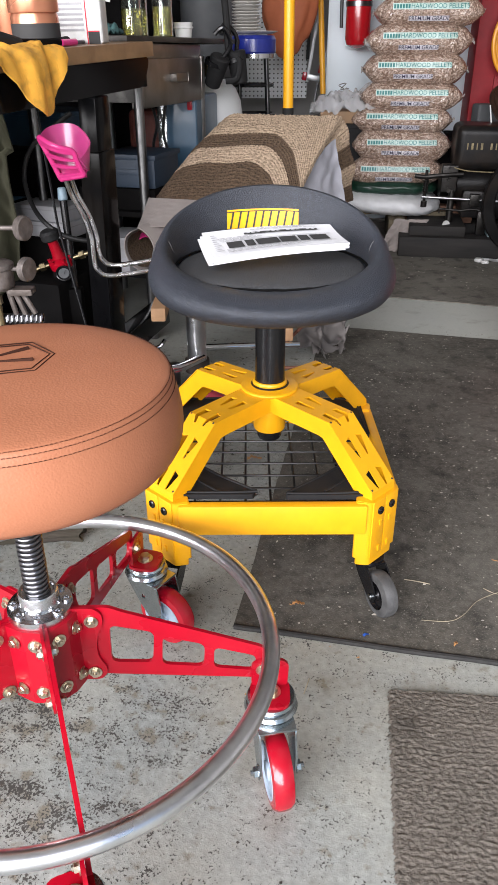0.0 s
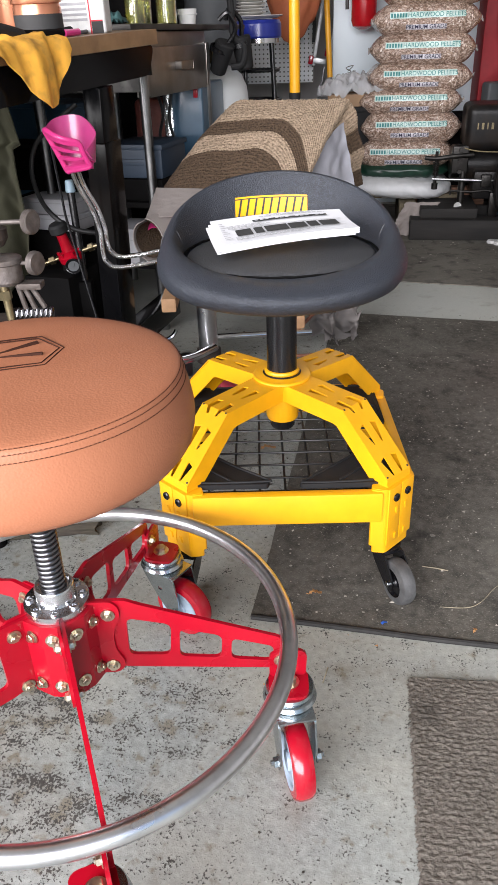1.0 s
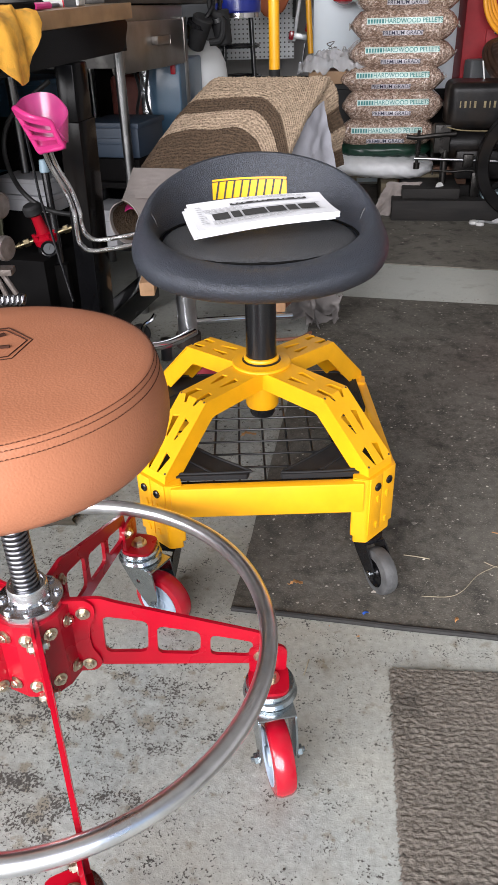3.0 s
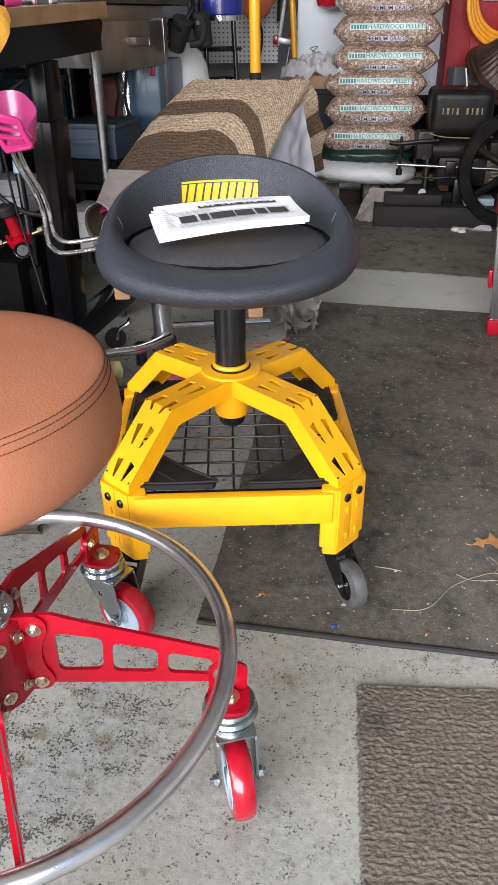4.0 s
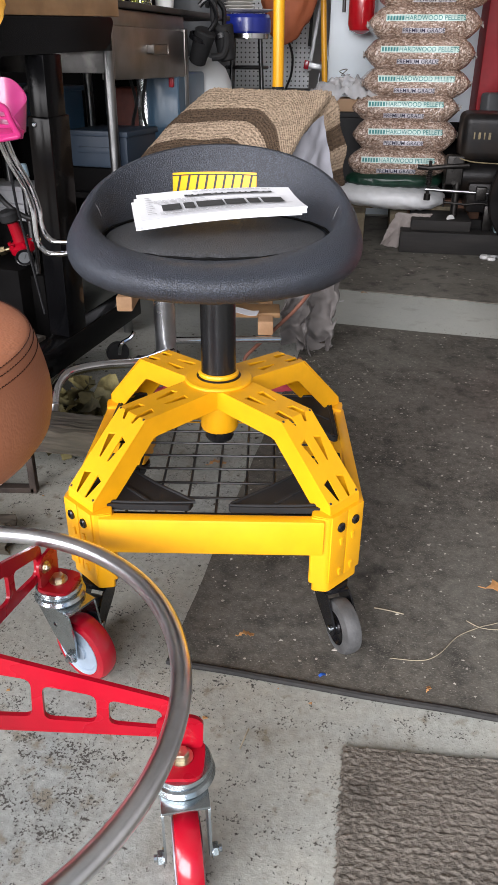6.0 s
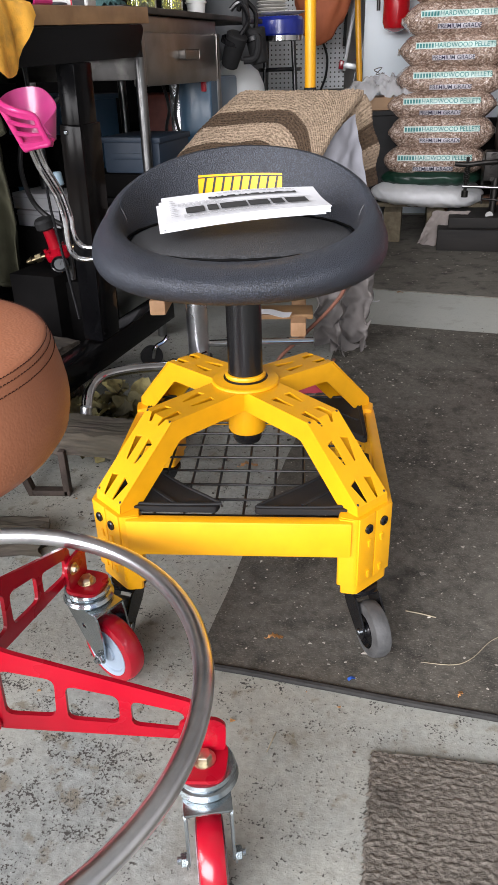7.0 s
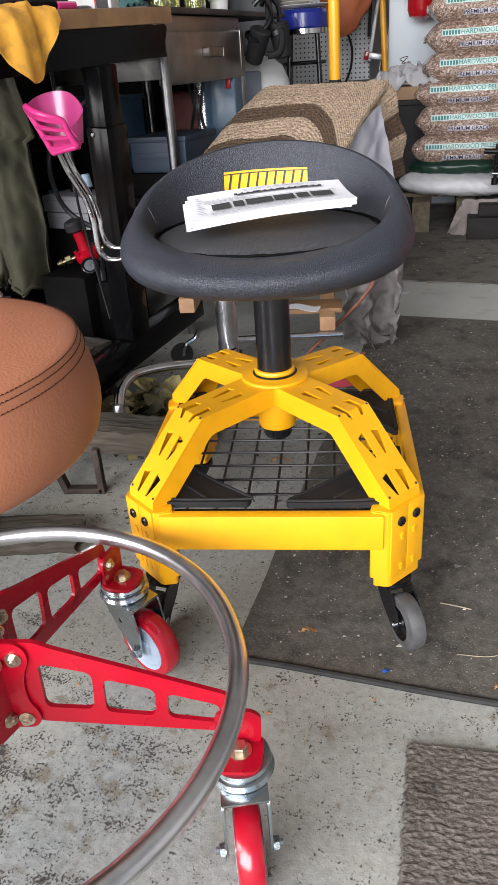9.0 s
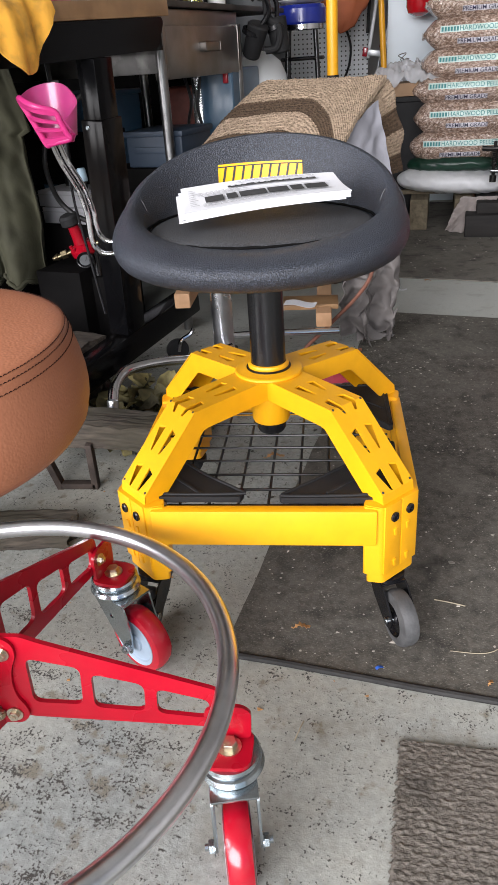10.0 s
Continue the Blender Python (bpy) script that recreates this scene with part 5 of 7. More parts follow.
part("body", lathe([(0, 0.42), (0.12, 0.42), (0.145, 0.46), (0.15, 0.50), (0.15, 0.72), (0.143, 0.78), (0.12, 0.83), (0.08, 0.862), (0.03, 0.875), (0, 0.876)], 48), TANK, tk)
part("valve", rod((0, 0, 0.87), (0, 0, 0.93), 0.018, seg=18), BRASS, tk)
part("stand", lathe([(0.10, 0.0), (0.125, 0.0), (0.125, 0.43), (0.10, 0.43)], 36), DARK, tk)


def holster(m, label):
    t = thing("tool_holster", m, label, "holster", group="black tool holsters")
    bm = rod((0, 0, -0.09), (0.01, -0.01, 0.03), 0.032, 0.040, seg=24, bev_r=0.006)
    part("body", bm, BLACK_PLASTIC, t)
    part("collar", lathe([(0.036, -0.01), (0.046, -0.008), (0.046, 0.008), (0.036, 0.01)], 28), BLACK_METAL, t)
    part("hook", tube(smooth_path([(0.02, 0, 0.02), (0.04, 0, 0.08), (0.0, 0.0, 0.13), (-0.03, 0, 0.10)], 6), 0.009, 8), BLACK_METAL, t)
    return t


holster(pose(-0.165, 1.93, 0.935, 18, 12, 10), "black cylindrical tool holder hanging from the table edge")
holster(pose(-0.095, 1.98, 0.945, -8, -14, 40), "black clamp hanging from the table edge")
solo("clamp", tube(smooth_path([(-0.13, 1.95, 1.16), (-0.12, 1.95, 1.05), (-0.115, 1.95, 0.98), (-0.075, 1.95, 0.94), (-0.085, 1.95, 0.88), (-0.13, 1.95, 0.87)], 8), 0.014, 10), BLACK_PLASTIC, Matrix(), "black plastic clamp hanging at the table end", "clamp")
solo("drum", lathe([(0, 0), (0.16, 0), (0.165, 0.02), (0.165, 0.40), (0.172, 0.41), (0.165, 0.42), (0.165, 1.22), (0.172, 1.24), (0.16, 1.26), (0, 1.26)], 40), GREY_STEEL, (-0.26, 2.95, 0), "grey steel drum at the back", "drum")

# dark cabinets that close the side behind the tables
def cabinet(m, sx, sy, sz, mat, label):
    t = thing("cabinet", m, label, "cabinet")
    part("body", box(sx, sy, sz, (0, 0, sz / 2), 0.006), mat, t)
    for k in (-1, 1):
        d = part("door", box(sx / 2 - 0.012, 0.018, sz - 0.06, (k * sx / 4, -sy / 2 - 0.010, sz / 2), 0.004), mat, t)
        part("handle", box(0.012, 0.02, 0.10, (k * 0.03, -sy / 2 - 0.028, sz * 0.6), 0.004), ZINC, d)
    return t


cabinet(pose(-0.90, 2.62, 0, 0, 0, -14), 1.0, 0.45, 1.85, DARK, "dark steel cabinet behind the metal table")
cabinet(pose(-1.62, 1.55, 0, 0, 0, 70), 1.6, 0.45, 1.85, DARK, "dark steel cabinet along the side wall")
bin_box("storage_bin", pose(-0.83, 1.86, 0.40, 0, 0, -30), 0.34, 0.26, 0.37, BLUE_CASE, "dark blue plastic tote tilted on the shelf", "bin")

# pink hook on bent chrome tubes
def pink_hook():
    t = thing("pink_holder", (-0.44, 0.42, 0.0), "glossy pink plastic cup holder on two bent chrome tubes", "holder")

    def front(u, v):
        """The slotted front: u from left to right, v from top to bottom."""
        p = bilinear((-0.060, -0.045, 0.811), (0.012, -0.058, 0.784), (0.027, -0.036, 0.732), (-0.028, -0.022, 0.722), u, v)
        p.y -= 0.020 * math.sin(math.pi * u) * (1 - 0.5 * v)
        return p

    def back(u, v):
        """The higher wall behind it."""
        top = smooth_path([(-0.060, -0.045, 0.811), (-0.052, 0.008, 0.827), (-0.022, 0.030, 0.834), (0.012, 0.025, 0.828), (0.040, -0.004, 0.797), (0.024, -0.050, 0.766)], 8)
        low = smooth_path([(-0.046, -0.035, 0.765), (-0.042, 0.000, 0.756), (-0.018, 0.014, 0.742), (0.012, 0.010, 0.735), (0.033, -0.012, 0.737), (0.033, -0.042, 0.748)], 8)
        i = min(int(u * 40), 40)
        return top[i].lerp(low[i], v)
    part("wall", grid_sheet(back, 40, 8, 0.003), PINK_CLEAR, t, "pink translucent back wall", angle=70)
    for v0, v1 in ((0.0, 0.16), (0.34, 0.42), (0.60, 0.68), (0.86, 1.0)):
        part("rung", grid_sheet(lambda u, v: front(u, v0 + (v1 - v0) * v), 14, 3, 0.005), PINK, t, angle=70)
    loop = [front(u, 0.0) for u in (0.0, 0.3, 0.6, 1.0)] + [front(1.0, v) for v in (0.4, 0.8, 1.0)] + [front(u, 1.0) for u in (0.6, 0.2, 0.0)] + [front(0.0, v) for v in (0.7, 0.35)]
    part("rim", tube(smooth_path(loop, 4, closed=True), 0.0062, 10, closed=True), PINK, t, angle=80)
    part("floor_plate", grid_sheet(lambda u, v: bilinear((-0.046, -0.010, 0.757), (0.030, -0.004, 0.738), (0.032, -0.030, 0.729), (-0.030, -0.018, 0.722), u, v), 6, 4, 0.004), PINK, t)
    for dx, dy, dz in ((0.0, 0.0, 0.0), (0.011, 0.010, 0.024)):
        pts = [(-0.026 + dx, -0.005 + dy, 0.732), (-0.018 + dx, 0.015 + dy, 0.682), (0.004 + dx, 0.03 + dy, 0.625), (0.016 + dx, 0.03 + dy, 0.575), (0.017 + dx, 0.03 + dy, 0.520 + dz), (0.026 + dx, 0.03 + dy, 0.496 + dz), (0.053 + dx, 0.03 + dy, 0.484 + dz), (0.145 + dx, 0.03 + dy, 0.496 + dz), (0.30, 0.06 + dy, 0.520 + dz)]
        part("tube", tube(smooth_path(pts, 8), 0.0060, 12), CHROME, t, "bent chrome tube")
    return t


pink_hook()

# pressure regulator with gauge, rod and hoses
def regulator():
    t = thing("pressure_regulator", (-0.680, 1.13, -0.012), "red gas regulator with a black knob, small gauge and brass fittings", "regulator")
    tilt = pose(0.006, 0, 0.338, 10, -13, 0)
    bm = lathe([(0, 0), (0.034, 0), (0.040, 0.006), (0.042, 0.026), (0.034, 0.034), (0.022, 0.040), (0.019, 0.060), (0.017, 0.100), (0, 0.102)], 28, m=tilt)
    for k in range(6):
        a = radians(60 * k)
        rod(tilt @ Vector((0.036 * math.cos(a), 0.036 * math.sin(a), 0.024)), tilt @ Vector((0.036 * math.cos(a), 0.036 * math.sin(a), 0.040)), 0.006, seg=8, bm=bm)
    part("body", bm, RED, t, "red cast body")
    part("knob", lathe([(0, 0.102), (0.024, 0.102), (0.032, 0.108), (0.032, 0.128), (0.026, 0.136), (0.010, 0.140), (0, 0.140)], 24, m=tilt), BLACK_PLASTIC, t, "black knob")
    g = part("gauge", lathe([(0, 0), (0.024, 0), (0.027, 0.004), (0.027, 0.016), (0.024, 0.018), (0.022, 0.014), (0, 0.014)], 30), BLACK_METAL, t, "small round pressure gauge")
    g.matrix_basis = Matrix.Translation((0.018, -0.045, 0.325)) @ pose(0, 0, 0, 52, 14, 0)
    part("dial", lathe([(0, 0.0145), (0.018, 0.0145), (0.018, 0.0155), (0, 0.0155)], 28), GREY_STEEL, g, "grey dial")
    part("needle", box(0.002, 0.016, 0.001, (0.002, 0.004, 0.0162), 0.0), INK, g, smooth=False)
    f = rod((-0.030, -0.01, 0.352), (-0.092, -0.02, 0.334), 0.0075, seg=14)
    rod((-0.050, -0.014, 0.347), (-0.068, -0.016, 0.342), 0.014, seg=6, bm=f)
    rod((-0.080, -0.018, 0.338), (-0.098, -0.020, 0.332), 0.012, 0.005, seg=12, bm=f)
    part("fitting", f, BRASS, t, "brass hose fitting")
    f = rod((0.045, 0.0, 0.372), (0.120, 0.0, 0.395), 0.008, seg=14)
    rod((0.066, 0.0, 0.379), (0.082, 0.0, 0.384), 0.014, seg=6, bm=f)
    part("fitting", f, BRASS, t, "brass outlet fitting")
    part("stand", box(0.07, 0.07, 0.33, (0.0, 0.04, 0.177), 0.01), DARK, t)
    return t


regulator()
PALE_BLUE = material("pale_blue_plastic", (0.30, 0.42, 0.50), 0.4, var=0.1)
dp = thing("damper", (-0.640, 1.12, 0.0), "black gas damper with a pale blue cap leaning upright", "damper")
part("tube", rod((0.0, 0.0, 0.26), (-0.012, 0.03, 0.545), 0.0125, seg=20), BLACK_METAL, dp)
part("cap", rod((-0.012, 0.03, 0.545), (-0.014, 0.033, 0.585), 0.0165, 0.013, seg=20, bev_r=0.003), PALE_BLUE, dp, "pale blue cap")
part("foot", box(0.05, 0.05, 0.26, (0, 0, 0.13), 0.006), DARK, dp)
for pts, r, lab in (([(-0.62, 1.26, 0.80), (-0.70, 1.25, 0.745), (-0.765, 1.245, 0.69), (-0.795, 1.24, 0.61), (-0.775, 1.20, 0.535), (-0.715, 1.12, 0.480), (-0.64, 1.12, 0.43), (-0.50, 1.16, 0.40)], 0.0080, "black rubber hose looping down from the table"),):
    solo("hose", tube(smooth_path(pts, 10), r, 10), HOSE, Matrix(), lab, "hose")
solo("thin_rod", tube([(-0.700, 1.12, 0.93), (-0.655, 1.05, 0.49), (-0.565, 0.90, 0.20)], 0.0042, 8), BLACK_METAL, Matrix(), "thin black steel rod leaning on the bench", "rod")
for k, (x, y, z) in enumerate(((-0.765, 1.40, 0.44), (-0.755, 1.39, 0.385))):
    bx = thing("cardboard_box", pose(x, y, 0.0, 0, 0, -22), "white cardboard box standing under the table", "box", group="boxes under the table")
    part("body", box(0.22, 0.14, 0.053, (0, 0, z + 0.0275), 0.003), PALE_CARD, bx)
    part("lid_seam", box(0.222, 0.142, 0.003, (0, 0, z + 0.04), 0.0), GREY_INK, bx, smooth=False)

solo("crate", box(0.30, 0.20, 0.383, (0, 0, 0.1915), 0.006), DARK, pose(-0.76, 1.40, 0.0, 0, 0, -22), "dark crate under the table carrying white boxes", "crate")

# old carburettor block on a post, beside the bench end
OLD_METAL = material("dull_grey_pot_metal", (0.15, 0.13, 0.12), 0.55, metal=0.55, var=0.3, scale=60, second=(0.07, 0.055, 0.045), second_scale=25, second_amount=0.7, bump=0.4, bump_scale=220)


def old_valve():
    t = thing("old_carburettor", (-0.440, -0.05, -0.034), "old grey carburettor with two round knobs on a post", "carburettor")
    for x, z, r, x0 in ((0.0, 0.740, 0.0215, -0.090), (-0.004, 0.668, 0.0215, -0.035)):
        part("stem", rod((x0, 0.0, z), (x + 0.004, 0.0, z), 0.0042, seg=12), OLD_METAL, t)
        part("knob", rod((x - 0.002, 0.0, z), (x + 0.010, -0.006, z), r, seg=32, bev_r=0.003), OLD_METAL, t, "dull round knob")
    part("bowl", lathe([(0, 0.632), (0.024, 0.632), (0.028, 0.638), (0.028, 0.668), (0.031, 0.670), (0.031, 0.678), (0.026, 0.681), (0, 0.683)], 36, m=Matrix.Translation((-0.055, 0, 0))), OLD_METAL, t, "grey float bowl")
    part("glass_bowl", lathe([(0, 0.700), (0.022, 0.700), (0.030, 0.712), (0.031, 0.730), (0.020, 0.736), (0, 0.737)], 32, m=Matrix.Translation((-0.072, 0, 0))), RUST, t, "brown settling bowl")
    part("throat", lathe([(0.014, -0.02), (0.022, -0.02), (0.026, 0.0), (0.026, 0.010), (0.018, 0.012), (0.014, 0.0)], 28, m=Matrix.Translation((-0.072, -0.01, 0.778)) @ pose(0, 0, 0, 80, 0, 20)), OLD_METAL, t, "round intake throat")
    part("neck", rod((-0.085, 0.02, 0.62), (-0.085, 0.02, 0.79), 0.017, seg=18), RUST, t)
    part("bracket", box(0.045, 0.03, 0.012, (-0.016, 0.0, 0.628), 0.003), OLD_METAL, t)
    part("pipe", rod((-0.062, -0.01, 0.640), (-0.058, -0.012, 0.560), 0.0075, seg=14), BRASS, t, "brass pipe")
    part("pipe_nut", rod((-0.062, -0.01, 0.622), (-0.061, -0.01, 0.606), 0.012, seg=6), BRASS, t)
    for x0, x1, z1 in ((-0.030, -0.010, 0.570), (-0.018, 0.004, 0.585), (-0.040, -0.028, 0.565)):
        part("link_rod", rod((x0, 0.0, 0.630), (x1, 0.0, z1), 0.0048, seg=10), OLD_METAL, t)
    part("spring", tube([(-0.055 + 0.0024 * i / 6, 0.0 + 0.009 * math.cos(i), 0.575 + 0.009 * math.sin(i)) for i in range(0, 180)], 0.0020, 6), DARK_STEEL, t, "coil spring")
    part("base", box(0.20, 0.07, 0.03, (-0.12, 0.02, 0.545), 0.005), RUST, t)
    part("post", rod((-0.20, 0.02, 0.034), (-0.20, 0.02, 0.54), 0.02, seg=16), DARK, t)
    return t


old_valve()
for k in range(9):
    rng = random.Random(k)
    x, y = rng.uniform(-0.78, -0.62), rng.uniform(0.62, 0.74)
    solo("scrap_part", tube(smooth_path([(x, y, 0.216), (x + rng.uniform(-0.03, 0.03), y, 0.222), (x + rng.uniform(-0.04, 0.04), y + 0.02, 0.217)], 5), rng.uniform(0.003, 0.007), 8), BRASS if k % 3 == 0 else RUST, Matrix(), "small metal scrap on the board platform", "scrap", group="metal scrap")
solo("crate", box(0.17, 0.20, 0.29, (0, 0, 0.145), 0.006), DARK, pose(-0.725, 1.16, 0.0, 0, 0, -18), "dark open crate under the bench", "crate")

# olive canvas hanging over the far end
def canvas():
    def fn(u, v):
        z = 1.04 - (0.83 - 0.06 * (1 - u)) * v
        right = -0.812 - 0.012 * v if v > 0.42 else -0.875 + 0.085 * (v / 0.42)
        x = right - 0.55 * (1 - u) + 0.012 * math.sin(u * 20 + 3 * v) * (0.3 + v)
        sweep = 0.040 * math.sin(u * 19 - 4.5 * v) + 0.022 * math.sin(u * 33 + 2 * v + 1) + 0.016 * abs(math.sin(u * 12 - 7 * v))
        hem = max(0.0, v - 0.93) / 0.07
        y = 1.245 - 0.07 * u + sweep + 0.030 * noise.noise((u * 8, v * 5, 9)) + 0.010 * noise.noise((u * 26, v * 14, 4)) + hem * (0.012 * math.sin(u * 150) - 0.020)
        return (x, y, z + 0.02 * noise.noise((u * 4, v * 6, 3)) + hem * 0.012 * math.sin(u * 75))
    t = thing("canvas_cover", (0, 0, 0), "olive drab canvas cover hanging in folds", "canvas")
    part("sheet", grid_sheet(fn, 140, 70, 0.003), TARP, t, angle=70)
    hem = tube([Vector(fn(i / 90, 0.985)) + Vector((0, -0.006, 0)) for i in range(91)], 0.007, 8)
    part("hem", hem, TARP, t, "gathered corded hem", angle=70)
    return t


canvas()

# ---- timbers, chrome tubes and leaves on the floor behind the stools ----
def timber(m, sx, sy, sz, mat, label, seed=1.0):
    bm = box(sx, sy, sz, (0, 0, sz / 2), 0.0)
    bmesh.ops.subdivide_edges(bm, edges=bm.edges[:], cuts=30, use_grid_fill=True)
    for v in bm.verts:
        q = (v.co.x * 0.4, v.co.y, v.co.z)
        end = wobble(v.co, 30, 0.022, seed + 1) if abs(v.co.x) > sx * 0.47 else 0
        v.co += Vector((end, wobble(q, 12, 0.006, seed) + wobble(q, 90, 0.005, seed), (wobble(q, 11, 0.007, seed + 3) + wobble(q, 90, 0.005, seed)) if v.co.z > 0.001 else max(0.0, wobble(v.co, 9, 0.02, seed + 5))))
    return solo("timber", bm, mat, m, label, "timber", group="old timbers", angle=45)


timber(pose(-0.66, 0.325, 0.098, 0, 0, -9), 0.86, 0.10, 0.060, OLD_WOOD, "weathered mossy timber on an iron bracket", 2.0)
timber(pose(-0.75, 0.02, 0.0, 0, 0, 3), 0.66, 0.085, 0.045, OLD_WOOD, "weathered split timber lying on the floor", 5.0)
timber(pose(-0.86, 0.64, 0.0, 0, 0, -18), 0.60, 0.36, 0.20, OLD_WOOD, "weathered board platform beside the bench leg", 8.0)
br = thing("iron_bracket", (-0.475, 0.235, 0.0), "rusty U-shaped iron bracket under the timber", "bracket")
part("foot", box(0.085, 0.022, 0.014, (0, 0, 0.007), 0.002), RUST, br)
part("upright", box(0.015, 0.022, 0.115, (0.040, 0, 0.057), 0.002), RUST, br)
o = part("upright", box(0.015, 0.022, 0.125, (0, 0, 0.057), 0.002), RUST, br)
o.matrix_basis = pose(-0.042, 0, 0.0, 0, -16, 0)


def leaf_pile():
    """Curled dead leaves lying over one another."""
    rng = random.Random(12)
    bm = bmesh.new()
    for k in range(120):
        x, y = rng.uniform(-0.56, -0.22), rng.uniform(0.39, 0.66)
        s = rng.uniform(0.025, 0.075)
        m = pose(x, y, 0.012 + rng.uniform(0, 0.075) * (1 - abs(x + 0.42) / 0.3), rng.uniform(-45, 45), rng.uniform(-45, 45), rng.uniform(0, 360))
        c1, c2, ph = rng.uniform(-9, 9), rng.uniform(5, 16), rng.uniform(0, 6)
        rows = []
        for i in range(7):
            u = i / 6
            wide = 0.5 * s * math.sin(math.pi * (0.04 + 0.92 * u)) ** 0.8 * (1 + 0.18 * math.sin(u * 17 + ph))
            row = []
            for j in range(5):
                v = j / 2 - 1
                px, py = (u - 0.5) * 1.5 * s, v * wide
                row.append(bm.verts.new(m @ Vector((px, py, c1 * px * px + c2 * py * py * (1 if k % 3 else -1) + 0.10 * s * math.sin(u * 9 + v * 2 + ph)))))
            rows.append(row)
        for i in range(6):
            for j in range(4):
                bm.faces.new((rows[i][j], rows[i + 1][j], rows[i + 1][j + 1], rows[i][j + 1]))
    for v in bm.verts:
        v.co.z = max(v.co.z, 0.003)
    leafm = material("olive_dead_leaves", (0.135, 0.115, 0.046), 0.8, var=0.5, scale=40, island=0.8, bump=0.4, bump_scale=150)
    return solo("dead_leaves", bm, leafm, Matrix(), "heap of curled dead olive-brown leaves behind the timber", "leaves", kind="stuff", angle=60)


leaf_pile()
ch = thing("chrome_base", (-0.21, 0.82, 0.0), "chromed swivel base with a curved tube foot", "chair base")
part("post", rod((0, 0.06, 0.05), (0, 0.06, 0.46), 0.0310, seg=32), STEEL, ch, "scratched chrome post")
part("foot", tube(smooth_path([(-0.212, -0.410, 0.135), (-0.214, -0.370, 0.160), (-0.205, -0.310, 0.170), (-0.178, -0.265, 0.168), (-0.125, -0.215, 0.160), (-0.05, -0.130, 0.135), (0.02, 0.03, 0.105)], 8), 0.0135, 14), CHROME, ch, "curved chrome tube foot")
part("foot", tube(smooth_path([(0.0, 0.08, 0.12), (0.12, 0.12, 0.11), (0.34, 0.16, 0.10)], 8), 0.011, 14), CHROME, ch, "chrome cross tube")
part("tip", rod((-0.214, -0.425, 0.098), (-0.212, -0.410, 0.140), 0.0142, seg=18, bev_r=0.002), STEEL, ch, "cut open steel end")
part("collar", rod((0, 0.06, 0.05), (0, 0.06, 0.09), 0.040, seg=24), RUST, ch)
part("boss", rod((-0.07, 0.02, 0.02), (-0.07, 0.02, 0.09), 0.018, seg=18), DARK_STEEL, ch)

sc = thing("furniture_caster", pose(-0.385, 1.02, 0.0, 0, 0, 25), "small black caster with a bright brake fork", "caster")
part("tyre", lathe([(0.018, -0.011), (0.033, -0.011), (0.036, -0.006), (0.036, 0.006), (0.033, 0.011), (0.018, 0.011)], 30, m=Matrix.Translation((0, 0, 0.036)) @ pose(0, 0, 0, 90)), BLACK_PLASTIC, sc)
part("rim", lathe([(0, -0.009), (0.019, -0.009), (0.019, 0.009), (0, 0.009)], 24, m=Matrix.Translation((0, 0, 0.036)) @ pose(0, 0, 0, 90)), BLACK_PLASTIC, sc)
part("fork", tube(smooth_path([(0.0, -0.016, 0.036), (0.01, -0.018, 0.07), (0.04, -0.016, 0.085), (0.055, -0.01, 0.10)], 5), 0.007, 8), CHROME, sc)


# ---- covered machine with a folded carpet ----
def carpet_material():
    m, nt, b = blank("striped_loop_carpet", 0.95)
    uv = nt.nodes.new("ShaderNodeUVMap")
    sep = nt.nodes.new("ShaderNodeSeparateXYZ")
    nt.links.new(uv.outputs[0], sep.inputs[0])
    loops = noise_node(nt, 120, 4, 0.62, (0.85, 1, 1))
    edge = nt.nodes.new("ShaderNodeMath")
    edge.operation = "MULTIPLY_ADD"
    nt.links.new(loops, edge.inputs[0])
    edge.inputs[1].default_value = 0.03
    nt.links.new(sep.outputs[0], edge.inputs[2])
    stripes = ramp(nt, edge.outputs[0], [(0.0, (0.46, 0.345, 0.24)), (0.335, (0.46, 0.345, 0.24)), (0.34, (0.115, 0.073, 0.043)), (0.495, (0.115, 0.073, 0.043)), (0.50, (0.50, 0.375, 0.265)), (0.685, (0.50, 0.375, 0.265)), (0.69, (0.115, 0.073, 0.043))])
    ribs = math_node(nt, "SINE", math_node(nt, "MULTIPLY", math_node(nt, "MULTIPLY_ADD", loops, 0.012, sep.outputs[0]), 210.0), 0.0)
    loops = math_node(nt, "MULTIPLY_ADD", ribs, 0.07, loops)
    fleck = ramp(nt, loops, [(0.3, (0.35, 0.33, 0.30)), (0.6, (1, 1, 1))])
    mx = nt.nodes.new("ShaderNodeMix")
    mx.data_type, mx.blend_type = "RGBA", "MULTIPLY"
    mx.inputs[0].default_value = 0.85
    nt.links.new(stripes, mx.inputs[6])
    nt.links.new(fleck, mx.inputs[7])
    nt.links.new(mx.outputs[2], b.inputs["Base Color"])
    bump_to(nt, loops, 1.0, 0.010)
    return m


CARPET = carpet_material()


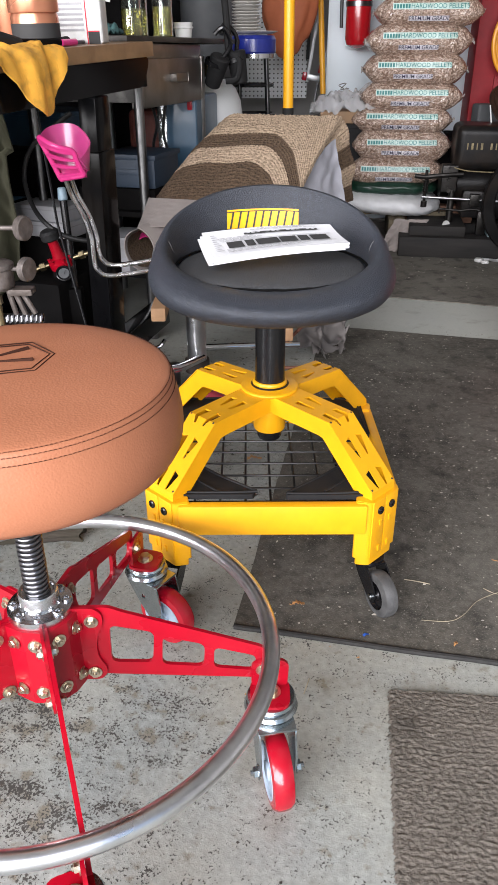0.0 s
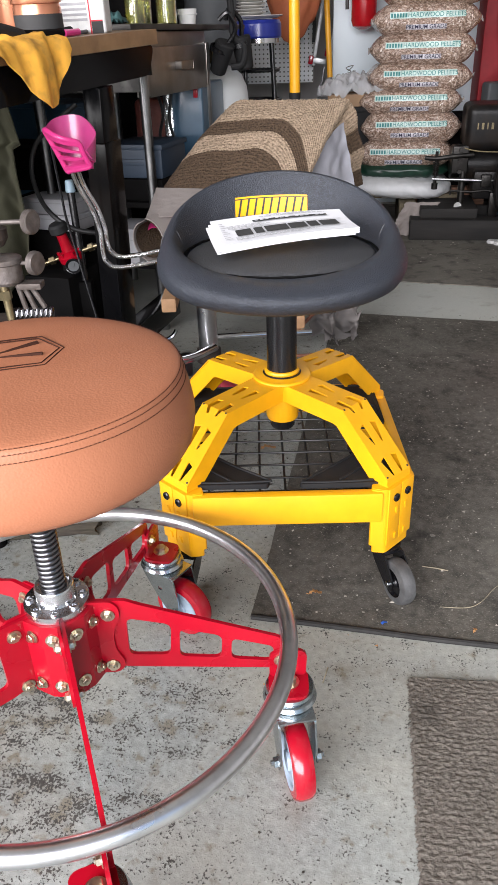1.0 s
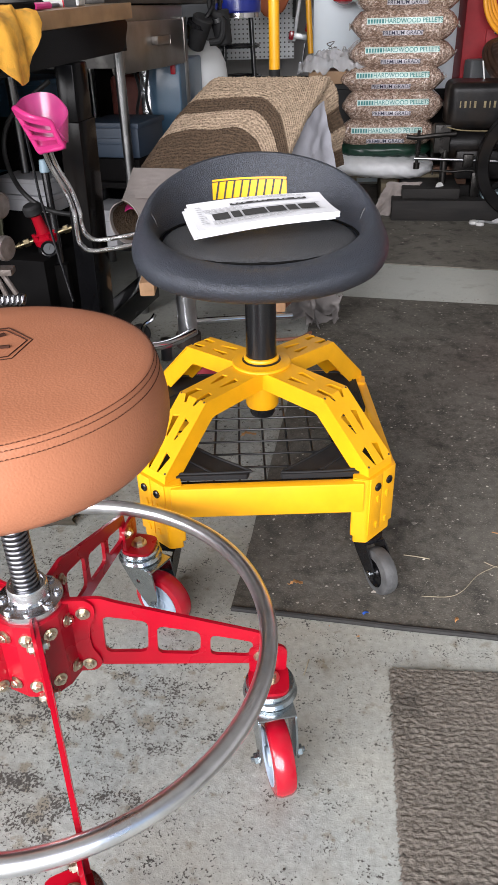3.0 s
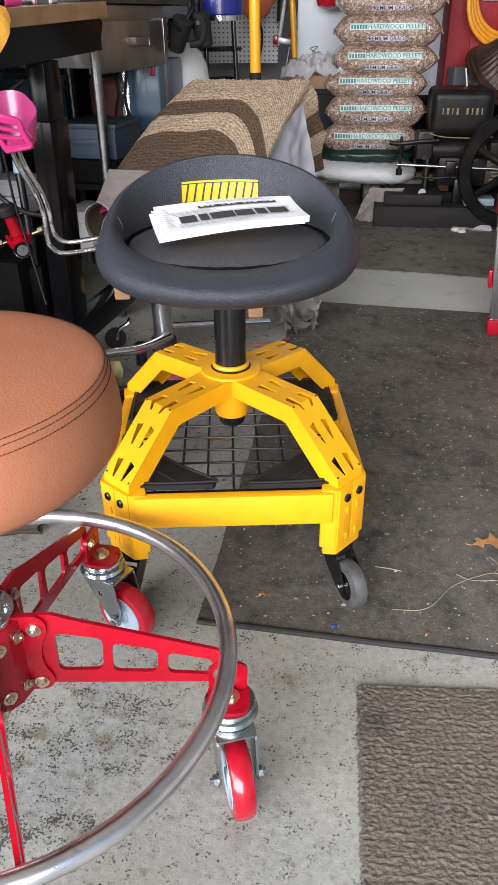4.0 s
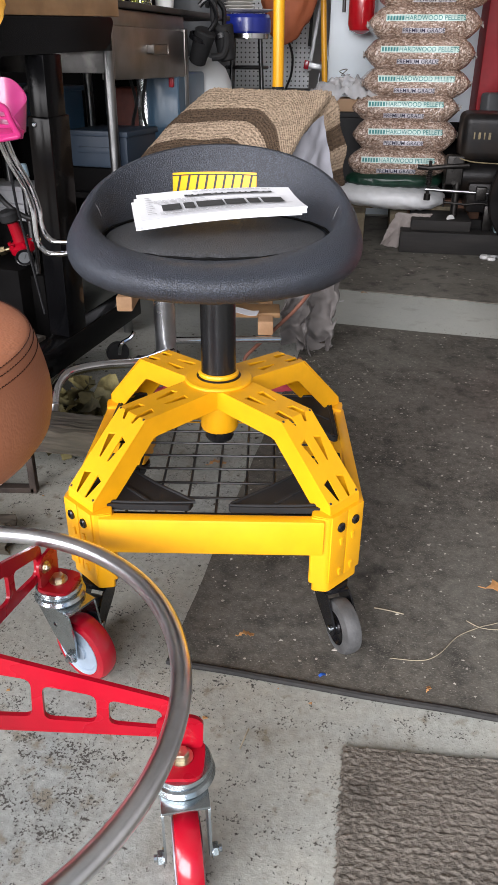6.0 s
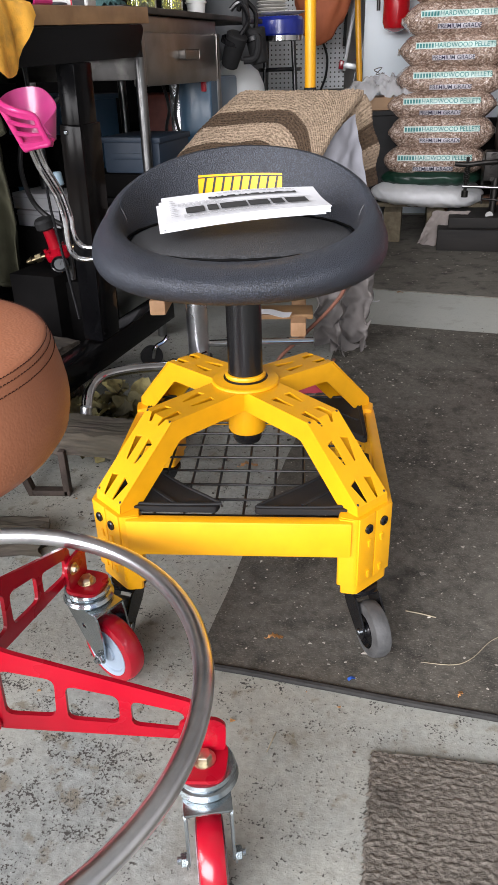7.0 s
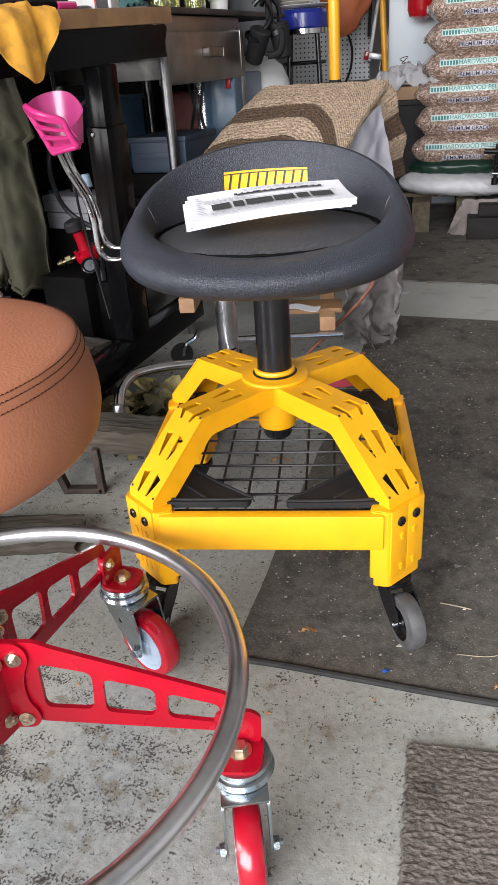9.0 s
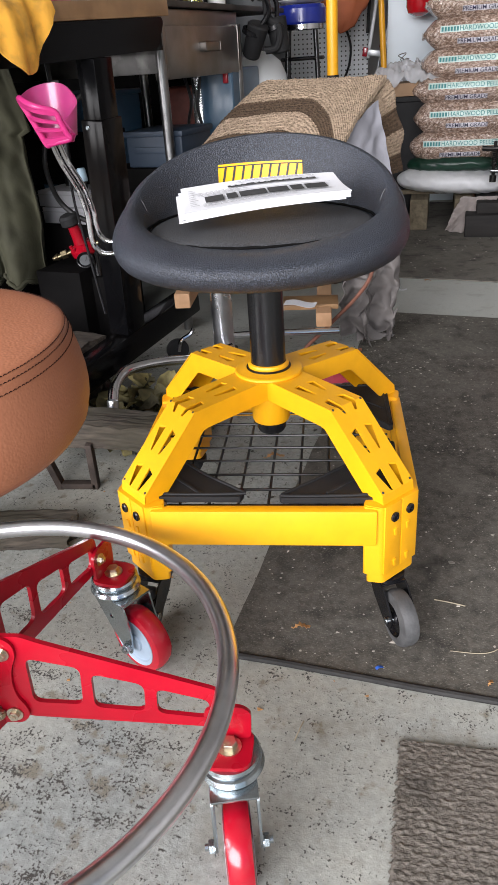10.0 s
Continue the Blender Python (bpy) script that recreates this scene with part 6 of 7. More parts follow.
def uv_sheet(fn, band, nu, nv, thick):
    """A sheet with its stripe coordinate kept as UV."""
    bm = bmesh.new()
    lay = bm.loops.layers.uv.new("UVMap")
    vs = [[bm.verts.new(fn(i / nu, j / nv)) for j in range(nv + 1)] for i in range(nu + 1)]
    for i in range(nu):
        for j in range(nv):
            f = bm.faces.new((vs[i][j], vs[i + 1][j], vs[i + 1][j + 1], vs[i][j + 1]))
            for lp, (a, c) in zip(f.loops, ((i, j), (i + 1, j), (i + 1, j + 1), (i, j + 1))):
                lp[lay].uv = (band(a / nu, c / nv), c / nv)
    # the cut edge turned down, as deep as the carpet is thick
    ring = [(i, 0) for i in range(nu)] + [(nu, j) for j in range(nv)] + [(i, nv) for i in range(nu, 0, -1)] + [(0, j) for j in range(nv, 0, -1)]
    low = {k: bm.verts.new(vs[k[0]][k[1]].co + Vector(thick)) for k in ring}
    for a, c in zip(ring, ring[1:] + ring[:1]):
        f = bm.faces.new((vs[a[0]][a[1]], vs[c[0]][c[1]], low[c], low[a]))
        for lp, (i, j) in zip(f.loops, (a, c, c, a)):
            lp[lay].uv = (band(i / nu, j / nv), j / nv)
    return bm


GREY_CLOTH = material("grey_cotton_cloth", (0.25, 0.25, 0.275), 0.9, var=0.1, scale=14, bump=0.3, bump_scale=600)
DUST_CLOTH = material("dusty_grey_cloth", (0.165, 0.150, 0.142), 0.95, var=0.2, scale=14, bump=0.4, bump_scale=500)
TAUPE_CLOTH = material("taupe_canvas_cloth", (0.33, 0.29, 0.27), 0.9, var=0.08, scale=14, bump=0.3, bump_scale=500)


def carpet():
    FL, FR, NR, NL = (-0.135, 1.43, 0.785), (0.285, 1.40, 0.775), (0.115, 1.06, 0.575), (-0.375, 1.13, 0.545)

    def top(u, v):
        p = bilinear(FL, FR, NR, NL, u, v)
        p.z += 0.025 * math.sin(math.pi * v) * (0.6 + 0.4 * math.sin(u * 3)) + 0.006 * noise.noise((u * 6, v * 6, 1))
        if u < 0.12:
            p.z -= 0.030 * ((0.12 - u) / 0.12) ** 2
        return p

    def band(u, v):
        return v - 0.62 * max(0.0, (u - 0.52) / 0.48) ** 2

    c = thing("carpet", (0, 0, 0), "folded beige loop carpet with dark brown stripes over a covered machine", "carpet")
    def nub(fn, wide, long, way=(0, 0, 1)):
        """The same sheet with its loops standing up in uneven rows."""
        def out(u, v):
            p = fn(u, v)
            row = 0.5 + 0.5 * math.sin(v * long / 0.0085 * 6.2832 / 1.0 + 1.6 * noise.noise((u * wide * 60, v * long * 40, 3)))
            p += Vector(way) * (0.0050 * row * (0.35 + 0.65 * abs(noise.noise((u * wide * 150, v * long * 120, 8)))) + 0.0035 * noise.noise((u * wide * 190, v * long * 190, 5)))
            return p
        return out
    part("top_fold", uv_sheet(nub(top, 0.46, 0.42), band, 170, 150, (0, 0, -0.016)), CARPET, c, angle=80)

    def side(u, v):
        p = bilinear((0.150, 1.345, 0.665), (0.292, 1.405, 0.765), (0.345, 1.47, 0.485), (0.235, 1.40, 0.480), u, v)
        p.x += 0.020 * math.sin(math.pi * v) * u + 0.006 * math.sin(v * 14)
        p.y -= 0.035 * math.sin(math.pi * u) * (0.3 + 0.7 * v)
        return p
    part("side_fold", uv_sheet(nub(side, 0.16, 0.28, (0.3, -0.95, 0.1)), lambda u, v: 0.12 + 0.70 * v, 60, 100, (-0.004, 0.014, 0)), CARPET, c, angle=80)

    # rolled end: a hollow roll lying under the carpet, its open end to the front
    front, back = Vector((-0.384, 0.945, 0.428)), Vector((-0.20, 1.24, 0.468))
    ax = (back - front).normalized()
    sx = ax.cross(Vector((0, 0, 1))).normalized()
    sz = sx.cross(ax)

    def roll(rad, inset):
        def fn(u, v):
            a = radians(-250 + 335 * v)
            k = rad * (1 + 0.05 * math.sin(2 * a + 1)) + 0.010 * v
            return front.lerp(back, inset + (1 - inset) * u) + sx * (k * 0.85 * math.cos(a)) + sz * (k * math.sin(a))
        return fn
    part("rolled_end", uv_sheet(nub(roll(0.054, 0.012), 0.36, 0.34), lambda u, v: 0.75, 60, 90, (0.001, 0.002, 0.001)), CARPET, c, "rolled end with brown loops inside", angle=80)
    part("backing", grid_sheet(roll(0.0655, 0.0), 24, 48, 0.003), TAUPE_CLOTH, c, "taupe canvas backing", angle=80)
    return c


carpet()
def drape(name, a, b, c, d, folds, depth, mat, label, n=50, seed=0.0):
    """Hanging cloth between four corners (top left, top right, bottom right, bottom left)."""
    def fn(u, v):
        p = bilinear(a, b, c, d, u, v)
        w = depth * (0.3 + 0.9 * v)
        p.y += w * math.sin(u * folds * 6.28 + 2.0 * noise.noise((u * 3, v * 3, seed)))
        p.x += 0.5 * w * math.cos(u * folds * 6.28 + v * 3 + seed)
        p.z += 0.4 * depth * noise.noise((u * 5, v * 5, seed + 4))
        p.x += 0.5 * depth * noise.noise((u * 9, v * 9, seed + 6))
        p.y += 0.7 * depth * noise.noise((u * 9, v * 11, seed + 8))
        p.z = max(p.z, 0.006)
        return p
    return solo(name, grid_sheet(fn, n, n, 0.002), mat, Matrix(), label, "cloth", angle=70)


drape("cloth", (0.03, 1.08, 0.555), (0.255, 1.30, 0.715), (0.33, 1.27, 0.33), (0.08, 1.10, 0.28), 2.5, 0.012, GREY_CLOTH, "pale grey cloth hanging under the carpet", seed=1.0)
drape("cloth", (-0.365, 1.125, 0.556), (-0.10, 1.07, 0.552), (-0.20, 0.955, 0.500), (-0.385, 0.950, 0.498), 1.2, 0.003, TAUPE_CLOTH, "taupe cloth draped under the carpet", seed=4.0)
drape("cloth", (0.145, 1.10, 0.33), (0.33, 1.26, 0.34), (0.325, 1.18, 0.006), (0.155, 1.12, 0.03), 2.0, 0.034, DUST_CLOTH, "grey rag hanging down to the floor", seed=7.0)
solo("cloth_corner", grid_sheet(lambda u, v: (0.19 + 0.125 * u * (1 - 0.2 * v), 1.115 + 0.06 * u + 0.08 * v * (1 - u), 0.010 + 0.05 * v * (1 - u) + 0.008 * math.sin(9 * u + 5 * v)), 20, 14, 0.002), DUST_CLOTH, Matrix(), "grey cloth corner lying on the mat", "cloth", angle=70)
mach = thing("covered_machine", (-0.05, 1.28, 0.0), "dark machine on timber skids hidden under cloth and carpet", "machine")
part("body", box(0.44, 0.26, 0.34, (0.0, 0.12, 0.33), 0.03, 3), DARK, mach)
part("top_block", box(0.26, 0.16, 0.16, (0.06, 0.10, 0.59), 0.03, 3), DARK, mach)
for x in (-0.285, 0.135):
    part("skid", box(0.048, 0.60, 0.046, (x, -0.05 if x < 0 else 0.0, 0.222 if x < 0 else 0.135), 0.006), FRESH_WOOD, mach, "sawn pine skid with its end showing")
part("cross_board", box(0.24, 0.10, 0.016, (0.06, -0.19, 0.157), 0.003), BUTCHER, mach)
solo("paper", grid_sheet(lambda u, v: (0.10 * u, 0.035 * v, 0.004 * math.sin(u * 6)), 10, 6, 0.0008), WHITE_PAPER, pose(-0.04, 1.02, 0.172, 8, 0, -14), "loose sheet of paper on a board", "paper")
CORD = material("brown_cord", (0.20, 0.08, 0.05), 0.7, var=0.2)
solo("cord", tube(smooth_path([(0.24, 1.14, 0.34), (0.235, 1.12, 0.24), (0.19, 1.10, 0.17), (0.10, 1.06, 0.09), (0.02, 1.02, 0.012), (0.14, 1.00, 0.010), (0.20, 1.05, 0.010)], 8), 0.006, 8), CORD, Matrix(), "brown electric cord trailing to the floor", "cord")
solo("pink_scrap", grid_sheet(lambda u, v: (0.06 * u, 0.03 * v, 0.028 * v * (0.3 + u) + 0.008 * math.sin(5 * u)), 10, 6, 0.002), PINK, pose(-0.385, 0.985, 0.452, 0, 0, 0), "scrap of pink plastic under the carpet", "scrap")

RED_FILM = material("faded_red_plastic", (0.34, 0.03, 0.05), 0.45, var=0.2, scale=30)
for x, y, w, turn in ((0.10, 0.82, 0.10, 12), (-0.185, 0.76, 0.08, -8)):
    solo("red_scrap", grid_sheet(lambda u, v: (w * (u - 0.5) * 1.6, 0.06 * (v - 0.5), 0.004 + 0.030 * math.sin(math.pi * v) * math.sin(math.pi * u) + 0.014 * abs(noise.noise((u * 5, v * 5, x * 9)))), 16, 10, 0.0015), RED_FILM, pose(x, y, 0.0, 0, 0, turn), "crumpled faded red plastic on the floor", "scrap", group="red plastic scraps", angle=70)

# yellow post with a black foot
yp = thing("yellow_post", (0.121, 1.86, 0.0), "yellow painted round post with a black lower end", "post")
part("tube", rod((0, 0, 0.775), (-0.006, 0, 1.75), 0.0205, seg=28), YELLOW, yp)
part("foot", rod((0, 0, 0.0), (0, 0, 0.775), 0.0225, seg=28), BLACK_PLASTIC, yp, "black lower sleeve")

# blue bar stool with plates
BLUE = material("blue_vinyl", (0.010, 0.022, 0.23), 0.3, var=0.1, coat=0.3)
bs = thing("bar_stool", (-0.012, 2.62, 0.0), "bar stool with a blue vinyl seat and black metal legs", "stool")
part("seat", lathe([(0, 0.965), (0.103, 0.965), (0.108, 0.972), (0.108, 1.025), (0.100, 1.04), (0, 1.045)], 48), BLUE, bs, "blue vinyl seat")
part("ring_band", lathe([(0.098, 0.945), (0.104, 0.945), (0.104, 0.965), (0.098, 0.965)], 40), CHROME, bs)
for a in (45, 135, 225, 315):
    c, s = math.cos(radians(a)), math.sin(radians(a))
    part("leg", rod((0.085 * c, 0.085 * s, 0.95), (0.15 * c, 0.15 * s, 0.0), 0.0105, seg=16), BLACK_METAL, bs, "gloss black leg")
for z in (0.83, 0.70, 0.35):
    k = 0.085 + 0.065 * (0.95 - z) / 0.95
    part("foot_ring", tube([(k * 1.0 * math.cos(t), k * math.sin(t), z) for t in [6.2832 * i / 40 for i in range(40)]], 0.008, 10, closed=True), BLACK_METAL, bs)
PLATE = material("white_plate_stack", (0.70, 0.68, 0.64), 0.35, var=0.06, scale=6)
p0 = None
for k in range(11):
    m = pose(-0.045 + 0.002 * math.sin(k * 2), 2.60, 1.046 + 0.013 * k, 0, 0, 30 * k)
    if p0 is None:
        bm = lathe([(0, 0), (0.035, 0), (0.055, 0.006), (0.068, 0.012), (0.067, 0.0135), (0.053, 0.008), (0.033, 0.003), (0, 0.003)], 40)
        p0 = solo("plate", bm, PLATE, m, "white plate in a stack on the blue stool", "plate", group="stack of plates")
    else:
        copy_thing(p0, m)
solo("plate", lathe([(0, 0), (0.055, 0), (0.085, 0.010), (0.083, 0.012), (0.054, 0.003), (0, 0.003)], 40), PLATE, pose(0.02, 2.60, 1.0465), "wide white plate under the stack", "plate", group="stack of plates")


# pegboard, clamps and the orange bag
def pegboard_material():
    m, nt, b = blank("white_pegboard", 0.6)
    tc = nt.nodes.new("ShaderNodeTexCoord")
    sc = nt.nodes.new("ShaderNodeVectorMath")
    sc.operation = "SCALE"
    sc.inputs["Scale"].default_value = 38.0
    nt.links.new(tc.outputs["Object"], sc.inputs[0])
    fr = nt.nodes.new("ShaderNodeVectorMath")
    fr.operation = "FRACTION"
    nt.links.new(sc.outputs[0], fr.inputs[0])
    sub = nt.nodes.new("ShaderNodeVectorMath")
    sub.operation = "SUBTRACT"
    sub.inputs[1].default_value = (0.5, 0.5, 0.5)
    nt.links.new(fr.outputs[0], sub.inputs[0])
    flat = nt.nodes.new("ShaderNodeVectorMath")
    flat.operation = "MULTIPLY"
    flat.inputs[1].default_value = (1, 0, 1)
    nt.links.new(sub.outputs[0], flat.inputs[0])
    ln = nt.nodes.new("ShaderNodeVectorMath")
    ln.operation = "LENGTH"
    nt.links.new(flat.outputs[0], ln.inputs[0])
    wall = ramp(nt, noise_node(nt, 5, 3), [(0.3, (0.66, 0.68, 0.69)), (0.7, (0.76, 0.78, 0.79))])
    hole = ramp(nt, ln.outputs["Value"], [(0.16, (1, 1, 1)), (0.20, (0, 0, 0))])
    nt.links.new(mix(nt, hole, wall, (0.02, 0.02, 0.02)), b.inputs["Base Color"])
    return m


solo("pegboard", box(1.30, 0.008, 1.0, (0, 0, 0), 0.001), pegboard_material(), pose(-0.30, 4.02, 1.20, 0, 0, -4), "white perforated pegboard on the back wall", "pegboard", kind="structure")
slab("wall_back_lower", -1.5, 0.40, 3.75, 3.95, 0.0, 0.60, DARK, "dark low bench front at the back", "wall")
solo("wall_panel", box(0.98, 0.10, 2.3, (0, 0, 1.15), 0.004), WHITE_WALL, pose(0.93, 3.62, 0.0, 0, 0, -5), "white painted wall panel behind the bag stack", "wall", kind="structure")
ORANGE = material("orange_canvas_bag", (0.36, 0.10, 0.040), 0.75, var=0.15, scale=10, bump=0.3, bump_scale=200)


def orange_bag():
    bm = bmesh.new()
    bmesh.ops.create_uvsphere(bm, u_segments=40, v_segments=28, radius=1.0)
    for v in bm.verts:
        x, y, z = v.co
        pinch = 1.0 - 0.35 * max(0, z)
        f = 1 + 0.10 * noise.noise((x * 2.5, y * 2.5, z * 2.0)) + 0.05 * noise.noise((x * 7, y * 7, z * 3))
        v.co = Vector((x * 0.155 * pinch * f + 0.03 * z, y * 0.09 * f, z * 0.31 * f - 0.02 * x))
    t = thing("orange_bag", (0.205, 3.42, 1.255), "rust-orange canvas bag hanging on the back wall", "bag")
    part("sack", bm, ORANGE, t, angle=80)
    part("strap", tube(smooth_path([(0.06, -0.02, 0.26), (0.02, 0.30, 0.48), (0.0, 0.60, 0.44), (-0.03, 0.30, 0.46), (-0.03, -0.02, 0.26)], 8), 0.012, 8), ORANGE, t)
    return t


orange_bag()
CLAMP_GREY = material("grey_clamp_bar", (0.42, 0.43, 0.44), 0.4, metal=0.8, var=0.15)


def bar_clamp(m, L, label):
    t = thing("bar_clamp", m, label, "clamp", group="bar clamps")
    part("bar", box(0.022, 0.008, L, (0, 0, L / 2), 0.002), CLAMP_GREY, t)
    part("jaw", box(0.085, 0.02, 0.035, (0.035, 0, 0.03), 0.006), CLAMP_GREY, t)
    part("pad", box(0.03, 0.024, 0.05, (-0.02, 0, 0.03), 0.006), RED_WHEEL, t, "faded red pad")
    part("screw", rod((0.07, 0, 0.0), (0.07, 0, -0.14), 0.007, seg=10), DARK_STEEL, t)
    return t


bar_clamp(pose(0.34, 3.86, 0.80, 0, 9, -4), 0.9, "grey bar clamp hanging on the pegboard")
bar_clamp(pose(0.44, 3.84, 0.84, 0, 10, -4), 0.9, "grey bar clamp hanging on the pegboard")
solo("dark_bar", box(0.018, 0.012, 0.42, (0, 0, 0.21), 0.003), BLACK_PLASTIC, pose(0.335, 3.80, 0.93, 0, 3, 0), "black bar hanging on the pegboard", "bar")
solo("hanging_cable", tube(smooth_path([(0.20, 3.80, 0.98), (0.235, 3.78, 0.88), (0.23, 3.78, 0.78), (0.20, 3.80, 0.70)], 8), 0.007, 8), HOSE, Matrix(), "black cable hanging on the pegboard", "cable")
tp = thing("yellow_pole", (0.418, 3.55, 0.0), "thin yellow tool handle leaning on the wall", "pole")
part("shaft", rod((0.0, 0, 0.745), (-0.062, 0.04, 1.70), 0.0165, seg=20), YELLOW, tp)
part("ferrule", rod((0.012, -0.01, 0.45), (0.0, 0, 0.745), 0.011, seg=16), DARK_STEEL, tp, "dark steel ferrule")

# extinguisher
FIRE_RED = material("extinguisher_red", (0.42, 0.006, 0.012), 0.25, var=0.08, coat=0.5)
ex = thing("fire_extinguisher", (0.595, 3.46, 0.0), "red fire extinguisher on a wall bracket", "extinguisher")
part("cylinder", lathe([(0, 0.985), (0.030, 0.988), (0.062, 1.005), (0.072, 1.035), (0.072, 1.30), (0.060, 1.335), (0.03, 1.355), (0, 1.356)], 40), FIRE_RED, ex)
part("strap", lathe([(0.073, 1.195), (0.0755, 1.195), (0.0755, 1.22), (0.073, 1.22)], 40), DARK_STEEL, ex, "dark strap")
part("label", lathe([(0.0725, 1.235), (0.0738, 1.235), (0.0738, 1.29), (0.0725, 1.29)], 40), WHITE_PAPER, ex, "white label band")
part("valve", rod((0, 0, 1.35), (0, 0, 1.41), 0.02, seg=18), BLACK_METAL, ex)
part("hose", tube(smooth_path([(-0.02, -0.01, 1.39), (-0.085, -0.02, 1.36), (-0.10, -0.02, 1.25), (-0.098, -0.02, 1.09)], 8), 0.010, 10), HOSE, ex, "black discharge hose")
part("bracket", box(0.05, 0.07, 0.25, (0, 0.085, 1.15), 0.004), DARK_STEEL, ex)


# ---- bags of pellets ----
def pellet_material():
    m, nt, b = blank("wood_pellets_in_plastic", 0.22)
    tc = nt.nodes.new("ShaderNodeTexCoord")
    warp = nt.nodes.new("ShaderNodeTexNoise")
    warp.inputs["Scale"].default_value = 22
    nt.links.new(tc.outputs["Object"], warp.inputs["Vector"])
    add = nt.nodes.new("ShaderNodeMix")
    add.data_type = "VECTOR"
    add.inputs[0].default_value = 0.06
    nt.links.new(tc.outputs["Object"], add.inputs[4])
    nt.links.new(warp.outputs["Color"], add.inputs[5])
    # short rods: cells squeezed across, lying two ways
    def rods(turn, scale):
        squeeze = nt.nodes.new("ShaderNodeMapping")
        squeeze.inputs["Rotation"].default_value = (0.0, radians(turn), 0.0)
        squeeze.inputs["Scale"].default_value = (0.36, 0.7, 1.0)
        nt.links.new(add.outputs[1], squeeze.inputs[0])
        cells = nt.nodes.new("ShaderNodeTexVoronoi")
        cells.inputs["Scale"].default_value = scale
        nt.links.new(squeeze.outputs[0], cells.inputs["Vector"])
        return cells
    one, two = rods(38, 165), rods(-48, 175)
    way = ramp(nt, noise_node(nt, 55, 2), [(0.48, (0, 0, 0)), (0.52, (1, 1, 1))])
    colour = mix(nt, way, one.outputs["Color"], two.outputs["Color"])
    depth = mix(nt, way, one.outputs["Distance"], two.outputs["Distance"])
    sep = nt.nodes.new("ShaderNodeSeparateColor")
    nt.links.new(colour, sep.inputs[0])
    tone = ramp(nt, sep.outputs[0], [(0.0, (0.37, 0.25, 0.185)), (0.5, (0.53, 0.395, 0.315)), (1.0, (0.74, 0.61, 0.52))])
    gap = ramp(nt, depth, [(0.32, (1, 1, 1)), (0.66, (0.36, 0.31, 0.28))])
    mx = nt.nodes.new("ShaderNodeMix")
    mx.data_type, mx.blend_type = "RGBA", "MULTIPLY"
    mx.inputs[0].default_value = 0.95
    nt.links.new(tone, mx.inputs[6])
    nt.links.new(gap, mx.inputs[7])
    nt.links.new(mx.outputs[2], b.inputs["Base Color"])
    b.inputs["Coat Weight"].default_value = 1.0
    b.inputs["Coat Roughness"].default_value = 0.05
    b.inputs["Coat IOR"].default_value = 1.7
    b.inputs["Specular IOR Level"].default_value = 0.1
    b.inputs["Roughness"].default_value = 0.6
    creases = noise_node(nt, 48, 2, 0.5, (1.6, 1, 0.8))
    bump_to(nt, math_node(nt, "MULTIPLY_ADD", depth, -0.15, creases), 0.8, 0.016)
    nt.links.new(b.inputs["Normal"].links[0].from_socket, b.inputs["Coat Normal"])
    return m


PELLETS = pellet_material()
TEAL_INK = material("teal_ink", (0.02, 0.19, 0.18), 0.5, var=0.1)
NAVY_INK = material("navy_ink", (0.010, 0.011, 0.04), 0.5, var=0.1)
PALE_BAND = material("pale_print_band", (0.60, 0.58, 0.62), 0.35, var=0.12, scale=30)
MINT_BAND = material("pale_mint_print_band", (0.50, 0.64, 0.59), 0.35, var=0.15, scale=30)
CLEAR_EAR = material("crumpled_clear_plastic", (0.48, 0.46, 0.43), 0.2, var=0.2, scale=30, coat=0.5, bump=0.8, bump_scale=40)


def text_bmesh(text, size):
    cu = bpy.data.curves.new("t", "FONT")
    cu.body, cu.size, cu.offset = text, size, 0.00012
    cu.align_x, cu.align_y = "CENTER", "CENTER"
    ob = bpy.data.objects.new("t", cu)
    scene.collection.objects.link(ob)
    dg = bpy.context.evaluated_depsgraph_get()
    me = bpy.data.meshes.new_from_object(ob.evaluated_get(dg))
    bpy.data.objects.remove(ob)
    bm = bmesh.new()
    bm.from_mesh(me)
    bpy.data.meshes.remove(me)
    return bm


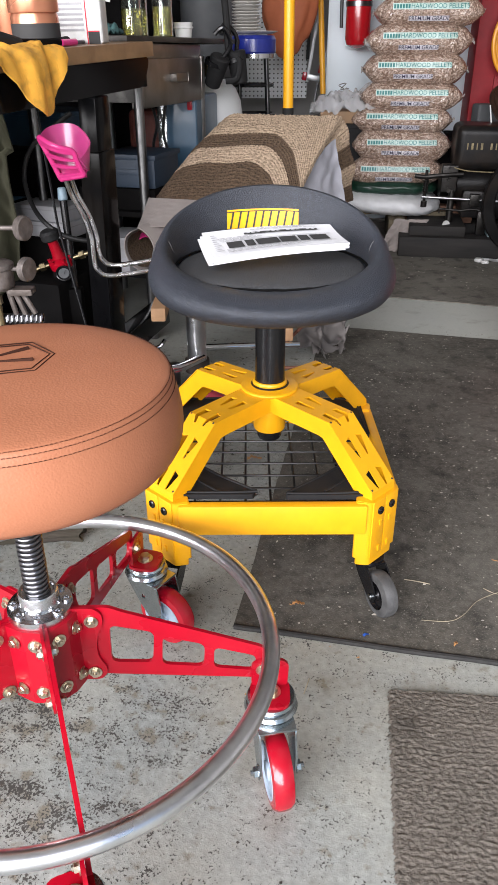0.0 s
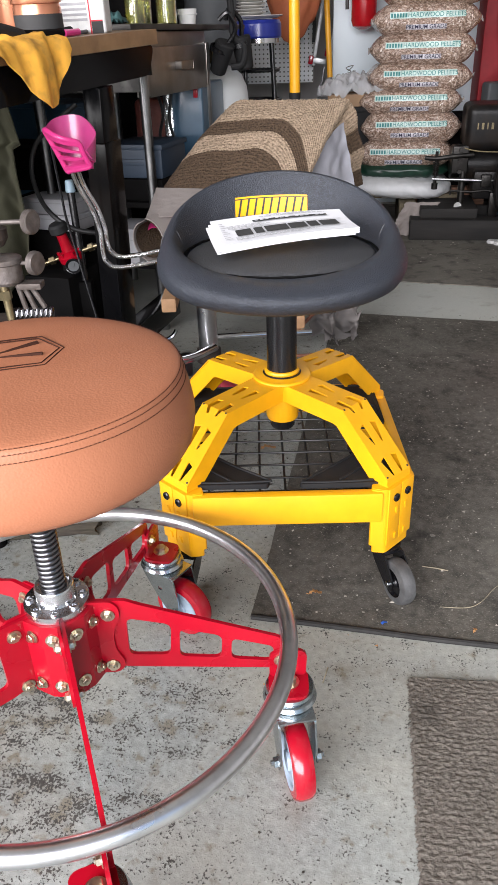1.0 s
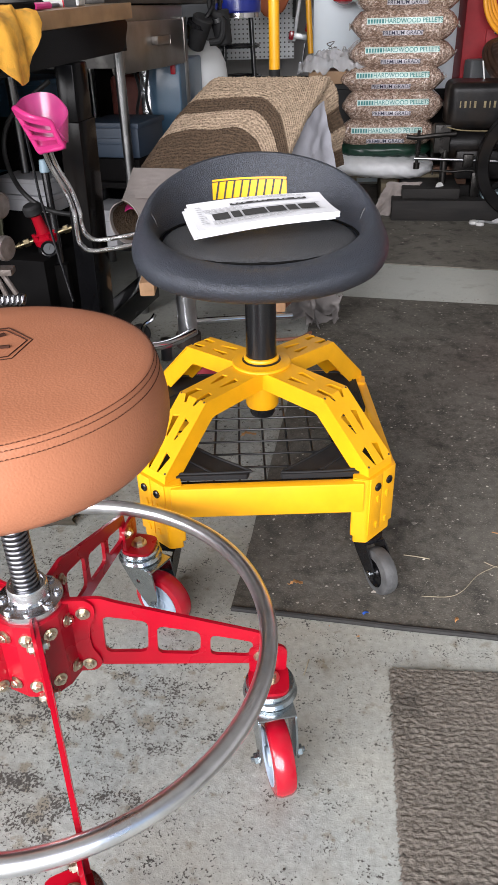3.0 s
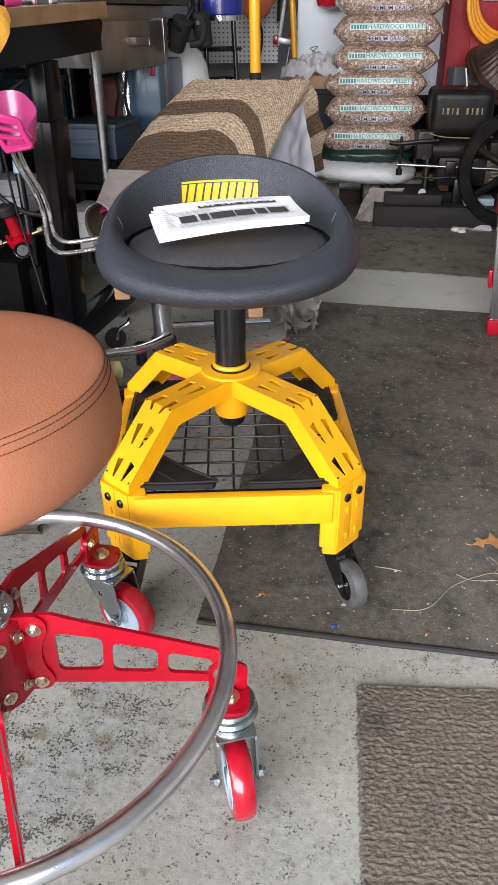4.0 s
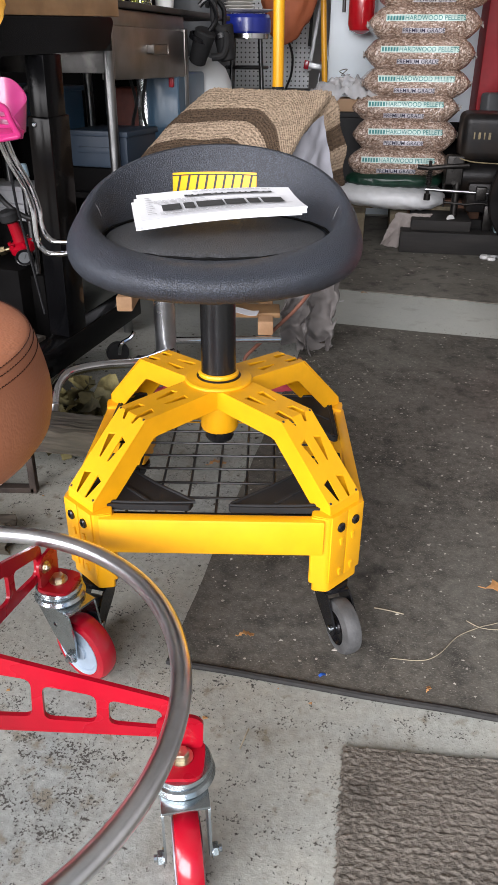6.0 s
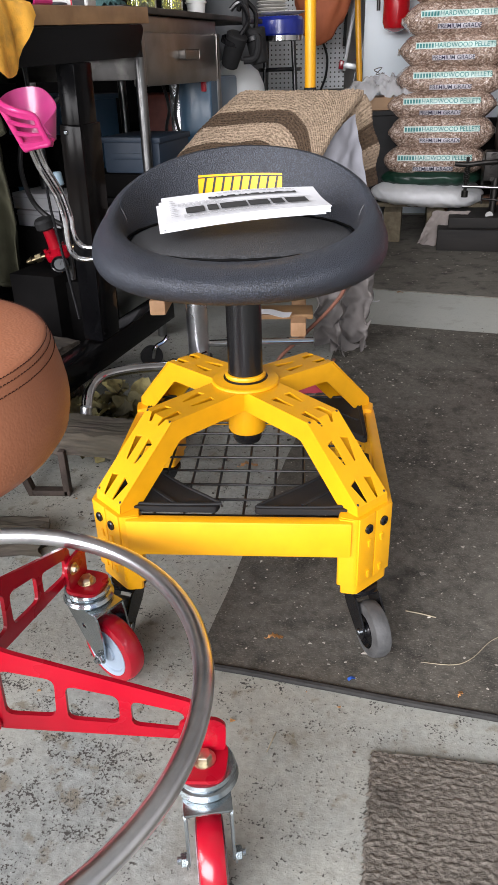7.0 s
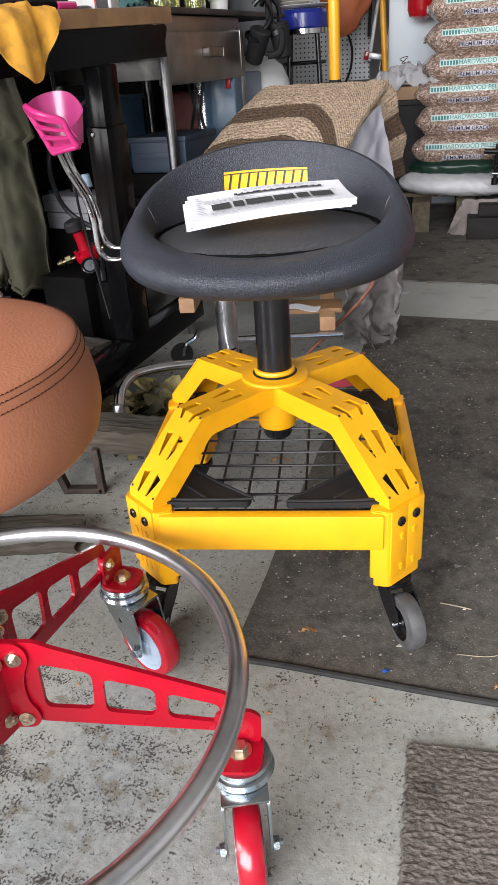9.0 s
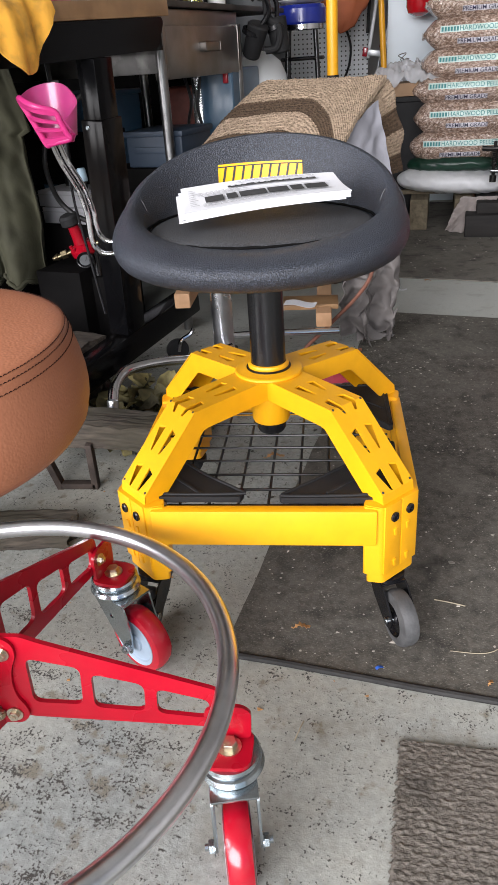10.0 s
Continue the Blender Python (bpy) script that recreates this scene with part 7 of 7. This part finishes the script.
def pellet_bag(m, a, b, c, seed, label):
    t = thing("pellet_bag", m, label, "bag", group="stack of pellet bags")
    bm = bmesh.new()
    bmesh.ops.create_uvsphere(bm, u_segments=72, v_segments=36, radius=1.0)
    for v in bm.verts:
        x, y, z = v.co

        def sq(q, e):
            return math.copysign(abs(q) ** e, q)
        lon = math.atan2(y, x)
        lat = math.asin(max(-1, min(1, z)))
        cx, sx = math.cos(lon), math.sin(lon)
        cz, sz = math.cos(lat), math.sin(lat)
        p = Vector((a * sq(cx, 0.45) * sq(cz, 0.5), b * sq(sx, 0.45) * sq(cz, 0.5), c * sq(sz, 0.8)))
        k = wobble(p, 7, 0.016, seed) + wobble(p, 22, 0.008, seed + 2) + wobble(p, 60, 0.003, seed + 5)
        p += Vector((cx * cz, sx * cz, sz * 0.6)) * k
        edge = min(1.1, max(0.0, abs(p.x) / a - 0.70) / 0.30)
        p.z *= 1 - 0.55 * edge ** 2
        v.co = p
    body = part("bag_body", bm, PELLETS, t, angle=80)
    for sgn in (-1, 1):
        ear = grid_sheet(lambda u, v: (sgn * (a * 0.97 + 0.016 * u * (1 - 0.3 * abs(v - 0.5))), (v - 0.5) * b * 1.2, 0.006 * math.sin(v * 40 + seed) * u + 0.012 * math.sin(v * 9 + seed) * u - 0.004), 6, 40, 0.0015)
        part("bag_end", ear, CLEAR_EAR, t, "crimped clear plastic end", angle=80)

    def band(x0, x1, z0, z1, off, mat, name):
        def fn(u, v):
            x, z = x0 + (x1 - x0) * u, z0 + (z1 - z0) * v
            return (x, bag_front(body, x, z) - off, z)
        part(name, grid_sheet(fn, max(4, int(40 * (x1 - x0) / a / 1.3)), 4), mat, body)

    def write(text, size, x, z, mat, name):
        tb = text_bmesh(text, size)
        for v in tb.verts:
            px, pz = v.co.x + x, v.co.y + z
            v.co = Vector((px, bag_front(body, px, pz) - 0.0060, pz))
        part(name, tb, mat, body, "print reading " + text.lower(), smooth=False)
    band(-a * 0.70, a * 0.66, 0.006, 0.034, 0.0028, MINT_BAND, "print_band")
    for k in range(6):
        x0 = -a * 0.68 + a * 0.051 * k
        band(x0, x0 + a * 0.036, 0.0105, 0.0285, 0.0050, TEAL_INK, "print_block")
    write("HARDWOOD PELLETS", 0.0285, a * 0.15, 0.0195, TEAL_INK, "print_text")
    band(-a * 0.40, a * 0.33, -0.044, -0.022, 0.0028, PALE_BAND, "print_band")
    write("PREMIUM GRADE", 0.0262, -a * 0.03, -0.0335, NAVY_INK, "print_text")
    return t


def bag_front(body, x, z):
    cast = body.ray_cast(Vector((x, -1.0, z)), Vector((0, 1, 0)))
    return cast[1].y if cast[0] else 0.0


BAGS = [  # x of the middle, z of the middle, half height, turn
    (0.790, 0.385, 0.072, -3), (0.808, 0.520, 0.078, -1), (0.806, 0.648, 0.064, -4), (0.840, 0.762, 0.068, -2),
    (0.852, 0.890, 0.074, -5), (0.860, 1.022, 0.073, -3), (0.895, 1.150, 0.066, -2), (0.900, 1.275, 0.066, -4)]
bpy.context.view_layer.update()
for i, (x, z, c, turn) in enumerate(BAGS):
    pellet_bag(pose(x, 3.04, z, 0, 0, turn - 4), 0.272, 0.19, c + 0.0085, 3.0 + 1.7 * i, "clear plastic bag of brown wood pellets in a tall stack")

WHITE_SACK = material("white_woven_sack", (0.76, 0.77, 0.78), 0.5, var=0.08, scale=20, bump=0.5, bump_scale=60)
GREEN_SACK = material("dark_green_sack", (0.007, 0.034, 0.020), 0.35, var=0.3, scale=25, bump=0.4, bump_scale=60)


def sack(m, a, b, c, mat, seed, label):
    bm = bmesh.new()
    bmesh.ops.create_uvsphere(bm, u_segments=110, v_segments=44, radius=1.0)
    for v in bm.verts:
        x, y, z = v.co
        p = Vector((a * math.copysign(abs(x) ** 0.7, x), b * math.copysign(abs(y) ** 0.6, y), c * math.copysign(abs(z) ** 0.8, z)))
        p += v.co * (wobble(p, 7, 0.016, seed) + 0.012 * abs(noise.noise((p.x * 16 + p.z * 20 + seed, p.y * 6, p.z * 5))) + wobble(p, 40, 0.003, seed))
        v.co = p
    return solo("sack", bm, mat, m, label, "sack", angle=80)


sack(pose(0.775, 3.04, 0.300, 0, 0, -6), 0.27, 0.20, 0.045, GREEN_SACK, 3.0, "dark green plastic sack under the pellet bags")
sack(pose(0.760, 3.00, 0.222, 0, 2, -6), 0.285, 0.24, 0.056, WHITE_SACK, 6.0, "white woven sack at the bottom of the stack")
PALLET_WOOD = wood_material("grey_brown_pallet_wood", (0.085, 0.068, 0.042), (0.20, 0.165, 0.108), "y", 40, 0.85, 0.6)
pal = thing("pallet", pose(0.80, 3.05, 0, 0, 0, -8), "worn wooden pallet under the bags", "pallet")
for k in range(4):
    part("deck_board", box(0.62, 0.095, 0.02, (0, -0.12 + 0.11 * k, 0.168), 0.003), PALLET_WOOD, pal)
for x in (-0.20, 0.02, 0.26):
    part("block", box(0.09, 0.50, 0.155, (x, -0.06, 0.078), 0.004), PALLET_WOOD, pal)

# cardboard box with crumpled film, on a dark bin
CARD = material("brown_cardboard", (0.30, 0.19, 0.11), 0.8, var=0.1, scale=12)
FILM = material("crumpled_clear_film", (0.95, 0.95, 0.96), 0.06, var=0.03, scale=25)
FILM.node_tree.nodes["Principled BSDF"].inputs["IOR"].default_value = 1.25
FILM.node_tree.nodes["Principled BSDF"].inputs["Transmission Weight"].default_value = 0.72
solo("dark_bin", lathe([(0, 0), (0.13, 0), (0.17, 0.60), (0.178, 0.605), (0.178, 0.625), (0, 0.625)], 40), BLACK_PLASTIC, (0.50, 3.10, 0), "black plastic bin behind the carpet", "bin")
cb = thing("cardboard_box", pose(0.52, 3.08, 0.6265, 0, 0, -8), "open cardboard box with crumpled clear film on the bin", "box")
part("body", box(0.30, 0.24, 0.06, (0, 0, 0.03), 0.003), CARD, cb)
def film(u, v):
    return (-0.19 + 0.38 * u, -0.13 + 0.26 * v, 0.064 + 0.075 * (math.sin(math.pi * u) * math.sin(math.pi * v)) ** 0.5 + 0.05 * noise.noise((u * 7, v * 6, 2)) + 0.02 * noise.noise((u * 20, v * 20, 5)))
fl_ob = solo("plastic_film", grid_sheet(film, 50, 36, 0.0015), FILM, pose(0.50, 3.06, 0.6265, 0, 0, -8), "crumpled clear plastic film on the box", "film", angle=60)
solo("dry_sprig", tube(smooth_path([(0, 0, 0), (0.02, 0, 0.03), (-0.01, 0, 0.05), (0.03, 0.0, 0.06), (0.0, 0, 0.03), (0.045, 0, 0.035)], 4), 0.0022, 5), DIRT, pose(0.465, 3.05, 0.76), "dry brown sprig on the plastic film", "sprig")

# red cabinet, orange hose, grey pack behind the engine
CAB_RED = material("red_tool_chest", (0.27, 0.006, 0.012), 0.5, var=0.1, spec=0.2)
HOSE_ORANGE = material("orange_air_hose", (0.80, 0.33, 0.02), 0.4, var=0.08)
rc = thing("tool_chest", pose(1.66, 3.45, 0, 0, 0, -6), "tall red steel tool chest", "cabinet")
part("body", box(0.80, 0.40, 1.7, (0, 0, 0.85), 0.008), CAB_RED, rc)
for k in range(6):
    d = part("drawer", box(0.66, 0.016, 0.16, (0.05, -0.208, 0.20 + 0.19 * k), 0.004), CAB_RED, rc)
    part("handle", box(0.58, 0.02, 0.018, (0.05, -0.224, 0.265 + 0.19 * k), 0.004), ALU, d)
coil = thing("air_hose", (1.50, 3.18, 1.02), "coiled orange air hose hanging up", "hose")
for k in range(4):
    pts = [(0.205 * math.cos(t) * (1 - 0.04 * k) + 0.01 * k, -0.03 + 0.022 * k, 0.215 * math.sin(t) * (1 - 0.03 * k) + 0.012 * k) for t in [6.2832 * i / 60 for i in range(60)]]
    part("loop", tube(pts, 0.0125, 10, closed=True), HOSE_ORANGE, coil)
solo("grey_pack", box(0.16, 0.10, 0.16, (0, 0, 0.08), 0.02, 3), GREY_STEEL, pose(1.33, 3.20, 0.551, 0, 0, 10), "grey padded pack behind the bags", "pack")
solo("bench_block", box(0.55, 0.35, 0.55, (0, 0, 0.275), 0.01), DARK, pose(1.33, 3.22, 0.0, 0, 0, -6), "dark low chest behind the engine", "chest")

# ---- old engine on skids ----
GRIME = material("grimy_black_iron", (0.008, 0.0075, 0.0075), 0.36, spec=0.16, var=0.5, scale=18, second=(0.020, 0.014, 0.010), second_scale=7, second_amount=0.5, bump=0.18, bump_scale=120)
IRON = material("oily_iron", (0.030, 0.028, 0.026), 0.38, metal=0.8, var=0.3, scale=40, bump=0.3, bump_scale=150)
SKID = wood_material("black_oiled_timber", (0.006, 0.0055, 0.005), (0.022, 0.019, 0.017), "x", 26, 0.75, 0.8)
FADED = material("faded_paint_marks", (0.20, 0.16, 0.085), 0.7, var=0.3, scale=60)
PLATE_METAL = material("name_plate_metal", (0.07, 0.062, 0.05), 0.45, metal=0.8, var=0.2, scale=60)
CYAN = material("pale_blue_tray", (0.27, 0.37, 0.40), 0.5, var=0.2, scale=20)


def engine():
    E = pose(1.18, 2.66, 0.0, 0, 0, -9)
    t = thing("stationary_engine", E, "antique single-cylinder engine in grimy black iron on timber skids", "engine")
    hop = box(0.305, 0.30, 0.215, (0.0, 0.10, 0.535), 0.045, 5)
    part("hopper", hop, GRIME, t, "rounded water hopper")
    for k in range(9):
        if k in (4,):
            continue
        part("faded_mark", box(0.006 + 0.005 * (k % 2), 0.003, 0.030, (-0.095 + 0.0235 * k, -0.0505, 0.545), 0.001), FADED, t)
    part("cylinder", rod((-0.155, 0.09, 0.345), (0.30, 0.09, 0.345), 0.093, seg=40, bev_r=0.008), GRIME, t)
    part("head", rod((-0.205, 0.09, 0.36), (-0.155, 0.09, 0.36), 0.085, seg=32, bev_r=0.008), IRON, t)
    hd = box(0.085, 0.07, 0.14, (-0.165, -0.01, 0.385), 0.012, 3)
    part("valve_chest", hd, IRON, t)
    for dz in (0.33, 0.38, 0.435):
        part("stud_nut", rod((-0.165, -0.045, dz), (-0.165, -0.062, dz), 0.012, seg=6), IRON, t)
    part("rocker_arm", tube(smooth_path([(-0.10, -0.05, 0.41), (-0.20, -0.06, 0.405), (-0.29, -0.06, 0.395), (-0.345, -0.06, 0.40)], 5), 0.012, 10), IRON, t)
    part("valve_spring", tube([(-0.285 + 0.013 * math.cos(i * 0.6), -0.06 + 0.013 * math.sin(i * 0.6), 0.315 + 0.0009 * i) for i in range(90)], 0.0032, 6), IRON, t)
    part("valve_stem", rod((-0.285, -0.06, 0.255), (-0.285, -0.06, 0.43), 0.008, seg=12), IRON, t)
    part("igniter", rod((-0.285, -0.06, 0.245), (-0.285, -0.06, 0.275), 0.016, seg=14), IRON, t)
    part("push_rod", rod((-0.30, -0.075, 0.298), (0.32, -0.085, 0.278), 0.0075, seg=12), TUBE_STEEL, t, "dull steel push rod")
    part("rod_block", box(0.050, 0.04, 0.06, (-0.03, -0.078, 0.288), 0.006), IRON, t)
    part("mixer", rod((-0.145, -0.03, 0.33), (-0.145, -0.04, 0.17), 0.018, seg=16), IRON, t)
    part("mixer_valve", rod((-0.20, -0.05, 0.235), (-0.09, -0.05, 0.228), 0.006, seg=10), IRON, t)
    part("handle_disc", rod((-0.20, -0.05, 0.212), (-0.20, -0.05, 0.256), 0.004, seg=10), IRON, t)
    part("white_cap", rod((-0.16, -0.07, 0.155), (-0.155, -0.076, 0.157), 0.024, seg=18), WHITE, t, "pale cap")
    part("fuel_pipe", tube(smooth_path([(-0.09, -0.05, 0.228), (-0.01, -0.06, 0.236), (0.03, -0.065, 0.215), (0.045, -0.06, 0.16)], 6), 0.006, 8), IRON, t)
    part("base_casting", box(0.42, 0.26, 0.14, (0.12, 0.08, 0.26), 0.02, 2), GRIME, t)
    part("drain_cock", box(0.05, 0.04, 0.125, (0.02, -0.07, 0.170), 0.012, 2), IRON, t)
    part("oil_tray", box(0.15, 0.12, 0.035, (0.13, -0.06, 0.1255), 0.006), CYAN, t, "pale blue oil tray")
    part("skid", box(0.98, 0.13, 0.108, (0.09, -0.10, 0.054), 0.008), SKID, t, "black oiled timber skid")
    part("skid", box(0.98, 0.13, 0.108, (0.09, 0.28, 0.054), 0.008), SKID, t, "black oiled timber skid")
    part("cross_timber", box(0.29, 0.45, 0.051, (-0.205, 0.10, 0.1335), 0.006), SKID, t, "black oiled cross timber")
    part("cross_timber", box(0.20, 0.45, 0.082, (0.42, 0.10, 0.149), 0.006), SKID, t)
    part("wire", tube(smooth_path([(-0.16, -0.04, 0.445), (-0.08, -0.055, 0.428), (0.06, -0.058, 0.424), (0.16, -0.06, 0.43)], 6), 0.003, 6), FADED, t)
    # flywheel
    W = Matrix.Translation((0.275, -0.16, 0.292)) @ pose(0, 0, 0, 90)
    fw = part("flywheel", lathe([(0.222, -0.028), (0.270, -0.032), (0.276, -0.026), (0.276, 0.026), (0.270, 0.032), (0.222, 0.028), (0.216, 0.020), (0.216, -0.020), (0.222, -0.028)], 72), GRIME, t, "spoked iron flywheel")
    fw.matrix_basis = W
    part("hub", lathe([(0, -0.045), (0.045, -0.045), (0.052, -0.035), (0.052, 0.035), (0.045, 0.045), (0, 0.045)], 30), GRIME, fw)
    for k in range(6):
        a = radians(60 * k + 32)
        pts = []
        for r, bend in ((0.045, 0.0), (0.10, 0.004), (0.16, 0.006), (0.222, 0.004)):
            pts.append(((r * math.cos(a) - bend * math.sin(a)), (r * math.sin(a) + bend * math.cos(a)), 0))
        part("spoke", tube(smooth_path(pts, 4), [0.022] * 6 + [0.018] * 7, 10), GRIME, fw)
    part("crankshaft", rod((0.275, -0.21, 0.292), (0.275, 0.30, 0.292), 0.022, seg=20), STEEL, t, "bright crankshaft")
    # name plate on the crankcase
    npl = part("name_plate", box(0.17, 0.004, 0.115, (0.235, -0.055, 0.262), 0.002), PLATE_METAL, t, "small cast name plate")
    for k in range(5):
        part("print_bar", box(0.13 - 0.02 * (k % 2), 0.003, 0.008, (0.235, -0.0575, 0.299 - 0.018 * k), 0.0), FADED if k else BRASS, npl, smooth=False)
    part("crankcase", box(0.30, 0.18, 0.24, (0.30, 0.06, 0.29), 0.03, 3), GRIME, t)
    return t


engine()
# big rusty horn-shaped funnel above the engine
BROWN = material("brown_varnished_metal", (0.030, 0.014, 0.008), 0.5, metal=0.2, var=0.5, scale=25, coat=0.08, bump=0.3, bump_scale=90)
fn_m = pose(1.45, 2.97, 0.66, 35, 25, 0)
fu = thing("brown_funnel", fn_m, "large brown ribbed metal horn resting on the engine", "horn")
bell = lathe([(0.205, 0.0), (0.215, 0.006), (0.212, 0.016), (0.198, 0.022), (0.200, 0.034), (0.185, 0.042), (0.184, 0.054), (0.165, 0.075), (0.135, 0.14), (0.110, 0.24), (0.095, 0.36), (0.090, 0.50), (0.086, 0.50), (0.091, 0.36), (0.130, 0.14), (0.180, 0.045), (0.205, 0.0)], 144)
for v in bell.verts:
    if v.co.z > 0.07:
        flute = 1 + 0.022 * math.cos(36 * math.atan2(v.co.y, v.co.x))
        v.co.x, v.co.y = v.co.x * flute, v.co.y * flute
part("bell", bell, BROWN, fu)
solo("white_stick", rod((0, 0, 0), (-0.018, 0, 0.085), 0.0035, seg=10), WHITE, pose(1.235, 2.80, 0.64), "short white stick on the hopper", "stick")

RED_WOOD = wood_material("red_brown_board", (0.13, 0.060, 0.036), (0.24, 0.125, 0.078), "x", 40, 0.75, 0.4)
solo("wood_board", box(0.44, 0.07, 0.20, (0, 0, 0.10), 0.004), RED_WOOD, pose(1.02, 2.965, 0.0, 0, 0, -8), "reddish sawn board behind the skid", "board")
drape("cloth", (0.76, 2.70, 0.172), (0.93, 2.66, 0.174), (0.80, 2.62, 0.008), (0.68, 2.70, 0.010), 1.6, 0.012, TAUPE_CLOTH, "dusty grey rag hanging over the skid", n=30, seed=9.0)
ws = thing("white_tool", pose(1.16, 2.44, 0.006, 0, 0, 4), "white plastic pull tool with paper on the floor", "tool")
part("head", lathe([(0, 0), (0.022, 0), (0.025, 0.006), (0.020, 0.016), (0, 0.018)], 18), WHITE, ws)
part("head", lathe([(0, 0), (0.020, 0), (0.022, 0.006), (0.018, 0.014), (0, 0.016)], 18, m=Matrix.Translation((0.02, -0.035, 0))), WHITE, ws)
part("strip", grid_sheet(lambda u, v: (0.02 + 0.16 * u, -0.03 + 0.05 * v, 0.006 + 0.012 * math.sin(6 * u + 3 * v)), 16, 6, 0.001), WHITE_PAPER, ws)
solo("paper_scrap", grid_sheet(lambda u, v: (0.06 * u, 0.018 * v, 0.003 * math.sin(7 * u)), 8, 4, 0.0008), WHITE_PAPER, pose(0.345, 1.72, 0.002, 0, 0, -12), "torn scrap of white paper on the concrete", "paper")
solo("paper_scrap", grid_sheet(lambda u, v: (0.03 * u, 0.015 * v, 0.003 * math.sin(5 * u)), 8, 4, 0.0008), CARD, pose(0.49, 1.83, 0.002, 0, 0, 12), "small brown scrap on the concrete", "paper")

# ---- red panel cart with aluminium edge, standing on the mat ----
def red_cart():
    m = pose(0.888, 1.075, 0.005, -2, -4, -14)
    t = thing("folded_cart", m, "folded red plastic cart with an aluminium edge rail", "cart")
    part("panel", box(0.46, 0.045, 0.62, (0.26, 0.01, 0.33), 0.012, 3), RED, t, "red plastic panel")
    rail = box(0.030, 0.040, 0.60, (0.022, -0.006, 0.33), 0.004)
    box(0.008, 0.006, 0.60, (0.022, -0.028, 0.33), 0.002, bm=rail)
    part("edge_rail", rail, ALU, t, "aluminium edge rail")
    part("corner_cap", box(0.052, 0.055, 0.055, (0.026, -0.004, 0.028), 0.008, 3), RED, t, "red corner cap")
    part("corner_cap", box(0.046, 0.052, 0.085, (0.026, -0.004, 0.445), 0.008, 3), RED, t, "red corner cap")
    part("clip", box(0.012, 0.05, 0.06, (0.0, 0.01, 0.19), 0.004), RED, t)
    part("gusset", plate(rounded([(0.05, 0.0), (0.12, 0.0), (0.05, 0.07)], 0.01), [], 0.02, Matrix(((1, 0, 0, 0), (0, 0, 1, -0.028), (0, 1, 0, 0.01), (0, 0, 0, 1)))), RED, t)
    return t


red_cart()

# ---- manuals on the seat ----
def manuals():
    t = thing("manual", (0, 0, 0), "stack of white printed instruction manuals on the seat", "manual")
    def surf(u, v, lift=0.0):
        """u along the long side, v from the back edge to the front."""
        p = bilinear((-0.130, 0.040, 0.6700), (0.112, 0.058, 0.6815), (0.139, -0.044, 0.6695), (-0.103, -0.086, 0.6530), u, v)
        p.z += lift + 0.004 * math.sin(math.pi * u) - 0.003 * math.sin(math.pi * v)
        return p

    def sheet(lift, du, dv, scale):
        def fn(u, v):
            return surf(du + u * scale, dv + v * 0.98, lift)
        return grid_sheet(fn, 16, 10, 0.002)
    for k in range(5):
        part("booklet", sheet(0.0024 * (k - 1) - 0.0004, (-0.035, 0.004, -0.018, 0.003, 0.0)[k], (0.02, 0.012, 0.03, 0.006, 0.0)[k], (1.0, 0.99, 1.01, 0.992, 1.0)[k]), WHITE_PAPER, t, "white folded booklet", angle=60)

    def ink(u0, u1, v0, v1, mat, name):
        lift = 0.0106 if mat is WHITE_PAPER else 0.0100

        def fn(u, v):
            return surf(u0 + (u1 - u0) * u, v0 + (v1 - v0) * v, lift)
        part(name, grid_sheet(fn, 6, 2), mat, t, smooth=False)
    ink(0.30, 0.86, 0.22, 0.29, INK, "print_bar")
    for k in range(14):
        ink(0.32 + 0.038 * k, 0.345 + 0.038 * k, 0.242, 0.262, WHITE_PAPER, "print_dash") if k % 4 != 3 else None
    for u0, u1 in ((0.140, 0.255), (0.275, 0.340), (0.355, 0.520), (0.530, 0.655), (0.670, 0.745), (0.760, 0.890)):
        ink(u0, u1, 0.50, 0.75, INK, "print_block")
    ink(0.12, 0.93, 0.455, 0.472, GREY_INK, "print_bar")
    ink(0.12, 0.93, 0.775, 0.790, GREY_INK, "print_bar")
    rng = random.Random(4)
    for v, u0, u1 in ((0.08, 0.42, 0.78), (0.125, 0.36, 0.86), (0.33, 0.10, 0.36), (0.37, 0.10, 0.42), (0.41, 0.10, 0.38), (0.82, 0.12, 0.66), (0.86, 0.12, 0.70), (0.90, 0.12, 0.60)):
        u = u0
        while u < u1:
            step = rng.uniform(0.015, 0.05)
            ink(u, min(u + step, u1), v, v + 0.020, GREY_INK, "print_dash")
            u += step + 0.009
    for k in range(9):
        ink(0.045, 0.075 + 0.012 * (k % 3), 0.20 + 0.075 * k, 0.22 + 0.075 * k, GREY_INK, "print_dash")
    return t


manuals()
